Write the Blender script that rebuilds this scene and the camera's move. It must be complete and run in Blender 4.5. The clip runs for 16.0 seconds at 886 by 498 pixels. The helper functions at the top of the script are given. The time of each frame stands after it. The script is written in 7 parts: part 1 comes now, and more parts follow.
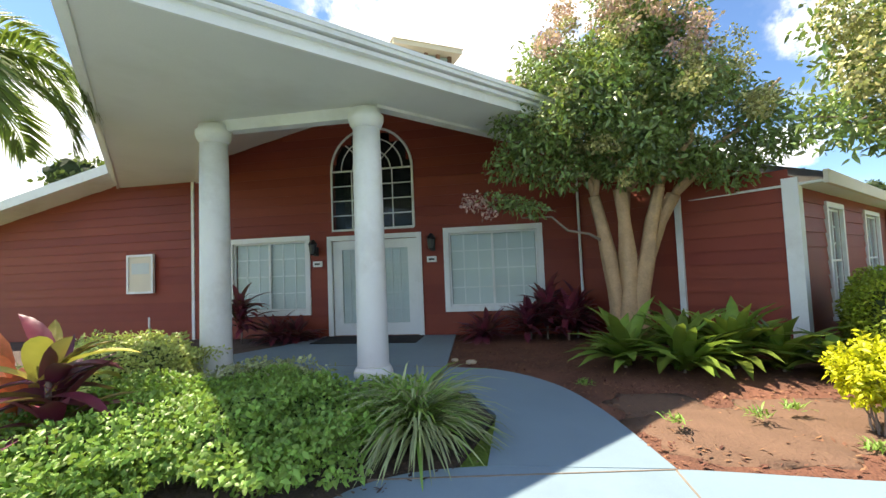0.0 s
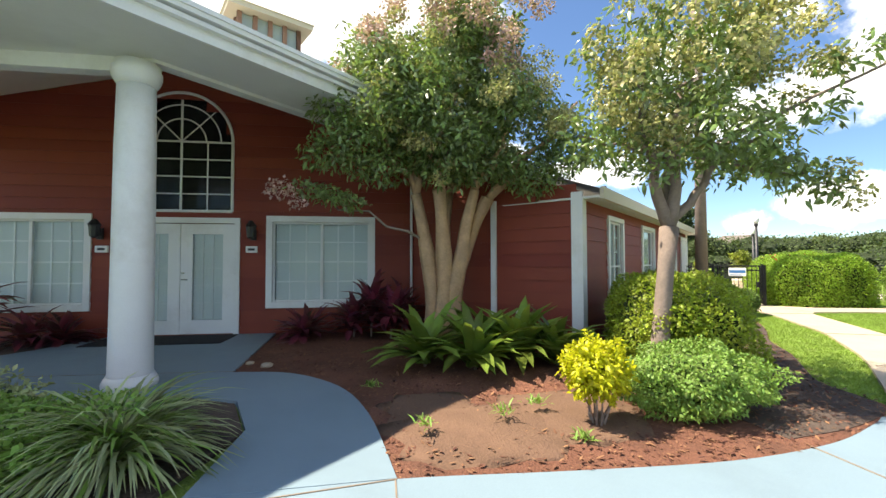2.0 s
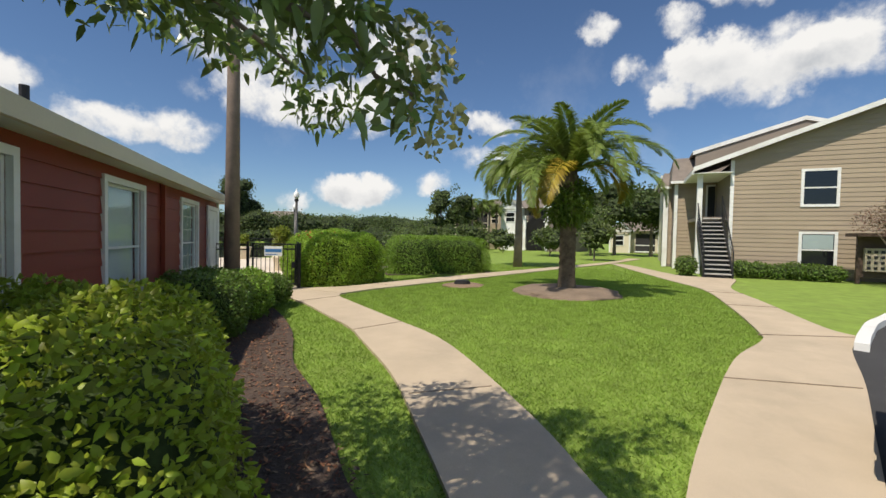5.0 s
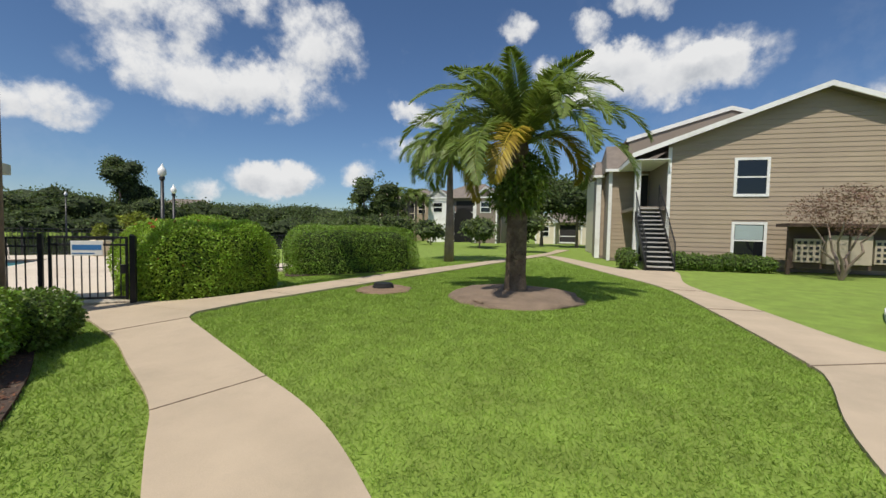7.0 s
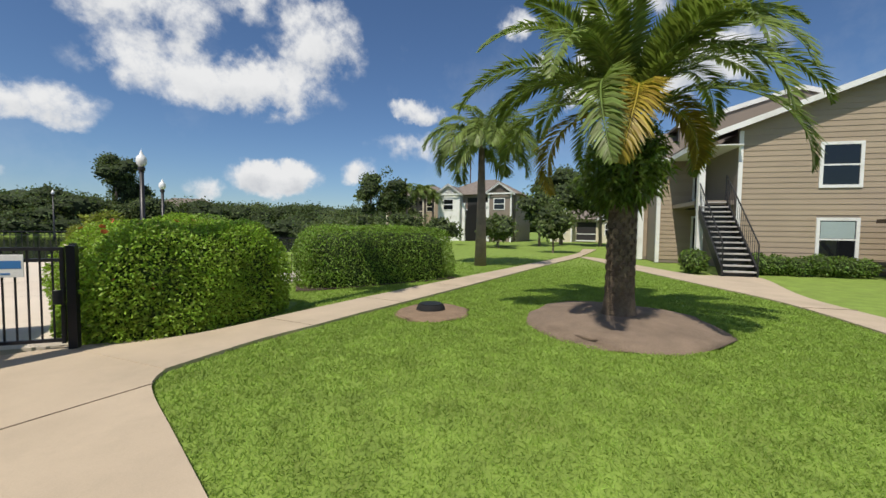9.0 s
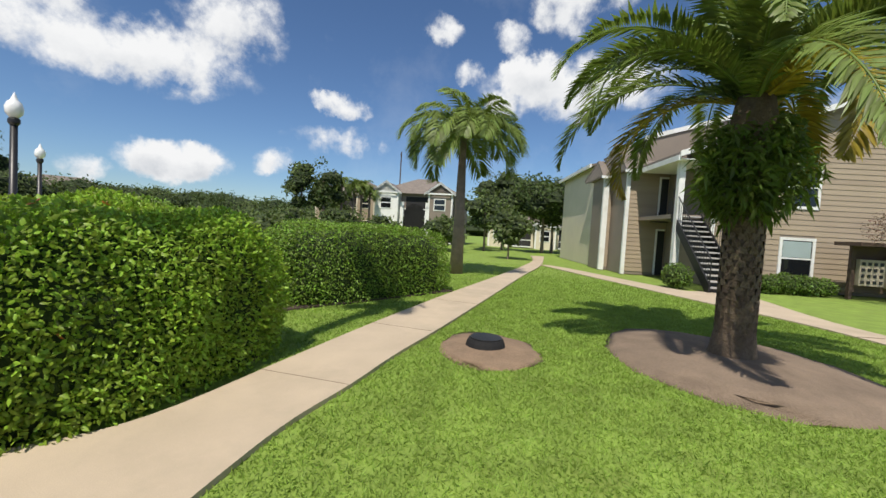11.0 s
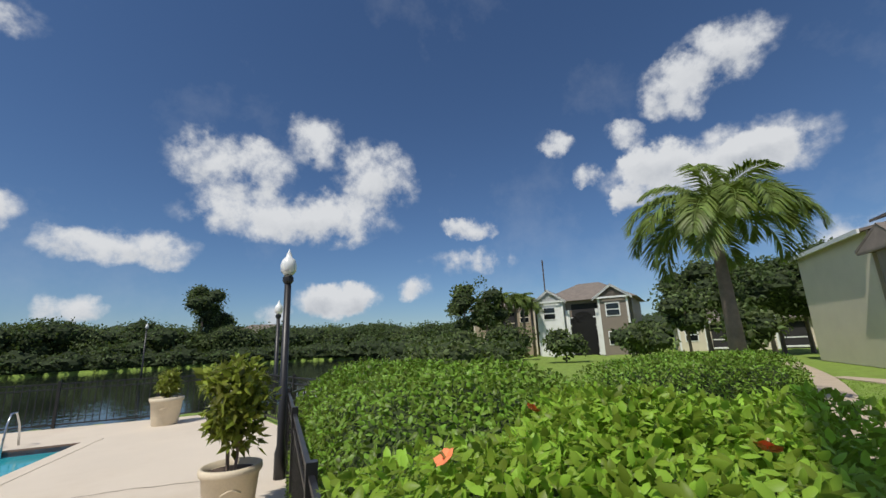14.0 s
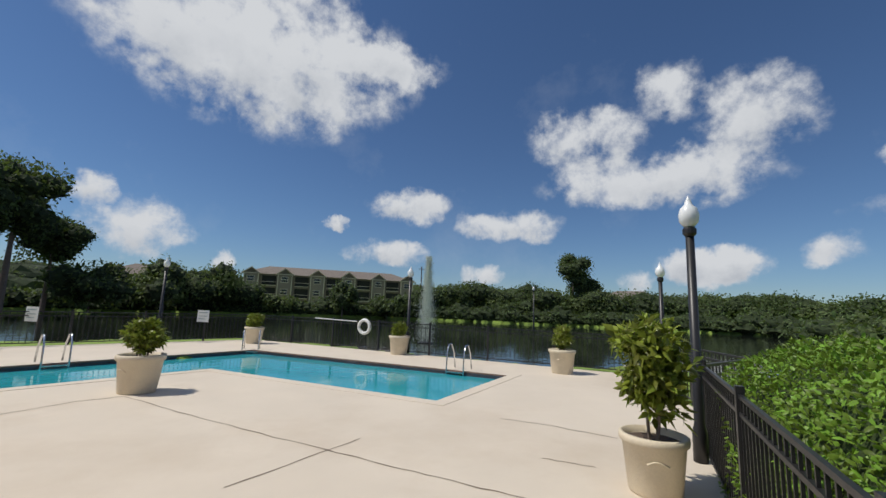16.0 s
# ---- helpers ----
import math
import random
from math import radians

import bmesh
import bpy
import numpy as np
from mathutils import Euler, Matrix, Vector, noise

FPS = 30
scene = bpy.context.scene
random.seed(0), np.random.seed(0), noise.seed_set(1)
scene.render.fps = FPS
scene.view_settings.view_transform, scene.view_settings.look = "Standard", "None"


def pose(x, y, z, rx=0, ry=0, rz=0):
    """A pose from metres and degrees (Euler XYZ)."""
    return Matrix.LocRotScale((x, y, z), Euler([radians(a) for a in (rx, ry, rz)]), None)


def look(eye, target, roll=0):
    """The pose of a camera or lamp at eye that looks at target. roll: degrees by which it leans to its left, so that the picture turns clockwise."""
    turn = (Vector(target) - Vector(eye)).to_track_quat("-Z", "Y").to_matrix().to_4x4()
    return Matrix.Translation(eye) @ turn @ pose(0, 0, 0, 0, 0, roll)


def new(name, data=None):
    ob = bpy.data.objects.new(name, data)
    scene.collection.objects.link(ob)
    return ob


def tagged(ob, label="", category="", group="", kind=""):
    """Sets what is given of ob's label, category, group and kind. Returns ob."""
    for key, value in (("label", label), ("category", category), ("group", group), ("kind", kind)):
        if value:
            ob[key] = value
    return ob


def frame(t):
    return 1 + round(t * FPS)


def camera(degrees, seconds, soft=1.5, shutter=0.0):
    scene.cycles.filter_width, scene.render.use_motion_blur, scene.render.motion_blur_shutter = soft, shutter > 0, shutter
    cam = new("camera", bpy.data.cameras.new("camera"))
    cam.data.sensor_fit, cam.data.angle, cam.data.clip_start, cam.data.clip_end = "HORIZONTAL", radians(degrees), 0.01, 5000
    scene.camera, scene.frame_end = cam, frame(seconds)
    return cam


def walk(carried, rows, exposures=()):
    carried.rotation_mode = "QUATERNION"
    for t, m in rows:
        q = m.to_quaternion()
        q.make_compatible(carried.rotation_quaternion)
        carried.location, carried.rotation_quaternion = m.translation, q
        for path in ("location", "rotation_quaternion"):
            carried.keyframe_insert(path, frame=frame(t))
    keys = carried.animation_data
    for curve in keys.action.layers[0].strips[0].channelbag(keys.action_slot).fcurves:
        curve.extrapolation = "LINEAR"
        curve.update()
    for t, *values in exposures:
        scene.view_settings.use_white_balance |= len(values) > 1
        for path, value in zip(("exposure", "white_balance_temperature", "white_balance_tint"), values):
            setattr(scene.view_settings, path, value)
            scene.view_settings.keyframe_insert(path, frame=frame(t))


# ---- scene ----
cam = camera(95.0, 16.0)
PATH = [
    (0, (2.041, -0.447, 1.352), (1.742, 1.528, 1.454), -2.3),
    (0.5, (2.223, -0.631, 1.326), (1.958, 1.349, 1.428), -1.1),
    (1, (2.457, -0.712, 1.315), (2.224, 1.273, 1.399), -0.5),
    (1.5, (2.659, -0.449, 1.318), (2.631, 1.549, 1.406), -0.4),
    (2, (2.98, -0.138, 1.346), (3.266, 1.84, 1.409), -0.1),
    (2.5, (3.519, 0.349, 1.281), (4.142, 2.249, 1.313), -0.1),
    (3, (3.991, 0.804, 1.271), (4.915, 2.578, 1.279), -0.6),
    (3.5, (4.459, 1.257, 1.273), (5.668, 2.85, 1.244), 0.9),
    (4, (4.935, 1.611, 1.266), (6.457, 2.91, 1.247), 0.0),
    (4.5, (5.346, 1.891, 1.43), (7.073, 2.898, 1.374), 0.4),
    (5, (5.918, 2.414, 1.475), (7.732, 3.252, 1.418), 1.2),
    (7.3, (8.977, 3.586, 1.444), (10.914, 4.077, 1.35), 1.1),
    (7.5, (9.188, 3.773, 1.46), (11.118, 4.292, 1.371), 0.9),
    (8, (9.735, 4.188, 1.483), (11.653, 4.745, 1.39), 0.7),
    (10.5, (12.178, 6.993, 1.519), (14.161, 7.229, 1.411), 2.5),
    (11, (12.516, 7.591, 1.502), (14.511, 7.703, 1.413), 3.5),
    (11.5, (12.833, 8.253, 1.528), (14.832, 8.27, 1.471), 3.0),
    (12, (13.125, 8.802, 1.58), (15.125, 8.809, 1.557), 2.1),
    (12.5, (13.513, 9.326, 1.556), (15.509, 9.454, 1.594), 1.2),
    (13, (13.728, 9.81, 1.634), (15.706, 10.021, 1.837), 0.2),
    (13.5, (14.04, 10.417, 1.829), (15.963, 10.806, 2.219), -1.4),
    (14, (14.198, 10.838, 1.87), (16.004, 11.572, 2.317), -2.4),
    (14.5, (14.289, 11.122, 1.903), (15.921, 12.195, 2.333), -0.7),
    (15, (14.305, 11.383, 1.827), (15.663, 12.802, 2.202), 0.8),
    (15.5, (14.369, 11.573, 1.805), (15.381, 13.268, 2.126), 2.0),
    (16, (14.33, 11.655, 1.794), (14.99, 13.52, 2.087), 2.2),
]
EXPOSURES = [(0, 1.52, 7100, 10), (1.0, 1.38, 7100, 10), (1.8, 1.36, 7100, 10), (2.5, 1.22, 7150, 10), (3.5, 0.8, 7050, 10), (4.5, 0.32, 6850, 10), (5, 0.13, 6800, 10), (7.5, -0.05, 6550, 10), (8, -0.05, 6550, 10), (10.5, 0.12, 6550, 10), (12, 0.18, 6500, 10), (13, 0.05, 6400, 10), (14, -0.25, 6350, 10), (15, -0.36, 6300, 10), (16, -0.36, 6300, 10)]
walk(cam, [(t, look(eye, target, roll)) for t, eye, target, roll in PATH], EXPOSURES)

# ---- world and sun ----
SUN_DIR = Vector((-0.60, 0.15, 1.0)).normalized()
sun = new("sun", bpy.data.lights.new("sun", "SUN"))
sun.data.energy, sun.data.angle, sun.data.color = 4.4, radians(0.6), (1.0, 0.93, 0.82)
sun.matrix_world = look((0, 0, 40), Vector((0, 0, 40)) - SUN_DIR)


def wire(tree, a, out, b, inp):
    tree.links.new(a.outputs[out], b.inputs[inp])


class Net:
    """Small helper to write node arithmetic."""

    def __init__(self, tree):
        self.t = tree

    def add(self, kind):
        return self.t.nodes.new(kind)

    def put(self, socket, value):
        if isinstance(value, (int, float, tuple)):
            socket.default_value = value
        else:
            self.t.links.new(value, socket)

    def math(self, op, a, b=0.0, c=0.0, clamp=False):
        n = self.add("ShaderNodeMath")
        n.operation, n.use_clamp = op, clamp
        self.put(n.inputs[0], a), self.put(n.inputs[1], b), self.put(n.inputs[2], c)
        return n.outputs[0]

    def noise(self, vec, scale, detail=3.0, rough=0.55):
        n = self.add("ShaderNodeTexNoise")
        self.put(n.inputs["Vector"], vec)
        n.inputs["Scale"].default_value, n.inputs["Detail"].default_value, n.inputs["Roughness"].default_value = scale, detail, rough
        return n.outputs["Fac"]

    def ramp(self, fac, stops):
        n = self.add("ShaderNodeValToRGB")
        els = n.color_ramp.elements
        while len(els) < len(stops):
            els.new(0.5)
        for e, (p, c) in zip(els, stops):
            e.position, e.color = p, (*c, 1)
        self.put(n.inputs[0], fac)
        return n.outputs[0]

    def mix(self, fac, a, b, blend="MIX"):
        n = self.add("ShaderNodeMix")
        n.data_type, n.blend_type = "RGBA", blend
        self.put(n.inputs[0], fac)
        self.put(n.inputs[6], (*a, 1) if isinstance(a, tuple) else a)
        self.put(n.inputs[7], (*b, 1) if isinstance(b, tuple) else b)
        return n.outputs[2]


world = bpy.data.worlds.new("sky")
scene.world = world
world.use_nodes = True
W = Net(world.node_tree)
world.node_tree.nodes.clear()
sky = W.add("ShaderNodeTexSky")
sky.sky_type, sky.sun_disc, sky.sun_elevation, sky.sun_rotation = "NISHITA", False, radians(58), radians(-76)
sky.air_density, sky.dust_density, sky.ozone_density = 1.0, 0.15, 3.4
geo = W.add("ShaderNodeTexCoord")
sep = W.add("ShaderNodeSeparateXYZ")
W.put(sep.inputs[0], geo.outputs["Generated"])
az = W.math("MULTIPLY", W.math("ARCTAN2", sep.outputs[1], sep.outputs[0]), 57.2958)
el = W.math("MULTIPLY", W.math("ARCSINE", sep.outputs[2]), 57.2958)
# cumulus clouds: heading from +x, height, half width, half height in degrees, weight
CLOUDS = [
    (97.0, 30.6, 20.5, 8.6, 1.1), (78.8, 32.0, 7.4, 2.3, 0.7), (51.2, 23.2, 8.2, 3.8, 0.9), (40.5, 27.0, 4.0, 3.4, 0.8), (31.9, 23.0, 5.9, 4.6, 0.9), (42.9, 17.0, 13.7, 3.4, 1.1),
    (61.3, 11.9, 7.2, 2.3, 0.9), (75.6, 14.2, 5.6, 2.2, 1), (86.4, 11.1, 1.6, 0.8, 0.8), (78.0, 7.5, 6.2, 1.9, 0.9), (107.6, 8.1, 5.2, 3.2, 0.9), (112.3, 11.6, 1.8, 1.8, 0.8),
    (64.7, 5.1, 3.6, 1.6, 0.8), (36.2, 6.3, 4.9, 2.3, 0.8), (98.9, 4.7, 1.8, 1.4, 0.7), (-16.5, 30.8, 6.0, 3.0, 0.9), (-10.6, 28.6, 4.3, 3.1, 0.9), (-4.0, 25.3, 2.5, 2.0, 0.8),
    (-7.3, 21.1, 4.4, 2.6, 1), (4.6, 25.8, 2.6, 1.5, 0.8), (1.0, 20.7, 1.9, 1.5, 0.8), (-3.4, 17.3, 2.2, 1.5, 0.8), (-17.9, 19.6, 3.7, 2.2, 0.9), (18.0, 15.8, 4.0, 1.4, 0.9),
    (18.0, 11.1, 7.2, 2.0, 0.6), (26.1, 7.5, 2.8, 1.6, 0.7), (-12.7, 19.3, 11.3, 4.0, 1.1), (38.0, 6.4, 5.1, 2.2, 0.9), (45.5, 4.3, 2.3, 1.7, 0.6), 
    (-27, 8, 9, 3, 0.7), (145, 16, 16, 8, 0.9), (-70, 22, 16, 5, 0.9), (-130, 25, 18, 6, 0.9), (178, 28, 14, 5, 0.8), (-100, 12, 20, 4, 0.8),
    # from here mostly unseen clouds, added behind and overhead to raise the fill light
    (-50, 34, 14, 7, 1.0), (-85, 38, 16, 8, 1.0), (-115, 42, 16, 7, 1.0), (-150, 40, 15, 7, 0.9), (-160, 14, 14, 5, 0.9), (-75, 58, 22, 8, 1.0),
    (-130, 62, 24, 8, 0.9), (160, 46, 18, 7, 0.9), (135, 40, 12, 6, 0.9), (60, 60, 20, 7, 0.7), (-40, 12, 12, 4, 0.9), (-60, 8, 12, 3, 0.8),
    (150, 8, 14, 3, 0.8),
]
warp = W.math("MULTIPLY", W.math("SUBTRACT", W.noise(geo.outputs["Generated"], 9.0, 5.0, 0.62), 0.5), 6.5)
warp2 = W.math("MULTIPLY", W.math("SUBTRACT", W.noise(geo.outputs["Generated"], 11.3, 5.0, 0.62), 0.5), 5.0)
azw, elw = W.math("ADD", az, warp), W.math("ADD", el, warp2)
density, under = None, None
for a, e, w, h, k in CLOUDS:
    dx = W.math("DIVIDE", W.math("SUBTRACT", azw, a), w * 1.16)
    dy = W.math("DIVIDE", W.math("SUBTRACT", elw, e), h * 1.22)
    d = W.math("SUBTRACT", 1.0, W.math("ADD", W.math("MULTIPLY", dx, dx), W.math("MULTIPLY", dy, dy)))
    d = W.math("MULTIPLY", W.math("MAXIMUM", d, 0.0), k)
    low = W.math("MULTIPLY", d, W.math("SUBTRACT", 0.1, dy, clamp=True))
    density = d if density is None else W.math("ADD", density, d)
    under = low if under is None else W.math("ADD", under, low)
ragged = W.math("ADD", W.math("MULTIPLY", W.math("SUBTRACT", W.noise(geo.outputs["Generated"], 15.0, 6.0, 0.6), 0.5), 2.4), W.math("MULTIPLY", W.math("SUBTRACT", W.noise(geo.outputs["Generated"], 48.0, 4.0, 0.6), 0.5), 0.5))
body = W.math("ADD", density, W.math("MULTIPLY", ragged, W.math("MINIMUM", W.math("MULTIPLY", density, 2.2), 1.0)))
soft = W.add("ShaderNodeMapRange")
soft.interpolation_type = "SMOOTHSTEP"
W.put(soft.inputs[0], body)
soft.inputs[1].default_value, soft.inputs[2].default_value = 0.06, 1.0
veil = W.math("MULTIPLY", W.noise(geo.outputs["Generated"], 3.4, 6.0, 0.65), 0.5)
cover = W.math("MAXIMUM", soft.outputs[0], W.math("MULTIPLY", W.math("SUBTRACT", veil, 0.27, clamp=True), 1.0))
puff = W.noise(geo.outputs["Generated"], 13.0, 6.0, 0.6)
grey = W.math("MULTIPLY", W.math("MULTIPLY", W.math("MINIMUM", under, 0.8), 1.5), W.math("MULTIPLY", W.math("SUBTRACT", puff, 0.30, clamp=True), 2.4), clamp=True)
cloudcol = W.mix(grey, (0.98, 0.99, 1.0), (0.56, 0.60, 0.66))
skybg, cloudbg, skymix, skyout = W.add("ShaderNodeBackground"), W.add("ShaderNodeBackground"), W.add("ShaderNodeMixShader"), W.add("ShaderNodeOutputWorld")
W.put(skybg.inputs[0], W.mix(1.0, sky.outputs[0], (0.80, 0.94, 1.10), "MULTIPLY"))
skybg.inputs[1].default_value = 0.084
W.put(cloudbg.inputs[0], cloudcol)
cloudbg.inputs[1].default_value = 0.84
W.put(skymix.inputs[0], cover)
wire(world.node_tree, skybg, 0, skymix, 1), wire(world.node_tree, cloudbg, 0, skymix, 2), wire(world.node_tree, skymix, 0, skyout, 0)


# ---- materials ----
def surf(name, col, rough=0.7, var=0.18, scale=3.0, bump=0.15, grain=60.0, metal=0.0, dirt=None, island=0.0, obj=0.0, spec=0.4, through_light=0.0):
    """A varied surface: broad stains, fine grain and relief; island or obj vary piece by piece."""
    m = bpy.data.materials.new(name)
    m.use_nodes = True
    n = Net(m.node_tree)
    b = m.node_tree.nodes["Principled BSDF"]
    pos = n.add("ShaderNodeNewGeometry")
    broad = n.noise(pos.outputs["Position"], scale, 4.0)
    fine = n.noise(pos.outputs["Position"], grain, 3.0)
    lo, hi = tuple(c * (1 - var) for c in col), tuple(min(1, c * (1 + var)) for c in col)
    c = n.ramp(broad, [(0.3, lo), (0.7, hi)])
    c = n.mix(0.35, c, n.ramp(fine, [(0.3, tuple(v * (1 - 1.6 * var) for v in col)), (0.75, tuple(min(1, v * (1 + 1.3 * var)) for v in col))]))
    if dirt:
        spots = n.noise(pos.outputs["Position"], scale * 0.45, 6.0, 0.7)
        c = n.mix(n.math("MULTIPLY", n.math("SUBTRACT", spots, 0.5, clamp=True), 3.0, clamp=True), c, dirt)
    for amount, source in ((island, pos.outputs["Random Per Island"]), (obj, n.add("ShaderNodeObjectInfo").outputs["Random"])):
        if amount:
            hsv = n.add("ShaderNodeHueSaturation")
            n.put(hsv.inputs["Color"], c)
            n.put(hsv.inputs["Value"], n.math("ADD", n.math("MULTIPLY", source, 2 * amount), 1 - amount))
            n.put(hsv.inputs["Hue"], n.math("ADD", n.math("MULTIPLY", source, 0.06 * amount), 0.5 - 0.03 * amount))
            c = hsv.outputs[0]
    n.put(b.inputs["Base Color"], c)
    b.inputs["Roughness"].default_value, b.inputs["Metallic"].default_value = rough, metal
    b.inputs["Specular IOR Level"].default_value = spec
    if bump:
        bp = n.add("ShaderNodeBump")
        bp.inputs["Strength"].default_value, bp.inputs["Distance"].default_value = bump, 0.02
        n.put(bp.inputs["Height"], fine)
        n.put(b.inputs["Normal"], bp.outputs[0])
    if through_light:
        tl, ms = n.add("ShaderNodeBsdfTranslucent"), n.add("ShaderNodeMixShader")
        n.put(tl.inputs[0], n.mix(0.5, c, (0.35, 0.5, 0.06), "MIX"))
        n.put(ms.inputs[0], through_light)
        out = m.node_tree.nodes["Material Output"]
        wire(m.node_tree, b, 0, ms, 1), wire(m.node_tree, tl, 0, ms, 2), wire(m.node_tree, ms, 0, out, 0)
    return m


def leaf(name, col, var=0.35, tl=0.25, rough=0.45):
    return surf(name, col, rough, 0.25, 1.3, 0.0, 9.0, island=var, spec=0.35, through_light=tl)


def glass_mat(name, tint=(0.9, 0.95, 0.95), rough=0.02):
    m = bpy.data.materials.new(name)
    m.use_nodes = True
    b = m.node_tree.nodes["Principled BSDF"]
    b.inputs["Base Color"].default_value = (*tint, 1)
    b.inputs["Roughness"].default_value, b.inputs["Transmission Weight"].default_value, b.inputs["IOR"].default_value = rough, 1.0, 1.2
    return m


def water_mat(name, col, bump, scale, rough=0.05):
    m = surf(name, col, rough, 0.08, 0.3, 0.0, 2.0, spec=0.5)
    n = Net(m.node_tree)
    pos, bp = n.add("ShaderNodeNewGeometry"), n.add("ShaderNodeBump")
    bp.inputs["Strength"].default_value, bp.inputs["Distance"].default_value = bump, 0.05
    n.put(bp.inputs["Height"], n.noise(pos.outputs["Position"], scale, 3.0))
    n.put(m.node_tree.nodes["Principled BSDF"].inputs["Normal"], bp.outputs[0])
    return m


RED = surf("red painted siding", (0.24, 0.048, 0.028), 0.55, 0.10, 1.2, 0.08, 90, obj=0.10, spec=0.3)
WHITE = surf("white trim paint", (0.78, 0.79, 0.77), 0.5, 0.05, 2.0, 0.05, 80, dirt=(0.55, 0.53, 0.47))
SOFFIT = surf("white soffit paint", (0.74, 0.75, 0.72), 0.6, 0.05, 0.8, 0.04, 60, dirt=(0.6, 0.6, 0.55))
CREAM = surf("cream painted siding", (0.66, 0.60, 0.47), 0.6, 0.06, 1.0, 0.05, 60, obj=0.04)
TAN = surf("tan vinyl siding", (0.36, 0.29, 0.21), 0.55, 0.07, 0.9, 0.05, 70, obj=0.06)
TAUPE = surf("grey taupe siding", (0.24, 0.20, 0.165), 0.6, 0.08, 0.9, 0.05, 70, obj=0.05)
SHINGLE = surf("weathered roof shingles", (0.20, 0.17, 0.145), 0.9, 0.22, 2.0, 0.5, 30)
ROOFPALE = surf("pale grey roof shingles", (0.42, 0.40, 0.36), 0.9, 0.2, 2.0, 0.5, 30)
BLUE = surf("blue grey painted concrete", (0.205, 0.285, 0.335), 0.6, 0.10, 0.9, 0.12, 120, dirt=(0.16, 0.21, 0.24))
CONC = surf("beige concrete", (0.50, 0.41, 0.30), 0.8, 0.13, 1.4, 0.2, 140, dirt=(0.36, 0.30, 0.22))
DECK = surf("pale pool deck coating", (0.66, 0.58, 0.47), 0.75, 0.06, 0.7, 0.12, 160, dirt=(0.56, 0.47, 0.36))
ASPHALT = surf("asphalt", (0.05, 0.05, 0.052), 0.9, 0.2, 2.0, 0.4, 120)
MULCH = surf("red brown wood mulch", (0.175, 0.074, 0.045), 0.95, 0.4, 1.6, 0.9, 55, dirt=(0.06, 0.035, 0.025))
SOIL = surf("bare sandy soil", (0.165, 0.095, 0.06), 0.95, 0.25, 2.5, 0.6, 45, dirt=(0.16, 0.09, 0.06))
SANDY = surf("trodden sandy soil", (0.25, 0.175, 0.115), 0.95, 0.25, 4.0, 0.6, 45, dirt=(0.18, 0.125, 0.085))
DARKMULCH = surf("dark brown mulch", (0.085, 0.06, 0.047), 0.95, 0.35, 2.0, 0.9, 50, dirt=(0.15, 0.11, 0.085))
GROUND = surf("lawn turf", (0.205, 0.30, 0.05), 0.9, 0.28, 2.6, 0.6, 38, dirt=(0.17, 0.21, 0.045))
BLADE = surf("grass blades", (0.265, 0.385, 0.072), 0.6, 0.3, 2.6, 0.0, 11.0, dirt=(0.17, 0.27, 0.04), island=0.22, spec=0.3, through_light=0.35)
LIMEFERN = leaf("pale lime shrub leaves", (0.50, 0.55, 0.17), 0.4, 0.3)
HEDGEGOLD = leaf("yellow green hedge leaves", (0.30, 0.37, 0.035), 0.5, 0.4)
HEDGE = leaf("hedge leaves", (0.165, 0.275, 0.03), 0.55, 0.24)
HEDGEDARK = leaf("dark hedge leaves", (0.10, 0.165, 0.026), 0.5, 0.22)
HIBISCUS = leaf("hibiscus leaves", (0.29, 0.44, 0.045), 0.5, 0.42)
LIME = leaf("lime yellow leaves", (0.60, 0.58, 0.02), 0.25, 0.35)
FERN = leaf("pale green shrub leaves", (0.235, 0.375, 0.078), 0.4, 0.3)
MYRTLE = surf("crape myrtle leaves", (0.18, 0.25, 0.078), 0.34, 0.25, 1.3, 0.0, 9.0, island=0.6, spec=0.75, through_light=0.3)
BLOSSOM = leaf("faded pink blossoms", (0.62, 0.38, 0.34), 0.35, 0.3)
PALE = leaf("pale seed heads", (0.50, 0.45, 0.20), 0.4, 0.3)
STRIPE = leaf("striped grass leaves", (0.42, 0.46, 0.23), 0.55, 0.25)
CORDY = leaf("purple cordyline leaves", (0.20, 0.032, 0.07), 0.6, 0.18)
CORDYGOLD = leaf("bronze and yellow leaves", (0.42, 0.31, 0.07), 0.6, 0.25)
GINGER = leaf("broad green leaves", (0.19, 0.28, 0.05), 0.5, 0.25, 0.35)
PALMGREEN = leaf("palm leaflets", (0.17, 0.23, 0.055), 0.4, 0.28)
PALMGOLD = leaf("yellowing palm leaflets", (0.36, 0.26, 0.035), 0.35, 0.3)
FERNBALL = leaf("fern fronds", (0.11, 0.17, 0.022), 0.5, 0.25)
FARLEAF = leaf("distant foliage", (0.068, 0.10, 0.032), 0.5, 0.2, 0.7)
FARLEAF2 = leaf("lighter distant foliage", (0.10, 0.135, 0.045), 0.45, 0.2, 0.7)
RUST = leaf("bare russet twigs", (0.17, 0.095, 0.075), 0.4, 0.1, 0.8)
ORANGE = surf("orange hibiscus petals", (0.92, 0.27, 0.11), 0.5, 0.12, 20.0, 0.0, 60.0, island=0.15, spec=0.3)
# dark green: the shade between the leaves is put into the colour
CORE = surf("inner foliage painted dark as shade", (0.036, 0.058, 0.014), 0.95, 0.4, 6.0, 0.6, 30)
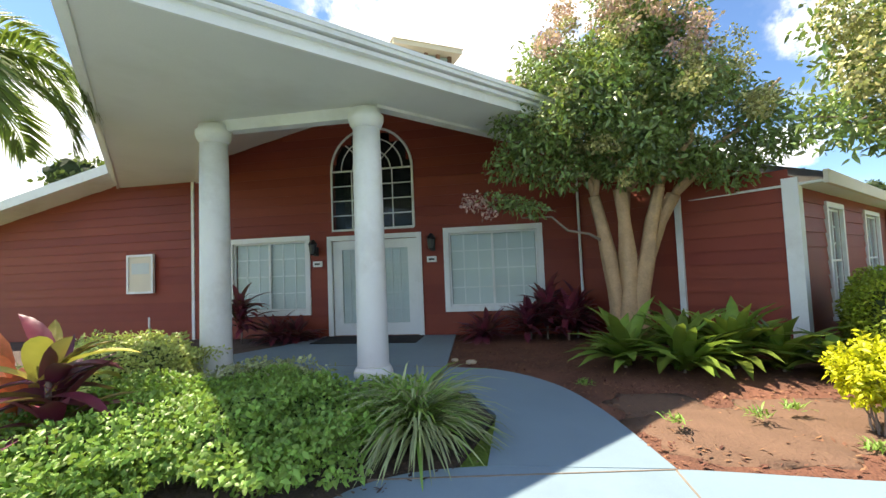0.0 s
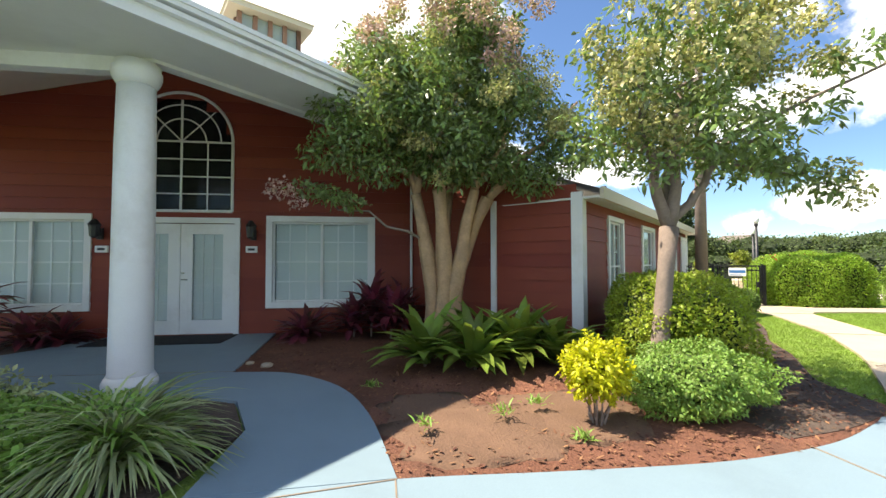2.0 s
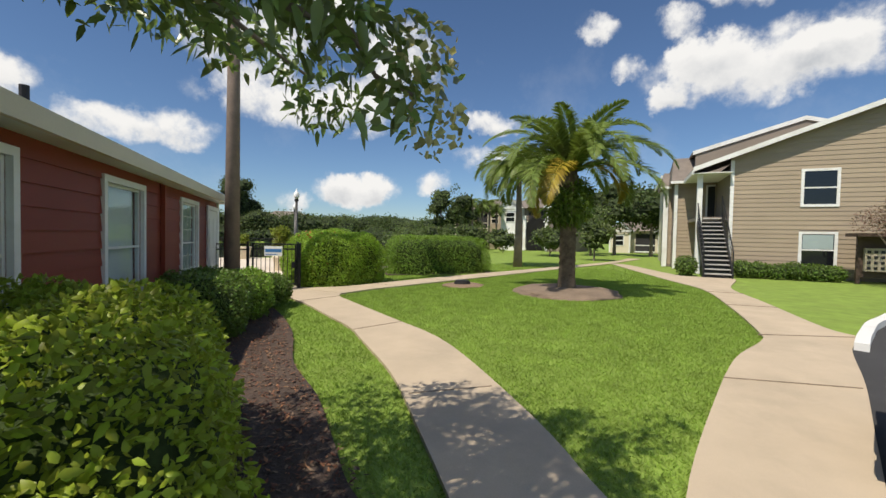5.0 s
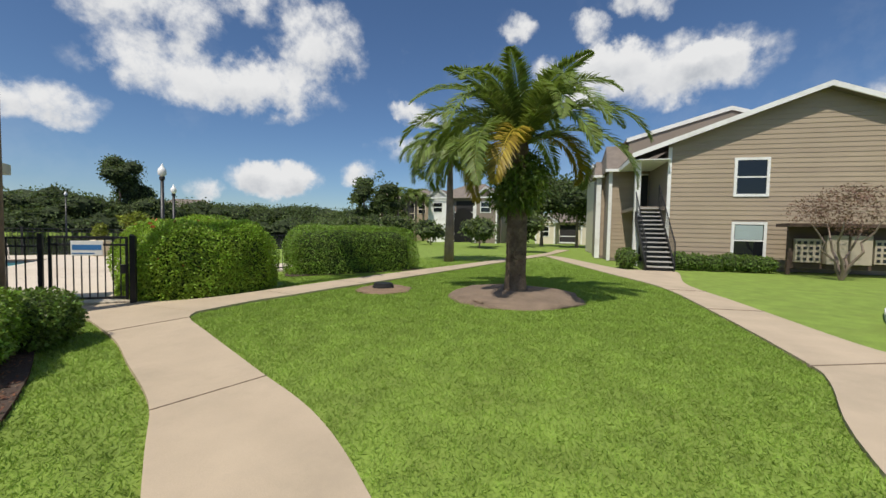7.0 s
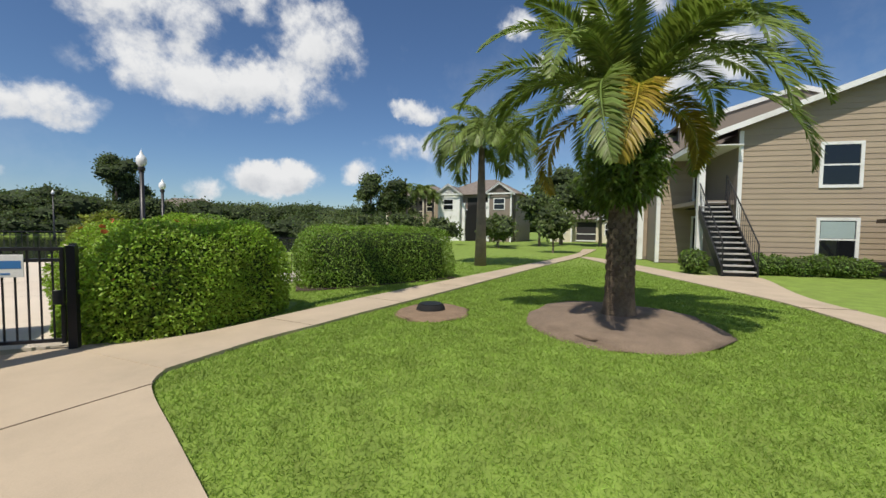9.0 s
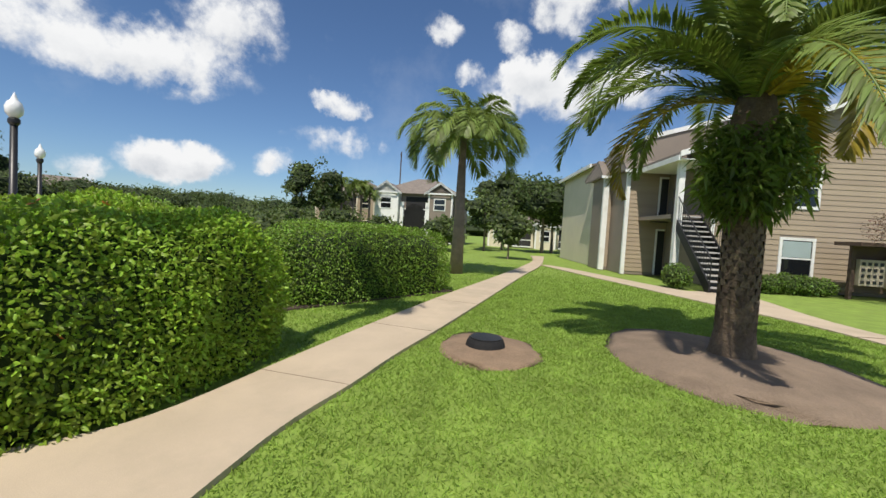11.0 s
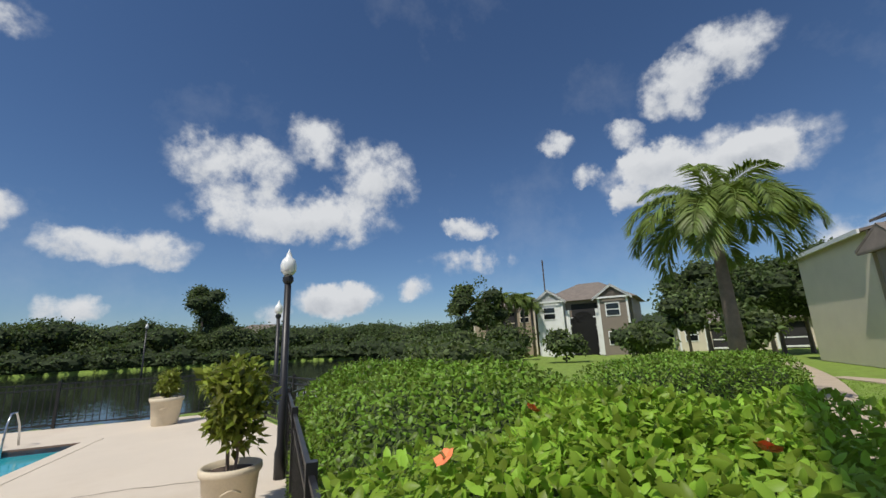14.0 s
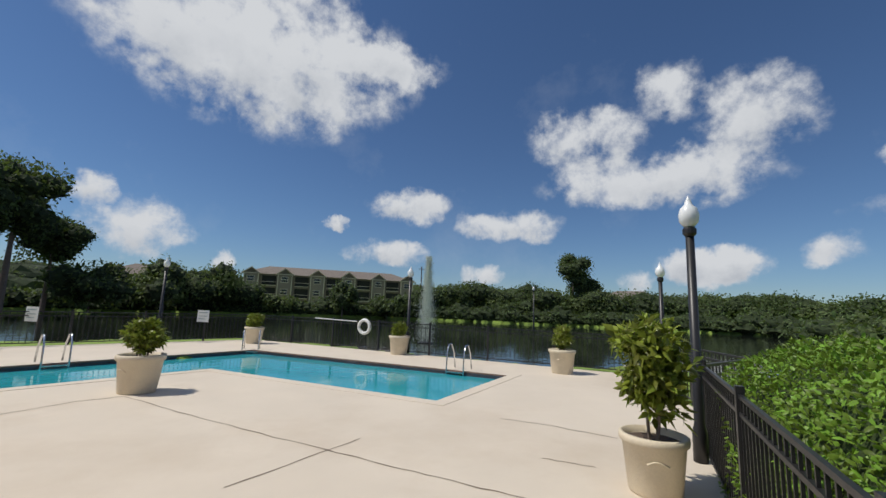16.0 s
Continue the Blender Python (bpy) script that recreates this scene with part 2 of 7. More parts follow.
# distant cores carry the crowns' inner shade as a dark base colour
FARCORE = surf("distant foliage painted dark as shade", (0.030, 0.045, 0.016), 0.95, 0.4, 1.0, 0.6, 8)
BARK = surf("smooth tan bark", (0.46, 0.30, 0.17), 0.8, 0.22, 5.0, 0.35, 30, dirt=(0.26, 0.18, 0.12))
GREYBARK = surf("grey brown bark", (0.24, 0.185, 0.15), 0.85, 0.22, 5.0, 0.4, 35, dirt=(0.16, 0.12, 0.10))
PALMBARK = surf("rough palm bark", (0.17, 0.125, 0.085), 0.95, 0.35, 6.0, 0.8, 30, island=0.25)
BLACK = surf("black painted metal", (0.018, 0.018, 0.02), 0.4, 0.15, 3.0, 0.05, 60, spec=0.5)
# near black that stands in for the shade of rooms and recesses
ROOMSHADE = surf("near black painted shade", (0.03, 0.03, 0.03), 0.9, 0.1, 1, 0.0)
BLIND = surf("white blinds", (0.56, 0.61, 0.59), 0.6, 0.05, 2.0, 0.05, 40)
BLINDGREY = surf("pale blue grey blinds", (0.34, 0.42, 0.42), 0.6, 0.06, 2.0, 0.05, 40)
PANE = glass_mat("window glass")
POT = surf("cream painted planter", (0.68, 0.59, 0.44), 0.6, 0.08, 3.0, 0.15, 50, dirt=(0.5, 0.42, 0.30))
GLOBE = surf("white lamp globe", (0.80, 0.82, 0.82), 0.25, 0.03, 2.0, 0.0, 30)
STEEL = surf("brushed steel", (0.62, 0.63, 0.64), 0.25, 0.05, 4.0, 0.02, 60, metal=1.0)
POOLWATER = water_mat("pool water", (0.035, 0.36, 0.42), 0.10, 2.5)
LAKEWATER = water_mat("lake water", (0.018, 0.022, 0.018), 0.25, 1.6)
TILE = surf("pool edge tile", (0.12, 0.17, 0.24), 0.3, 0.25, 9.0, 0.1, 60)
BRICKEDGE = surf("brick coloured coping", (0.30, 0.17, 0.12), 0.7, 0.2, 6.0, 0.2, 60)
BROWN = surf("brown painted wood", (0.085, 0.055, 0.042), 0.7, 0.15, 3.0, 0.1, 60)
BEIGEBOX = surf("beige metal boxes", (0.42, 0.36, 0.28), 0.5, 0.08, 3.0, 0.03, 60)
RUBBER = surf("black rubber", (0.015, 0.015, 0.016), 0.85, 0.2, 5.0, 0.3, 80)
CARPAINT = surf("dark blue black car paint", (0.012, 0.016, 0.03), 0.12, 0.05, 1.0, 0.0, 30, spec=0.7)
CARGLASS = surf("tinted car glass", (0.01, 0.012, 0.014), 0.05, 0.05, 1.0, 0.0, 30, spec=0.6)
SIGNBLUE = surf("blue sign print", (0.05, 0.18, 0.42), 0.5, 0.05, 3.0, 0.0, 30)
FOAM = surf("fountain spray", (0.85, 0.88, 0.90), 0.6, 0.05, 3.0, 0.0, 30, through_light=0.5)


# ---- mesh helpers ----
def mesh_ob(name, bm, material, parent=None, label="", smooth=False):
    me = bpy.data.meshes.new(name)
    bm.to_mesh(me)
    bm.free()
    me.materials.append(material)
    if smooth:
        me.shade_smooth()
    ob = new(name, me)
    if parent:
        ob.parent = parent
    if label:
        ob["label"] = label
    return ob


part = mesh_ob


def thing(name, label, category, at=(0, 0, 0), rz=0.0, group="", kind=""):
    ob = new(name)
    ob.matrix_world = pose(*at, 0, 0, rz)
    return tagged(ob, label, category, group, kind)


def box(bm, a, b, m=None):
    x0, y0, z0 = a
    x1, y1, z1 = b
    vs = [bm.verts.new(v) for v in ((x0, y0, z0), (x1, y0, z0), (x1, y1, z0), (x0, y1, z0), (x0, y0, z1), (x1, y0, z1), (x1, y1, z1), (x0, y1, z1))]
    for f in ((3, 2, 1, 0), (4, 5, 6, 7), (0, 1, 5, 4), (1, 2, 6, 5), (2, 3, 7, 6), (3, 0, 4, 7)):
        bm.faces.new([vs[i] for i in f])
    if m:
        bmesh.ops.transform(bm, matrix=m, verts=vs)
    return vs


def boxes(*pairs):
    bm = bmesh.new()
    for a, b in pairs:
        box(bm, a, b)
    return bm


def bevelled(bm, width=0.01, seg=1):
    bmesh.ops.bevel(bm, geom=list(bm.edges), offset=width, segments=seg, affect="EDGES", clamp_overlap=True)
    return bm


def prism(bm, pts, z0, z1):
    """A prism over a plan outline; z1 may be a list of heights."""
    top = z1 if isinstance(z1, (list, tuple)) else [z1] * len(pts)
    bot = z0 if isinstance(z0, (list, tuple)) else [z0] * len(pts)
    lo = [bm.verts.new((p[0], p[1], z)) for p, z in zip(pts, bot)]
    hi = [bm.verts.new((p[0], p[1], z)) for p, z in zip(pts, top)]
    bm.faces.new(hi), bm.faces.new(lo[::-1])
    k = len(pts)
    for i in range(k):
        bm.faces.new((lo[i], lo[(i + 1) % k], hi[(i + 1) % k], hi[i]))
    bmesh.ops.recalc_face_normals(bm, faces=bm.faces)
    return bm


def tube(bm, pts, radii, seg=10, caps=True):
    """A round tapering tube along a line of points."""
    rings = []
    pts = [Vector(p) for p in pts]
    for i, p in enumerate(pts):
        d = (pts[min(i + 1, len(pts) - 1)] - pts[max(i - 1, 0)]).normalized()
        side = d.cross(Vector((0, 1, 0)) if abs(d.y) < 0.9 else Vector((1, 0, 0))).normalized()
        up = d.cross(side)
        r = radii[i] if isinstance(radii, (list, tuple)) else radii
        rings.append([bm.verts.new(p + (side * math.cos(a) + up * math.sin(a)) * r) for a in (2 * math.pi * k / seg for k in range(seg))])
    for a, b in zip(rings, rings[1:]):
        for k in range(seg):
            bm.faces.new((a[k], a[(k + 1) % seg], b[(k + 1) % seg], b[k]))
    if caps:
        bm.faces.new(rings[0][::-1]), bm.faces.new(rings[-1])
    bmesh.ops.recalc_face_normals(bm, faces=bm.faces)
    return bm


def lathe(bm, profile, seg=24, at=(0, 0, 0)):
    """A turned shape from (radius, height) pairs."""
    rings = [[bm.verts.new((at[0] + r * math.cos(2 * math.pi * k / seg), at[1] + r * math.sin(2 * math.pi * k / seg), at[2] + z)) for k in range(seg)] for r, z in profile]
    for a, b in zip(rings, rings[1:]):
        for k in range(seg):
            bm.faces.new((a[k], a[(k + 1) % seg], b[(k + 1) % seg], b[k]))
    bm.faces.new(rings[0][::-1]), bm.faces.new(rings[-1])
    return bm


def raw_mesh(name, verts, faces, material, parent=None, label=""):
    """A mesh from numpy arrays of corners and equal-sided faces."""
    me = bpy.data.meshes.new(name)
    n, k = faces.shape
    me.vertices.add(len(verts))
    me.vertices.foreach_set("co", verts.astype(np.float32).ravel())
    me.loops.add(n * k)
    me.loops.foreach_set("vertex_index", faces.astype(np.int32).ravel())
    me.polygons.add(n)
    me.polygons.foreach_set("loop_start", np.arange(0, n * k, k, dtype=np.int32))
    me.update(calc_edges=True)
    me.materials.append(material)
    ob = new(name, me)
    if parent:
        ob.parent = parent
    if label:
        ob["label"] = label
    return ob


def blades(base, way, side, length, width, bend=0.25):
    """Leaves as folded diamonds: six corners and four triangles each, with their own fold."""
    n = len(base)
    length, width = np.broadcast_to(length, n)[:, None], np.broadcast_to(width, n)[:, None]
    normal = np.cross(way, side)
    drop = -np.array([0, 0, 1.0]) * length * bend
    mid = base + way * length * 0.45 - normal * width * 0.18
    tip = base + way * length + drop
    left, right = base + way * length * 0.42 + side * width * 0.5, base + way * length * 0.42 - side * width * 0.5
    verts = np.stack([base, left, mid, right, tip], 1).reshape(-1, 3)
    k = np.arange(n)[:, None, None] * 5
    faces = (np.array([[0, 2, 1], [0, 3, 2], [1, 2, 4], [2, 3, 4]])[None] + k).reshape(-1, 3)
    return verts, faces


def ovals(base, way, side, length, width, bend=0.15):
    """Rounded leaves: seven corners and six triangles each, folded along the rib."""
    n = len(base)
    length, width = np.broadcast_to(length, n)[:, None], np.broadcast_to(width, n)[:, None]
    normal = np.cross(way, side)
    drop = -np.array([0, 0, 1.0]) * length * bend
    rows = [base]
    for s in (1, -1):
        rows.append(base + way * length * 0.28 + side * width * 0.43 * s + drop * 0.1)
        rows.append(base + way * length * 0.68 + side * width * 0.34 * s + drop * 0.5)
    rows += [base + way * length * 0.5 - normal * width * 0.16 + drop * 0.25, base + way * length + drop]
    verts = np.stack(rows, 1).reshape(-1, 3)
    k = np.arange(n)[:, None, None] * 7
    faces = (np.array([[0, 5, 1], [1, 5, 2], [2, 5, 6], [0, 3, 5], [3, 4, 5], [4, 6, 5]])[None] + k).reshape(-1, 3)
    return verts, faces


def unit(v):
    return v / np.maximum(np.linalg.norm(v, axis=1, keepdims=True), 1e-6)


def leaves(name, pts, out, size, material, parent, rng, width=0.5, spread=0.9, bend=0.15, label="", oval=False):
    """Leaves at points, roughly facing outwards."""
    n = len(pts)
    way = unit(out * 0.28 + rng.normal(0, spread, (n, 3)) * 0.65 + np.array([0, 0, 0.1]))
    side = unit(np.cross(way, out + rng.normal(0, 0.55, (n, 3)) + np.array([0, 0, 0.25])))
    length = size * rng.uniform(0.6, 1.3, n)
    v, f = (ovals if oval else blades)(pts, way, side, length, length * width, bend)
    return raw_mesh(name, v, f, material, parent, label)


def lumpy(n, rng, centre, radii, power=2.0, shell=0.25, lumps=0.12, freq=3.0):
    """Points near the surface of a lumpy rounded form, and its outward directions."""
    d = unit(rng.normal(0, 1, (n, 3)))
    r = (np.abs(d[:, 0]) ** power + np.abs(d[:, 1]) ** power + np.abs(d[:, 2]) ** power) ** (-1 / power)
    ph = rng.uniform(0, 6.28, 6)
    wob = np.sin(d[:, 0] * freq * 2 + ph[0]) * np.sin(d[:, 1] * freq * 2 + ph[1]) + np.sin(d[:, 2] * freq * 2.6 + ph[2]) * np.sin(d[:, 0] * freq * 3.1 + ph[3])
    r = r * (1 + lumps * 0.5 * wob) * (1 - shell * rng.random(n) ** 1.7)
    return np.array(centre) + d * r[:, None] * np.array(radii), d


def core(bm, centre, radii, power=2.0, seg=20, lumps=0.0):
    """A closed rounded form that fills the inside of a bush."""
    v = bmesh.ops.create_icosphere(bm, subdivisions=3, radius=1.0)["verts"]
    for w in v:
        d = w.co.normalized()
        r = (abs(d.x) ** power + abs(d.y) ** power + abs(d.z) ** power) ** (-1 / power) * (1 + lumps * noise.noise(d * 2.3))
        w.co = Vector(centre) + Vector((d.x * r * radii[0], d.y * r * radii[1], d.z * r * radii[2]))
    return bm


def bush(name, label, at, radii, rz=0, n=4000, size=0.07, mat=None, power=2.6, core_mat=None, shell=0.18, lumps=0.14, seed=1, category="bush", width=0.55, spread=0.9, lift=0.0, group="", fill=0.86, oval=False, sit=0.5):
    """A shrub that stands on the ground: inner mass and many leaves; a low sit gives upright clipped sides."""
    rng = np.random.default_rng(seed)
    ob = thing(name, label, category, at, rz, group)
    c = (0, 0, radii[2] * sit + lift)
    rr = (radii[0], radii[1], radii[2] * (1 - sit))
    # filling core, its inner shade painted as a dark base colour
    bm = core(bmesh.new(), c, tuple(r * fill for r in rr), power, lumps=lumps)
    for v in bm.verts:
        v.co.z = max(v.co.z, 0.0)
    part("inner_growth", bm, core_mat or CORE, ob, "dark inner growth with painted shade", smooth=True)
    p, d = lumpy(n, rng, c, rr, power, shell, lumps)
    keep = p[:, 2] > 0.01
    leaves("foliage", p[keep], d[keep], size, mat or HEDGE, ob, rng, width, spread, oval=oval)
    return ob


# ---- ground, paths, water ----
def inside(px, py, poly):
    """Which points lie inside a plan outline."""
    c = np.zeros(px.shape, bool)
    k = len(poly)
    for i in range(k):
        (x0, y0), (x1, y1) = poly[i], poly[(i + 1) % k]
        with np.errstate(divide="ignore", invalid="ignore"):
            c ^= ((y0 > py) != (y1 > py)) & (px < (x1 - x0) * (py - y0) / (y1 - y0 + 1e-12) + x0)
    return c


def rounded(pts, steps=5):
    """A smooth line through plan points."""
    out = []
    for i in range(len(pts) - 1):
        p0, p1, p2, p3 = (Vector(pts[max(0, min(len(pts) - 1, j))]) for j in (i - 1, i, i + 1, i + 2))
        for k in range(steps):
            t = k / steps
            v = 0.5 * ((2 * p1) + (p2 - p0) * t + (2 * p0 - 5 * p1 + 4 * p2 - p3) * t * t + (3 * p1 - p0 - 3 * p2 + p3) * t ** 3)
            out.append((v.x, v.y))
    return out + [tuple(pts[-1])]


CRACKS = [[(11.6, 20.7), (13.15, 18.9), (14.85, 17.07), (15.7, 16.2), (16.55, 15.3), (17.3, 14.5)], [(10.3, 19.5), (11.0, 20.4), (11.6, 20.7)], [(17.7, 17.97), (18.2, 17.55), (18.9, 16.65)], [(13.85, 16.25), (15.3, 17.45)], [(17.35, 16.2), (17.8, 15.8)]]
POOL = [(17.05, 19.4), (20.05, 22.05), (13.0, 28.6), (6.2, 23.4), (8.6, 21.2), (12.4, 23.95)]
DECK_PLAN = [(13.45, 11.95), (14.45, 10.75), (19.5, 15.7), (21.2, 16.4), (24.2, 21.9), (12.6, 33.2), (3.0, 28.0), (-2.0, 22.0), (6.0, 15.0), (12.0, 13.4)]
LAKE = rounded([(29, 21), (22, 25.5), (13, 34.5), (4, 32), (-14, 27), (-40, 40), (-36, 58), (-16, 78), (8, 88), (36, 88), (62, 74), (80, 56), (72, 42), (40, 23), (29, 21)])

xs = np.concatenate([-np.geomspace(4000, 70, 22), np.arange(-66, 100, 1.0), np.geomspace(104, 4000, 22)])
gx, gy = np.meshgrid(xs, xs, indexing="ij")
gz = np.full(gx.shape, -0.03)
lake_in = inside(gx, gy, LAKE)
gz[lake_in] = -2.0
gz[inside(gx, gy, [(x * 0.985 + 0.19, y * 0.985 + 0.35) for x, y in POOL])] = -2.2
rng = np.random.default_rng(3)
near = (np.abs(gx) < 60) & (np.abs(gy) < 60) & ~lake_in
flat = inside(gx, gy, [(-14, -8), (30, -12), (46, -2), (46, 12), (24, 16), (24, 24), (12, 34), (-6, 30), (-14, 10)])
gz[near & ~flat] += rng.normal(0, 0.05, gx.shape)[near & ~flat]
far = np.hypot(gx - 20, gy - 20) > 90
gz[far & ~lake_in] += 0.3
verts = np.stack([gx, gy, gz], -1).reshape(-1, 3)
w = len(xs)
i, j = np.meshgrid(np.arange(w - 1), np.arange(w - 1), indexing="ij")
a = (i * w + j).ravel()
ground = raw_mesh("ground", verts, np.stack([a, a + w, a + w + 1, a + 1], 1), GROUND)
ground.data.shade_smooth()
tagged(ground, "mown green lawn reaching to the tree line", "lawn", kind="structure")

lake = mesh_ob("water", prism(bmesh.new(), LAKE, -1.3, -0.42), LAKEWATER)
tagged(lake, "dark still pond behind the pool", "pond", kind="structure")


def slab(name, label, category, plan, top, mat, thick=0.12, kind="structure"):
    ob = mesh_ob(name, prism(bmesh.new(), plan, top - thick, top), mat)
    return tagged(ob, label, category, kind=kind)


# curving walk from the front to the pool gate
PATH_A_LEFT = rounded([(7.18, 2.79), (7.63, 3.02), (8.7, 3.9), (9.64, 4.73), (10.6, 5.8), (11.2, 6.5), (11.85, 7.56), (12.4, 8.45), (12.85, 9.35), (13.25, 10.3), (13.45, 11.4)])
PATH_A_RIGHT = rounded([(7.93, 2.06), (8.4, 2.5), (9.2, 3.06), (10.6, 4.25), (11.4, 5.1), (12.1, 6.2), (13.05, 7.7), (13.7, 8.7), (14.1, 9.0)])
PATH_B_LEFT = rounded([(14.35, 10.85), (14.7, 10.4), (15.3, 9.85), (16.75, 9.46), (18.8, 8.93), (22.2, 7.95), (28, 6.15), (37, 3.6), (44, 2.6)])
PATH_B_RIGHT = rounded([(14.1, 9.0), (15.3, 8.85), (16.25, 8.58), (17.3, 8.32), (19.5, 7.68), (28, 5.35), (34.7, 3.45), (44, 1.6)])
PATH_C_LEFT = rounded([(7.93, 2.06), (8.6, 2.08), (10.24, 1.7), (12.2, 1.15), (13.5, 0.58), (14.3, 0.42), (17.2, 0.28), (21, 0.3), (24.2, 1.12), (29, 2.3), (34.5, 3.55)])
PATH_C_RIGHT = rounded([(7.4, 1.5), (8.4, 1.25), (10.0, 0.7), (11.7, 0.1), (13.6, -0.5), (14.6, -1.0), (15.4, -0.78), (18.7, -0.7), (21.9, -0.62), (25.4, -1.42), (26.5, -1.42), (26.5, -0.25), (27.0, 0.55), (33.0, 2.3), (34.7, 3.1)])
slab("pavement", "curving beige concrete walk beside the lawn", "walkway", PATH_A_LEFT + PATH_B_LEFT[:1] + PATH_A_RIGHT[::-1], 0.012, CONC)
slab("pavement", "straight beige concrete walk past the hedges", "walkway", PATH_B_LEFT + PATH_B_RIGHT[::-1], 0.016, CONC)
slab("pavement", "beige concrete walk towards the apartment stairs", "walkway", PATH_C_LEFT + PATH_C_RIGHT[::-1], 0.008, CONC)
FRONT_EDGE = rounded([(0.75, 1.55), (1.13, 2.1), (1.8, 2.35), (3.0, 2.4), (4.2, 2.33), (5.3, 2.3), (6.2, 2.42), (6.85, 2.64), (7.18, 2.79)])
slab("pavement", "blue grey painted front sidewalk", "sidewalk", FRONT_EDGE + [(7.93, 2.06), (8.1, 1.62), (7.4, 1.5), (7.0, -2.2), (-8, -2.2), (-8, 0.6), (-1.0, 0.9)], 0.022, BLUE)
ENTRY_RIGHT = rounded([(1.18, 5.1), (1.88, 4.95), (2.5, 4.35), (2.85, 3.5), (3.06, 2.4)])
slab("pavement", "blue grey painted entry walk curving to the porch", "walkway", [(1.86, 2.36), (1.9, 3.3), (1.6, 4.0), (0.9, 4.35), (-2.6, 4.4)] + [(-3.15, 5.4), (-2.25, 6.8), (-1.85, 7.84), (0.98, 7.84), (1.18, 5.1)] + ENTRY_RIGHT[1:], 0.026, BLUE)
slab("road", "dark asphalt of the parking lot", "parking lot", [(-40, -2.2), (7.0, -2.2), (7.4, 1.52), (8.4, 1.27), (10.0, 0.72), (11.7, 0.12), (13.6, -0.48), (14.6, -0.98), (16.5, -2.1), (20, -4.5), (22, -12), (22, -60), (-40, -60)], -0.012, ASPHALT)
bm = bmesh.new()
curb_line = rounded([(13.6, -0.6), (14.75, -1.1), (16.5, -2.0), (19.5, -4.2), (21.6, -9), (22, -20)])
for p, q in zip(curb_line, curb_line[1:]):
    d = (Vector(q) - Vector(p)).normalized() * 0.001
    nrm = Vector((-d.y, d.x)).normalized() * 0.08
    prism(bm, [(p[0] - nrm.x, p[1] - nrm.y), (q[0] - nrm.x + d.x, q[1] - nrm.y + d.y), (q[0] + nrm.x + d.x, q[1] + nrm.y + d.y), (p[0] + nrm.x, p[1] + nrm.y)], -0.05, 0.10)
tagged(mesh_ob("curb", bm, WHITE), "white painted kerb round the parking lot", "kerb", kind="structure")

# planting beds
BED_RIGHT = ENTRY_RIGHT + FRONT_EDGE[15:] + rounded([(7.2, 2.8), (7.6, 3.05), (7.75, 3.75), (8.2, 4.3), (8.8, 5.0), (9.42, 5.9), (10.45, 6.95), (11.3, 8.05), (12.1, 9.3), (13.2, 11.0)]) + [(12.6, 12.4), (5.85, 5.5), (3.5, 7.85), (0.99, 7.85)]
bed = slab("bed", "planting bed of red brown mulch by the entry", "mulch bed", BED_RIGHT, 0.006, MULCH, 0.1)
slab("bed", "planting bed of mulch before the porch", "mulch bed", [(-8, 0.9), (-1.0, 1.2), (0.75, 1.55)] + FRONT_EDGE[1:10] + [(1.88, 3.3), (1.58, 4.0), (0.9, 4.33), (-2.6, 4.38), (-3.2, 5.4), (-2.3, 6.8), (-1.87, 7.85), (-12, 7.85), (-12, 0.9)], 0.004, DARKMULCH, 0.1)
slab("bed", "dark mulch strip along the side wall", "mulch bed", rounded([(6.0, 2.55), (6.85, 2.7), (7.55, 3.05), (7.75, 3.75), (8.2, 4.3), (8.8, 5.0), (9.42, 5.9), (10.45, 6.95), (11.3, 8.05), (12.1, 9.3), (13.2, 11.0)]) + [(12.6, 12.3), (6.2, 5.7), (5.9, 4.0)], 0.012, DARKMULCH, 0.06)
for cx, cy, rx, ry, h in ((3.75, 3.05, 0.85, 0.62, 0.07), (4.6, 3.3, 0.8, 0.7, 0.06), (3.4, 3.6, 0.5, 0.5, 0.06)):
    bm = core(bmesh.new(), (cx, cy, -0.02), (rx, ry, h), 2.0, lumps=0.35)
    tagged(mesh_ob("soil", bm, SOIL, smooth=True), "low swell of bare sandy soil in the bed", "soil", kind="structure")
SANDMULCH = surf("grey brown mulch", (0.22, 0.165, 0.12), 0.95, 0.25, 2.5, 0.7, 45, dirt=(0.13, 0.095, 0.07))
bm = bmesh.new()
core(bm, (17.95, 4.05, -0.03), (1.75, 1.5, 0.17), 2.0, lumps=0.15)
tagged(mesh_ob("soil", bm, SANDMULCH, smooth=True), "low mulch mound round the palm trunk", "mulch", kind="structure")
bm = bmesh.new()
core(bm, (17.85, 7.2, -0.03), (0.85, 0.66, 0.05), 2.0, lumps=0.2)
tagged(mesh_ob("soil", bm, SANDY, smooth=True), "bare soil ring round the drain cover", "soil", kind="structure")


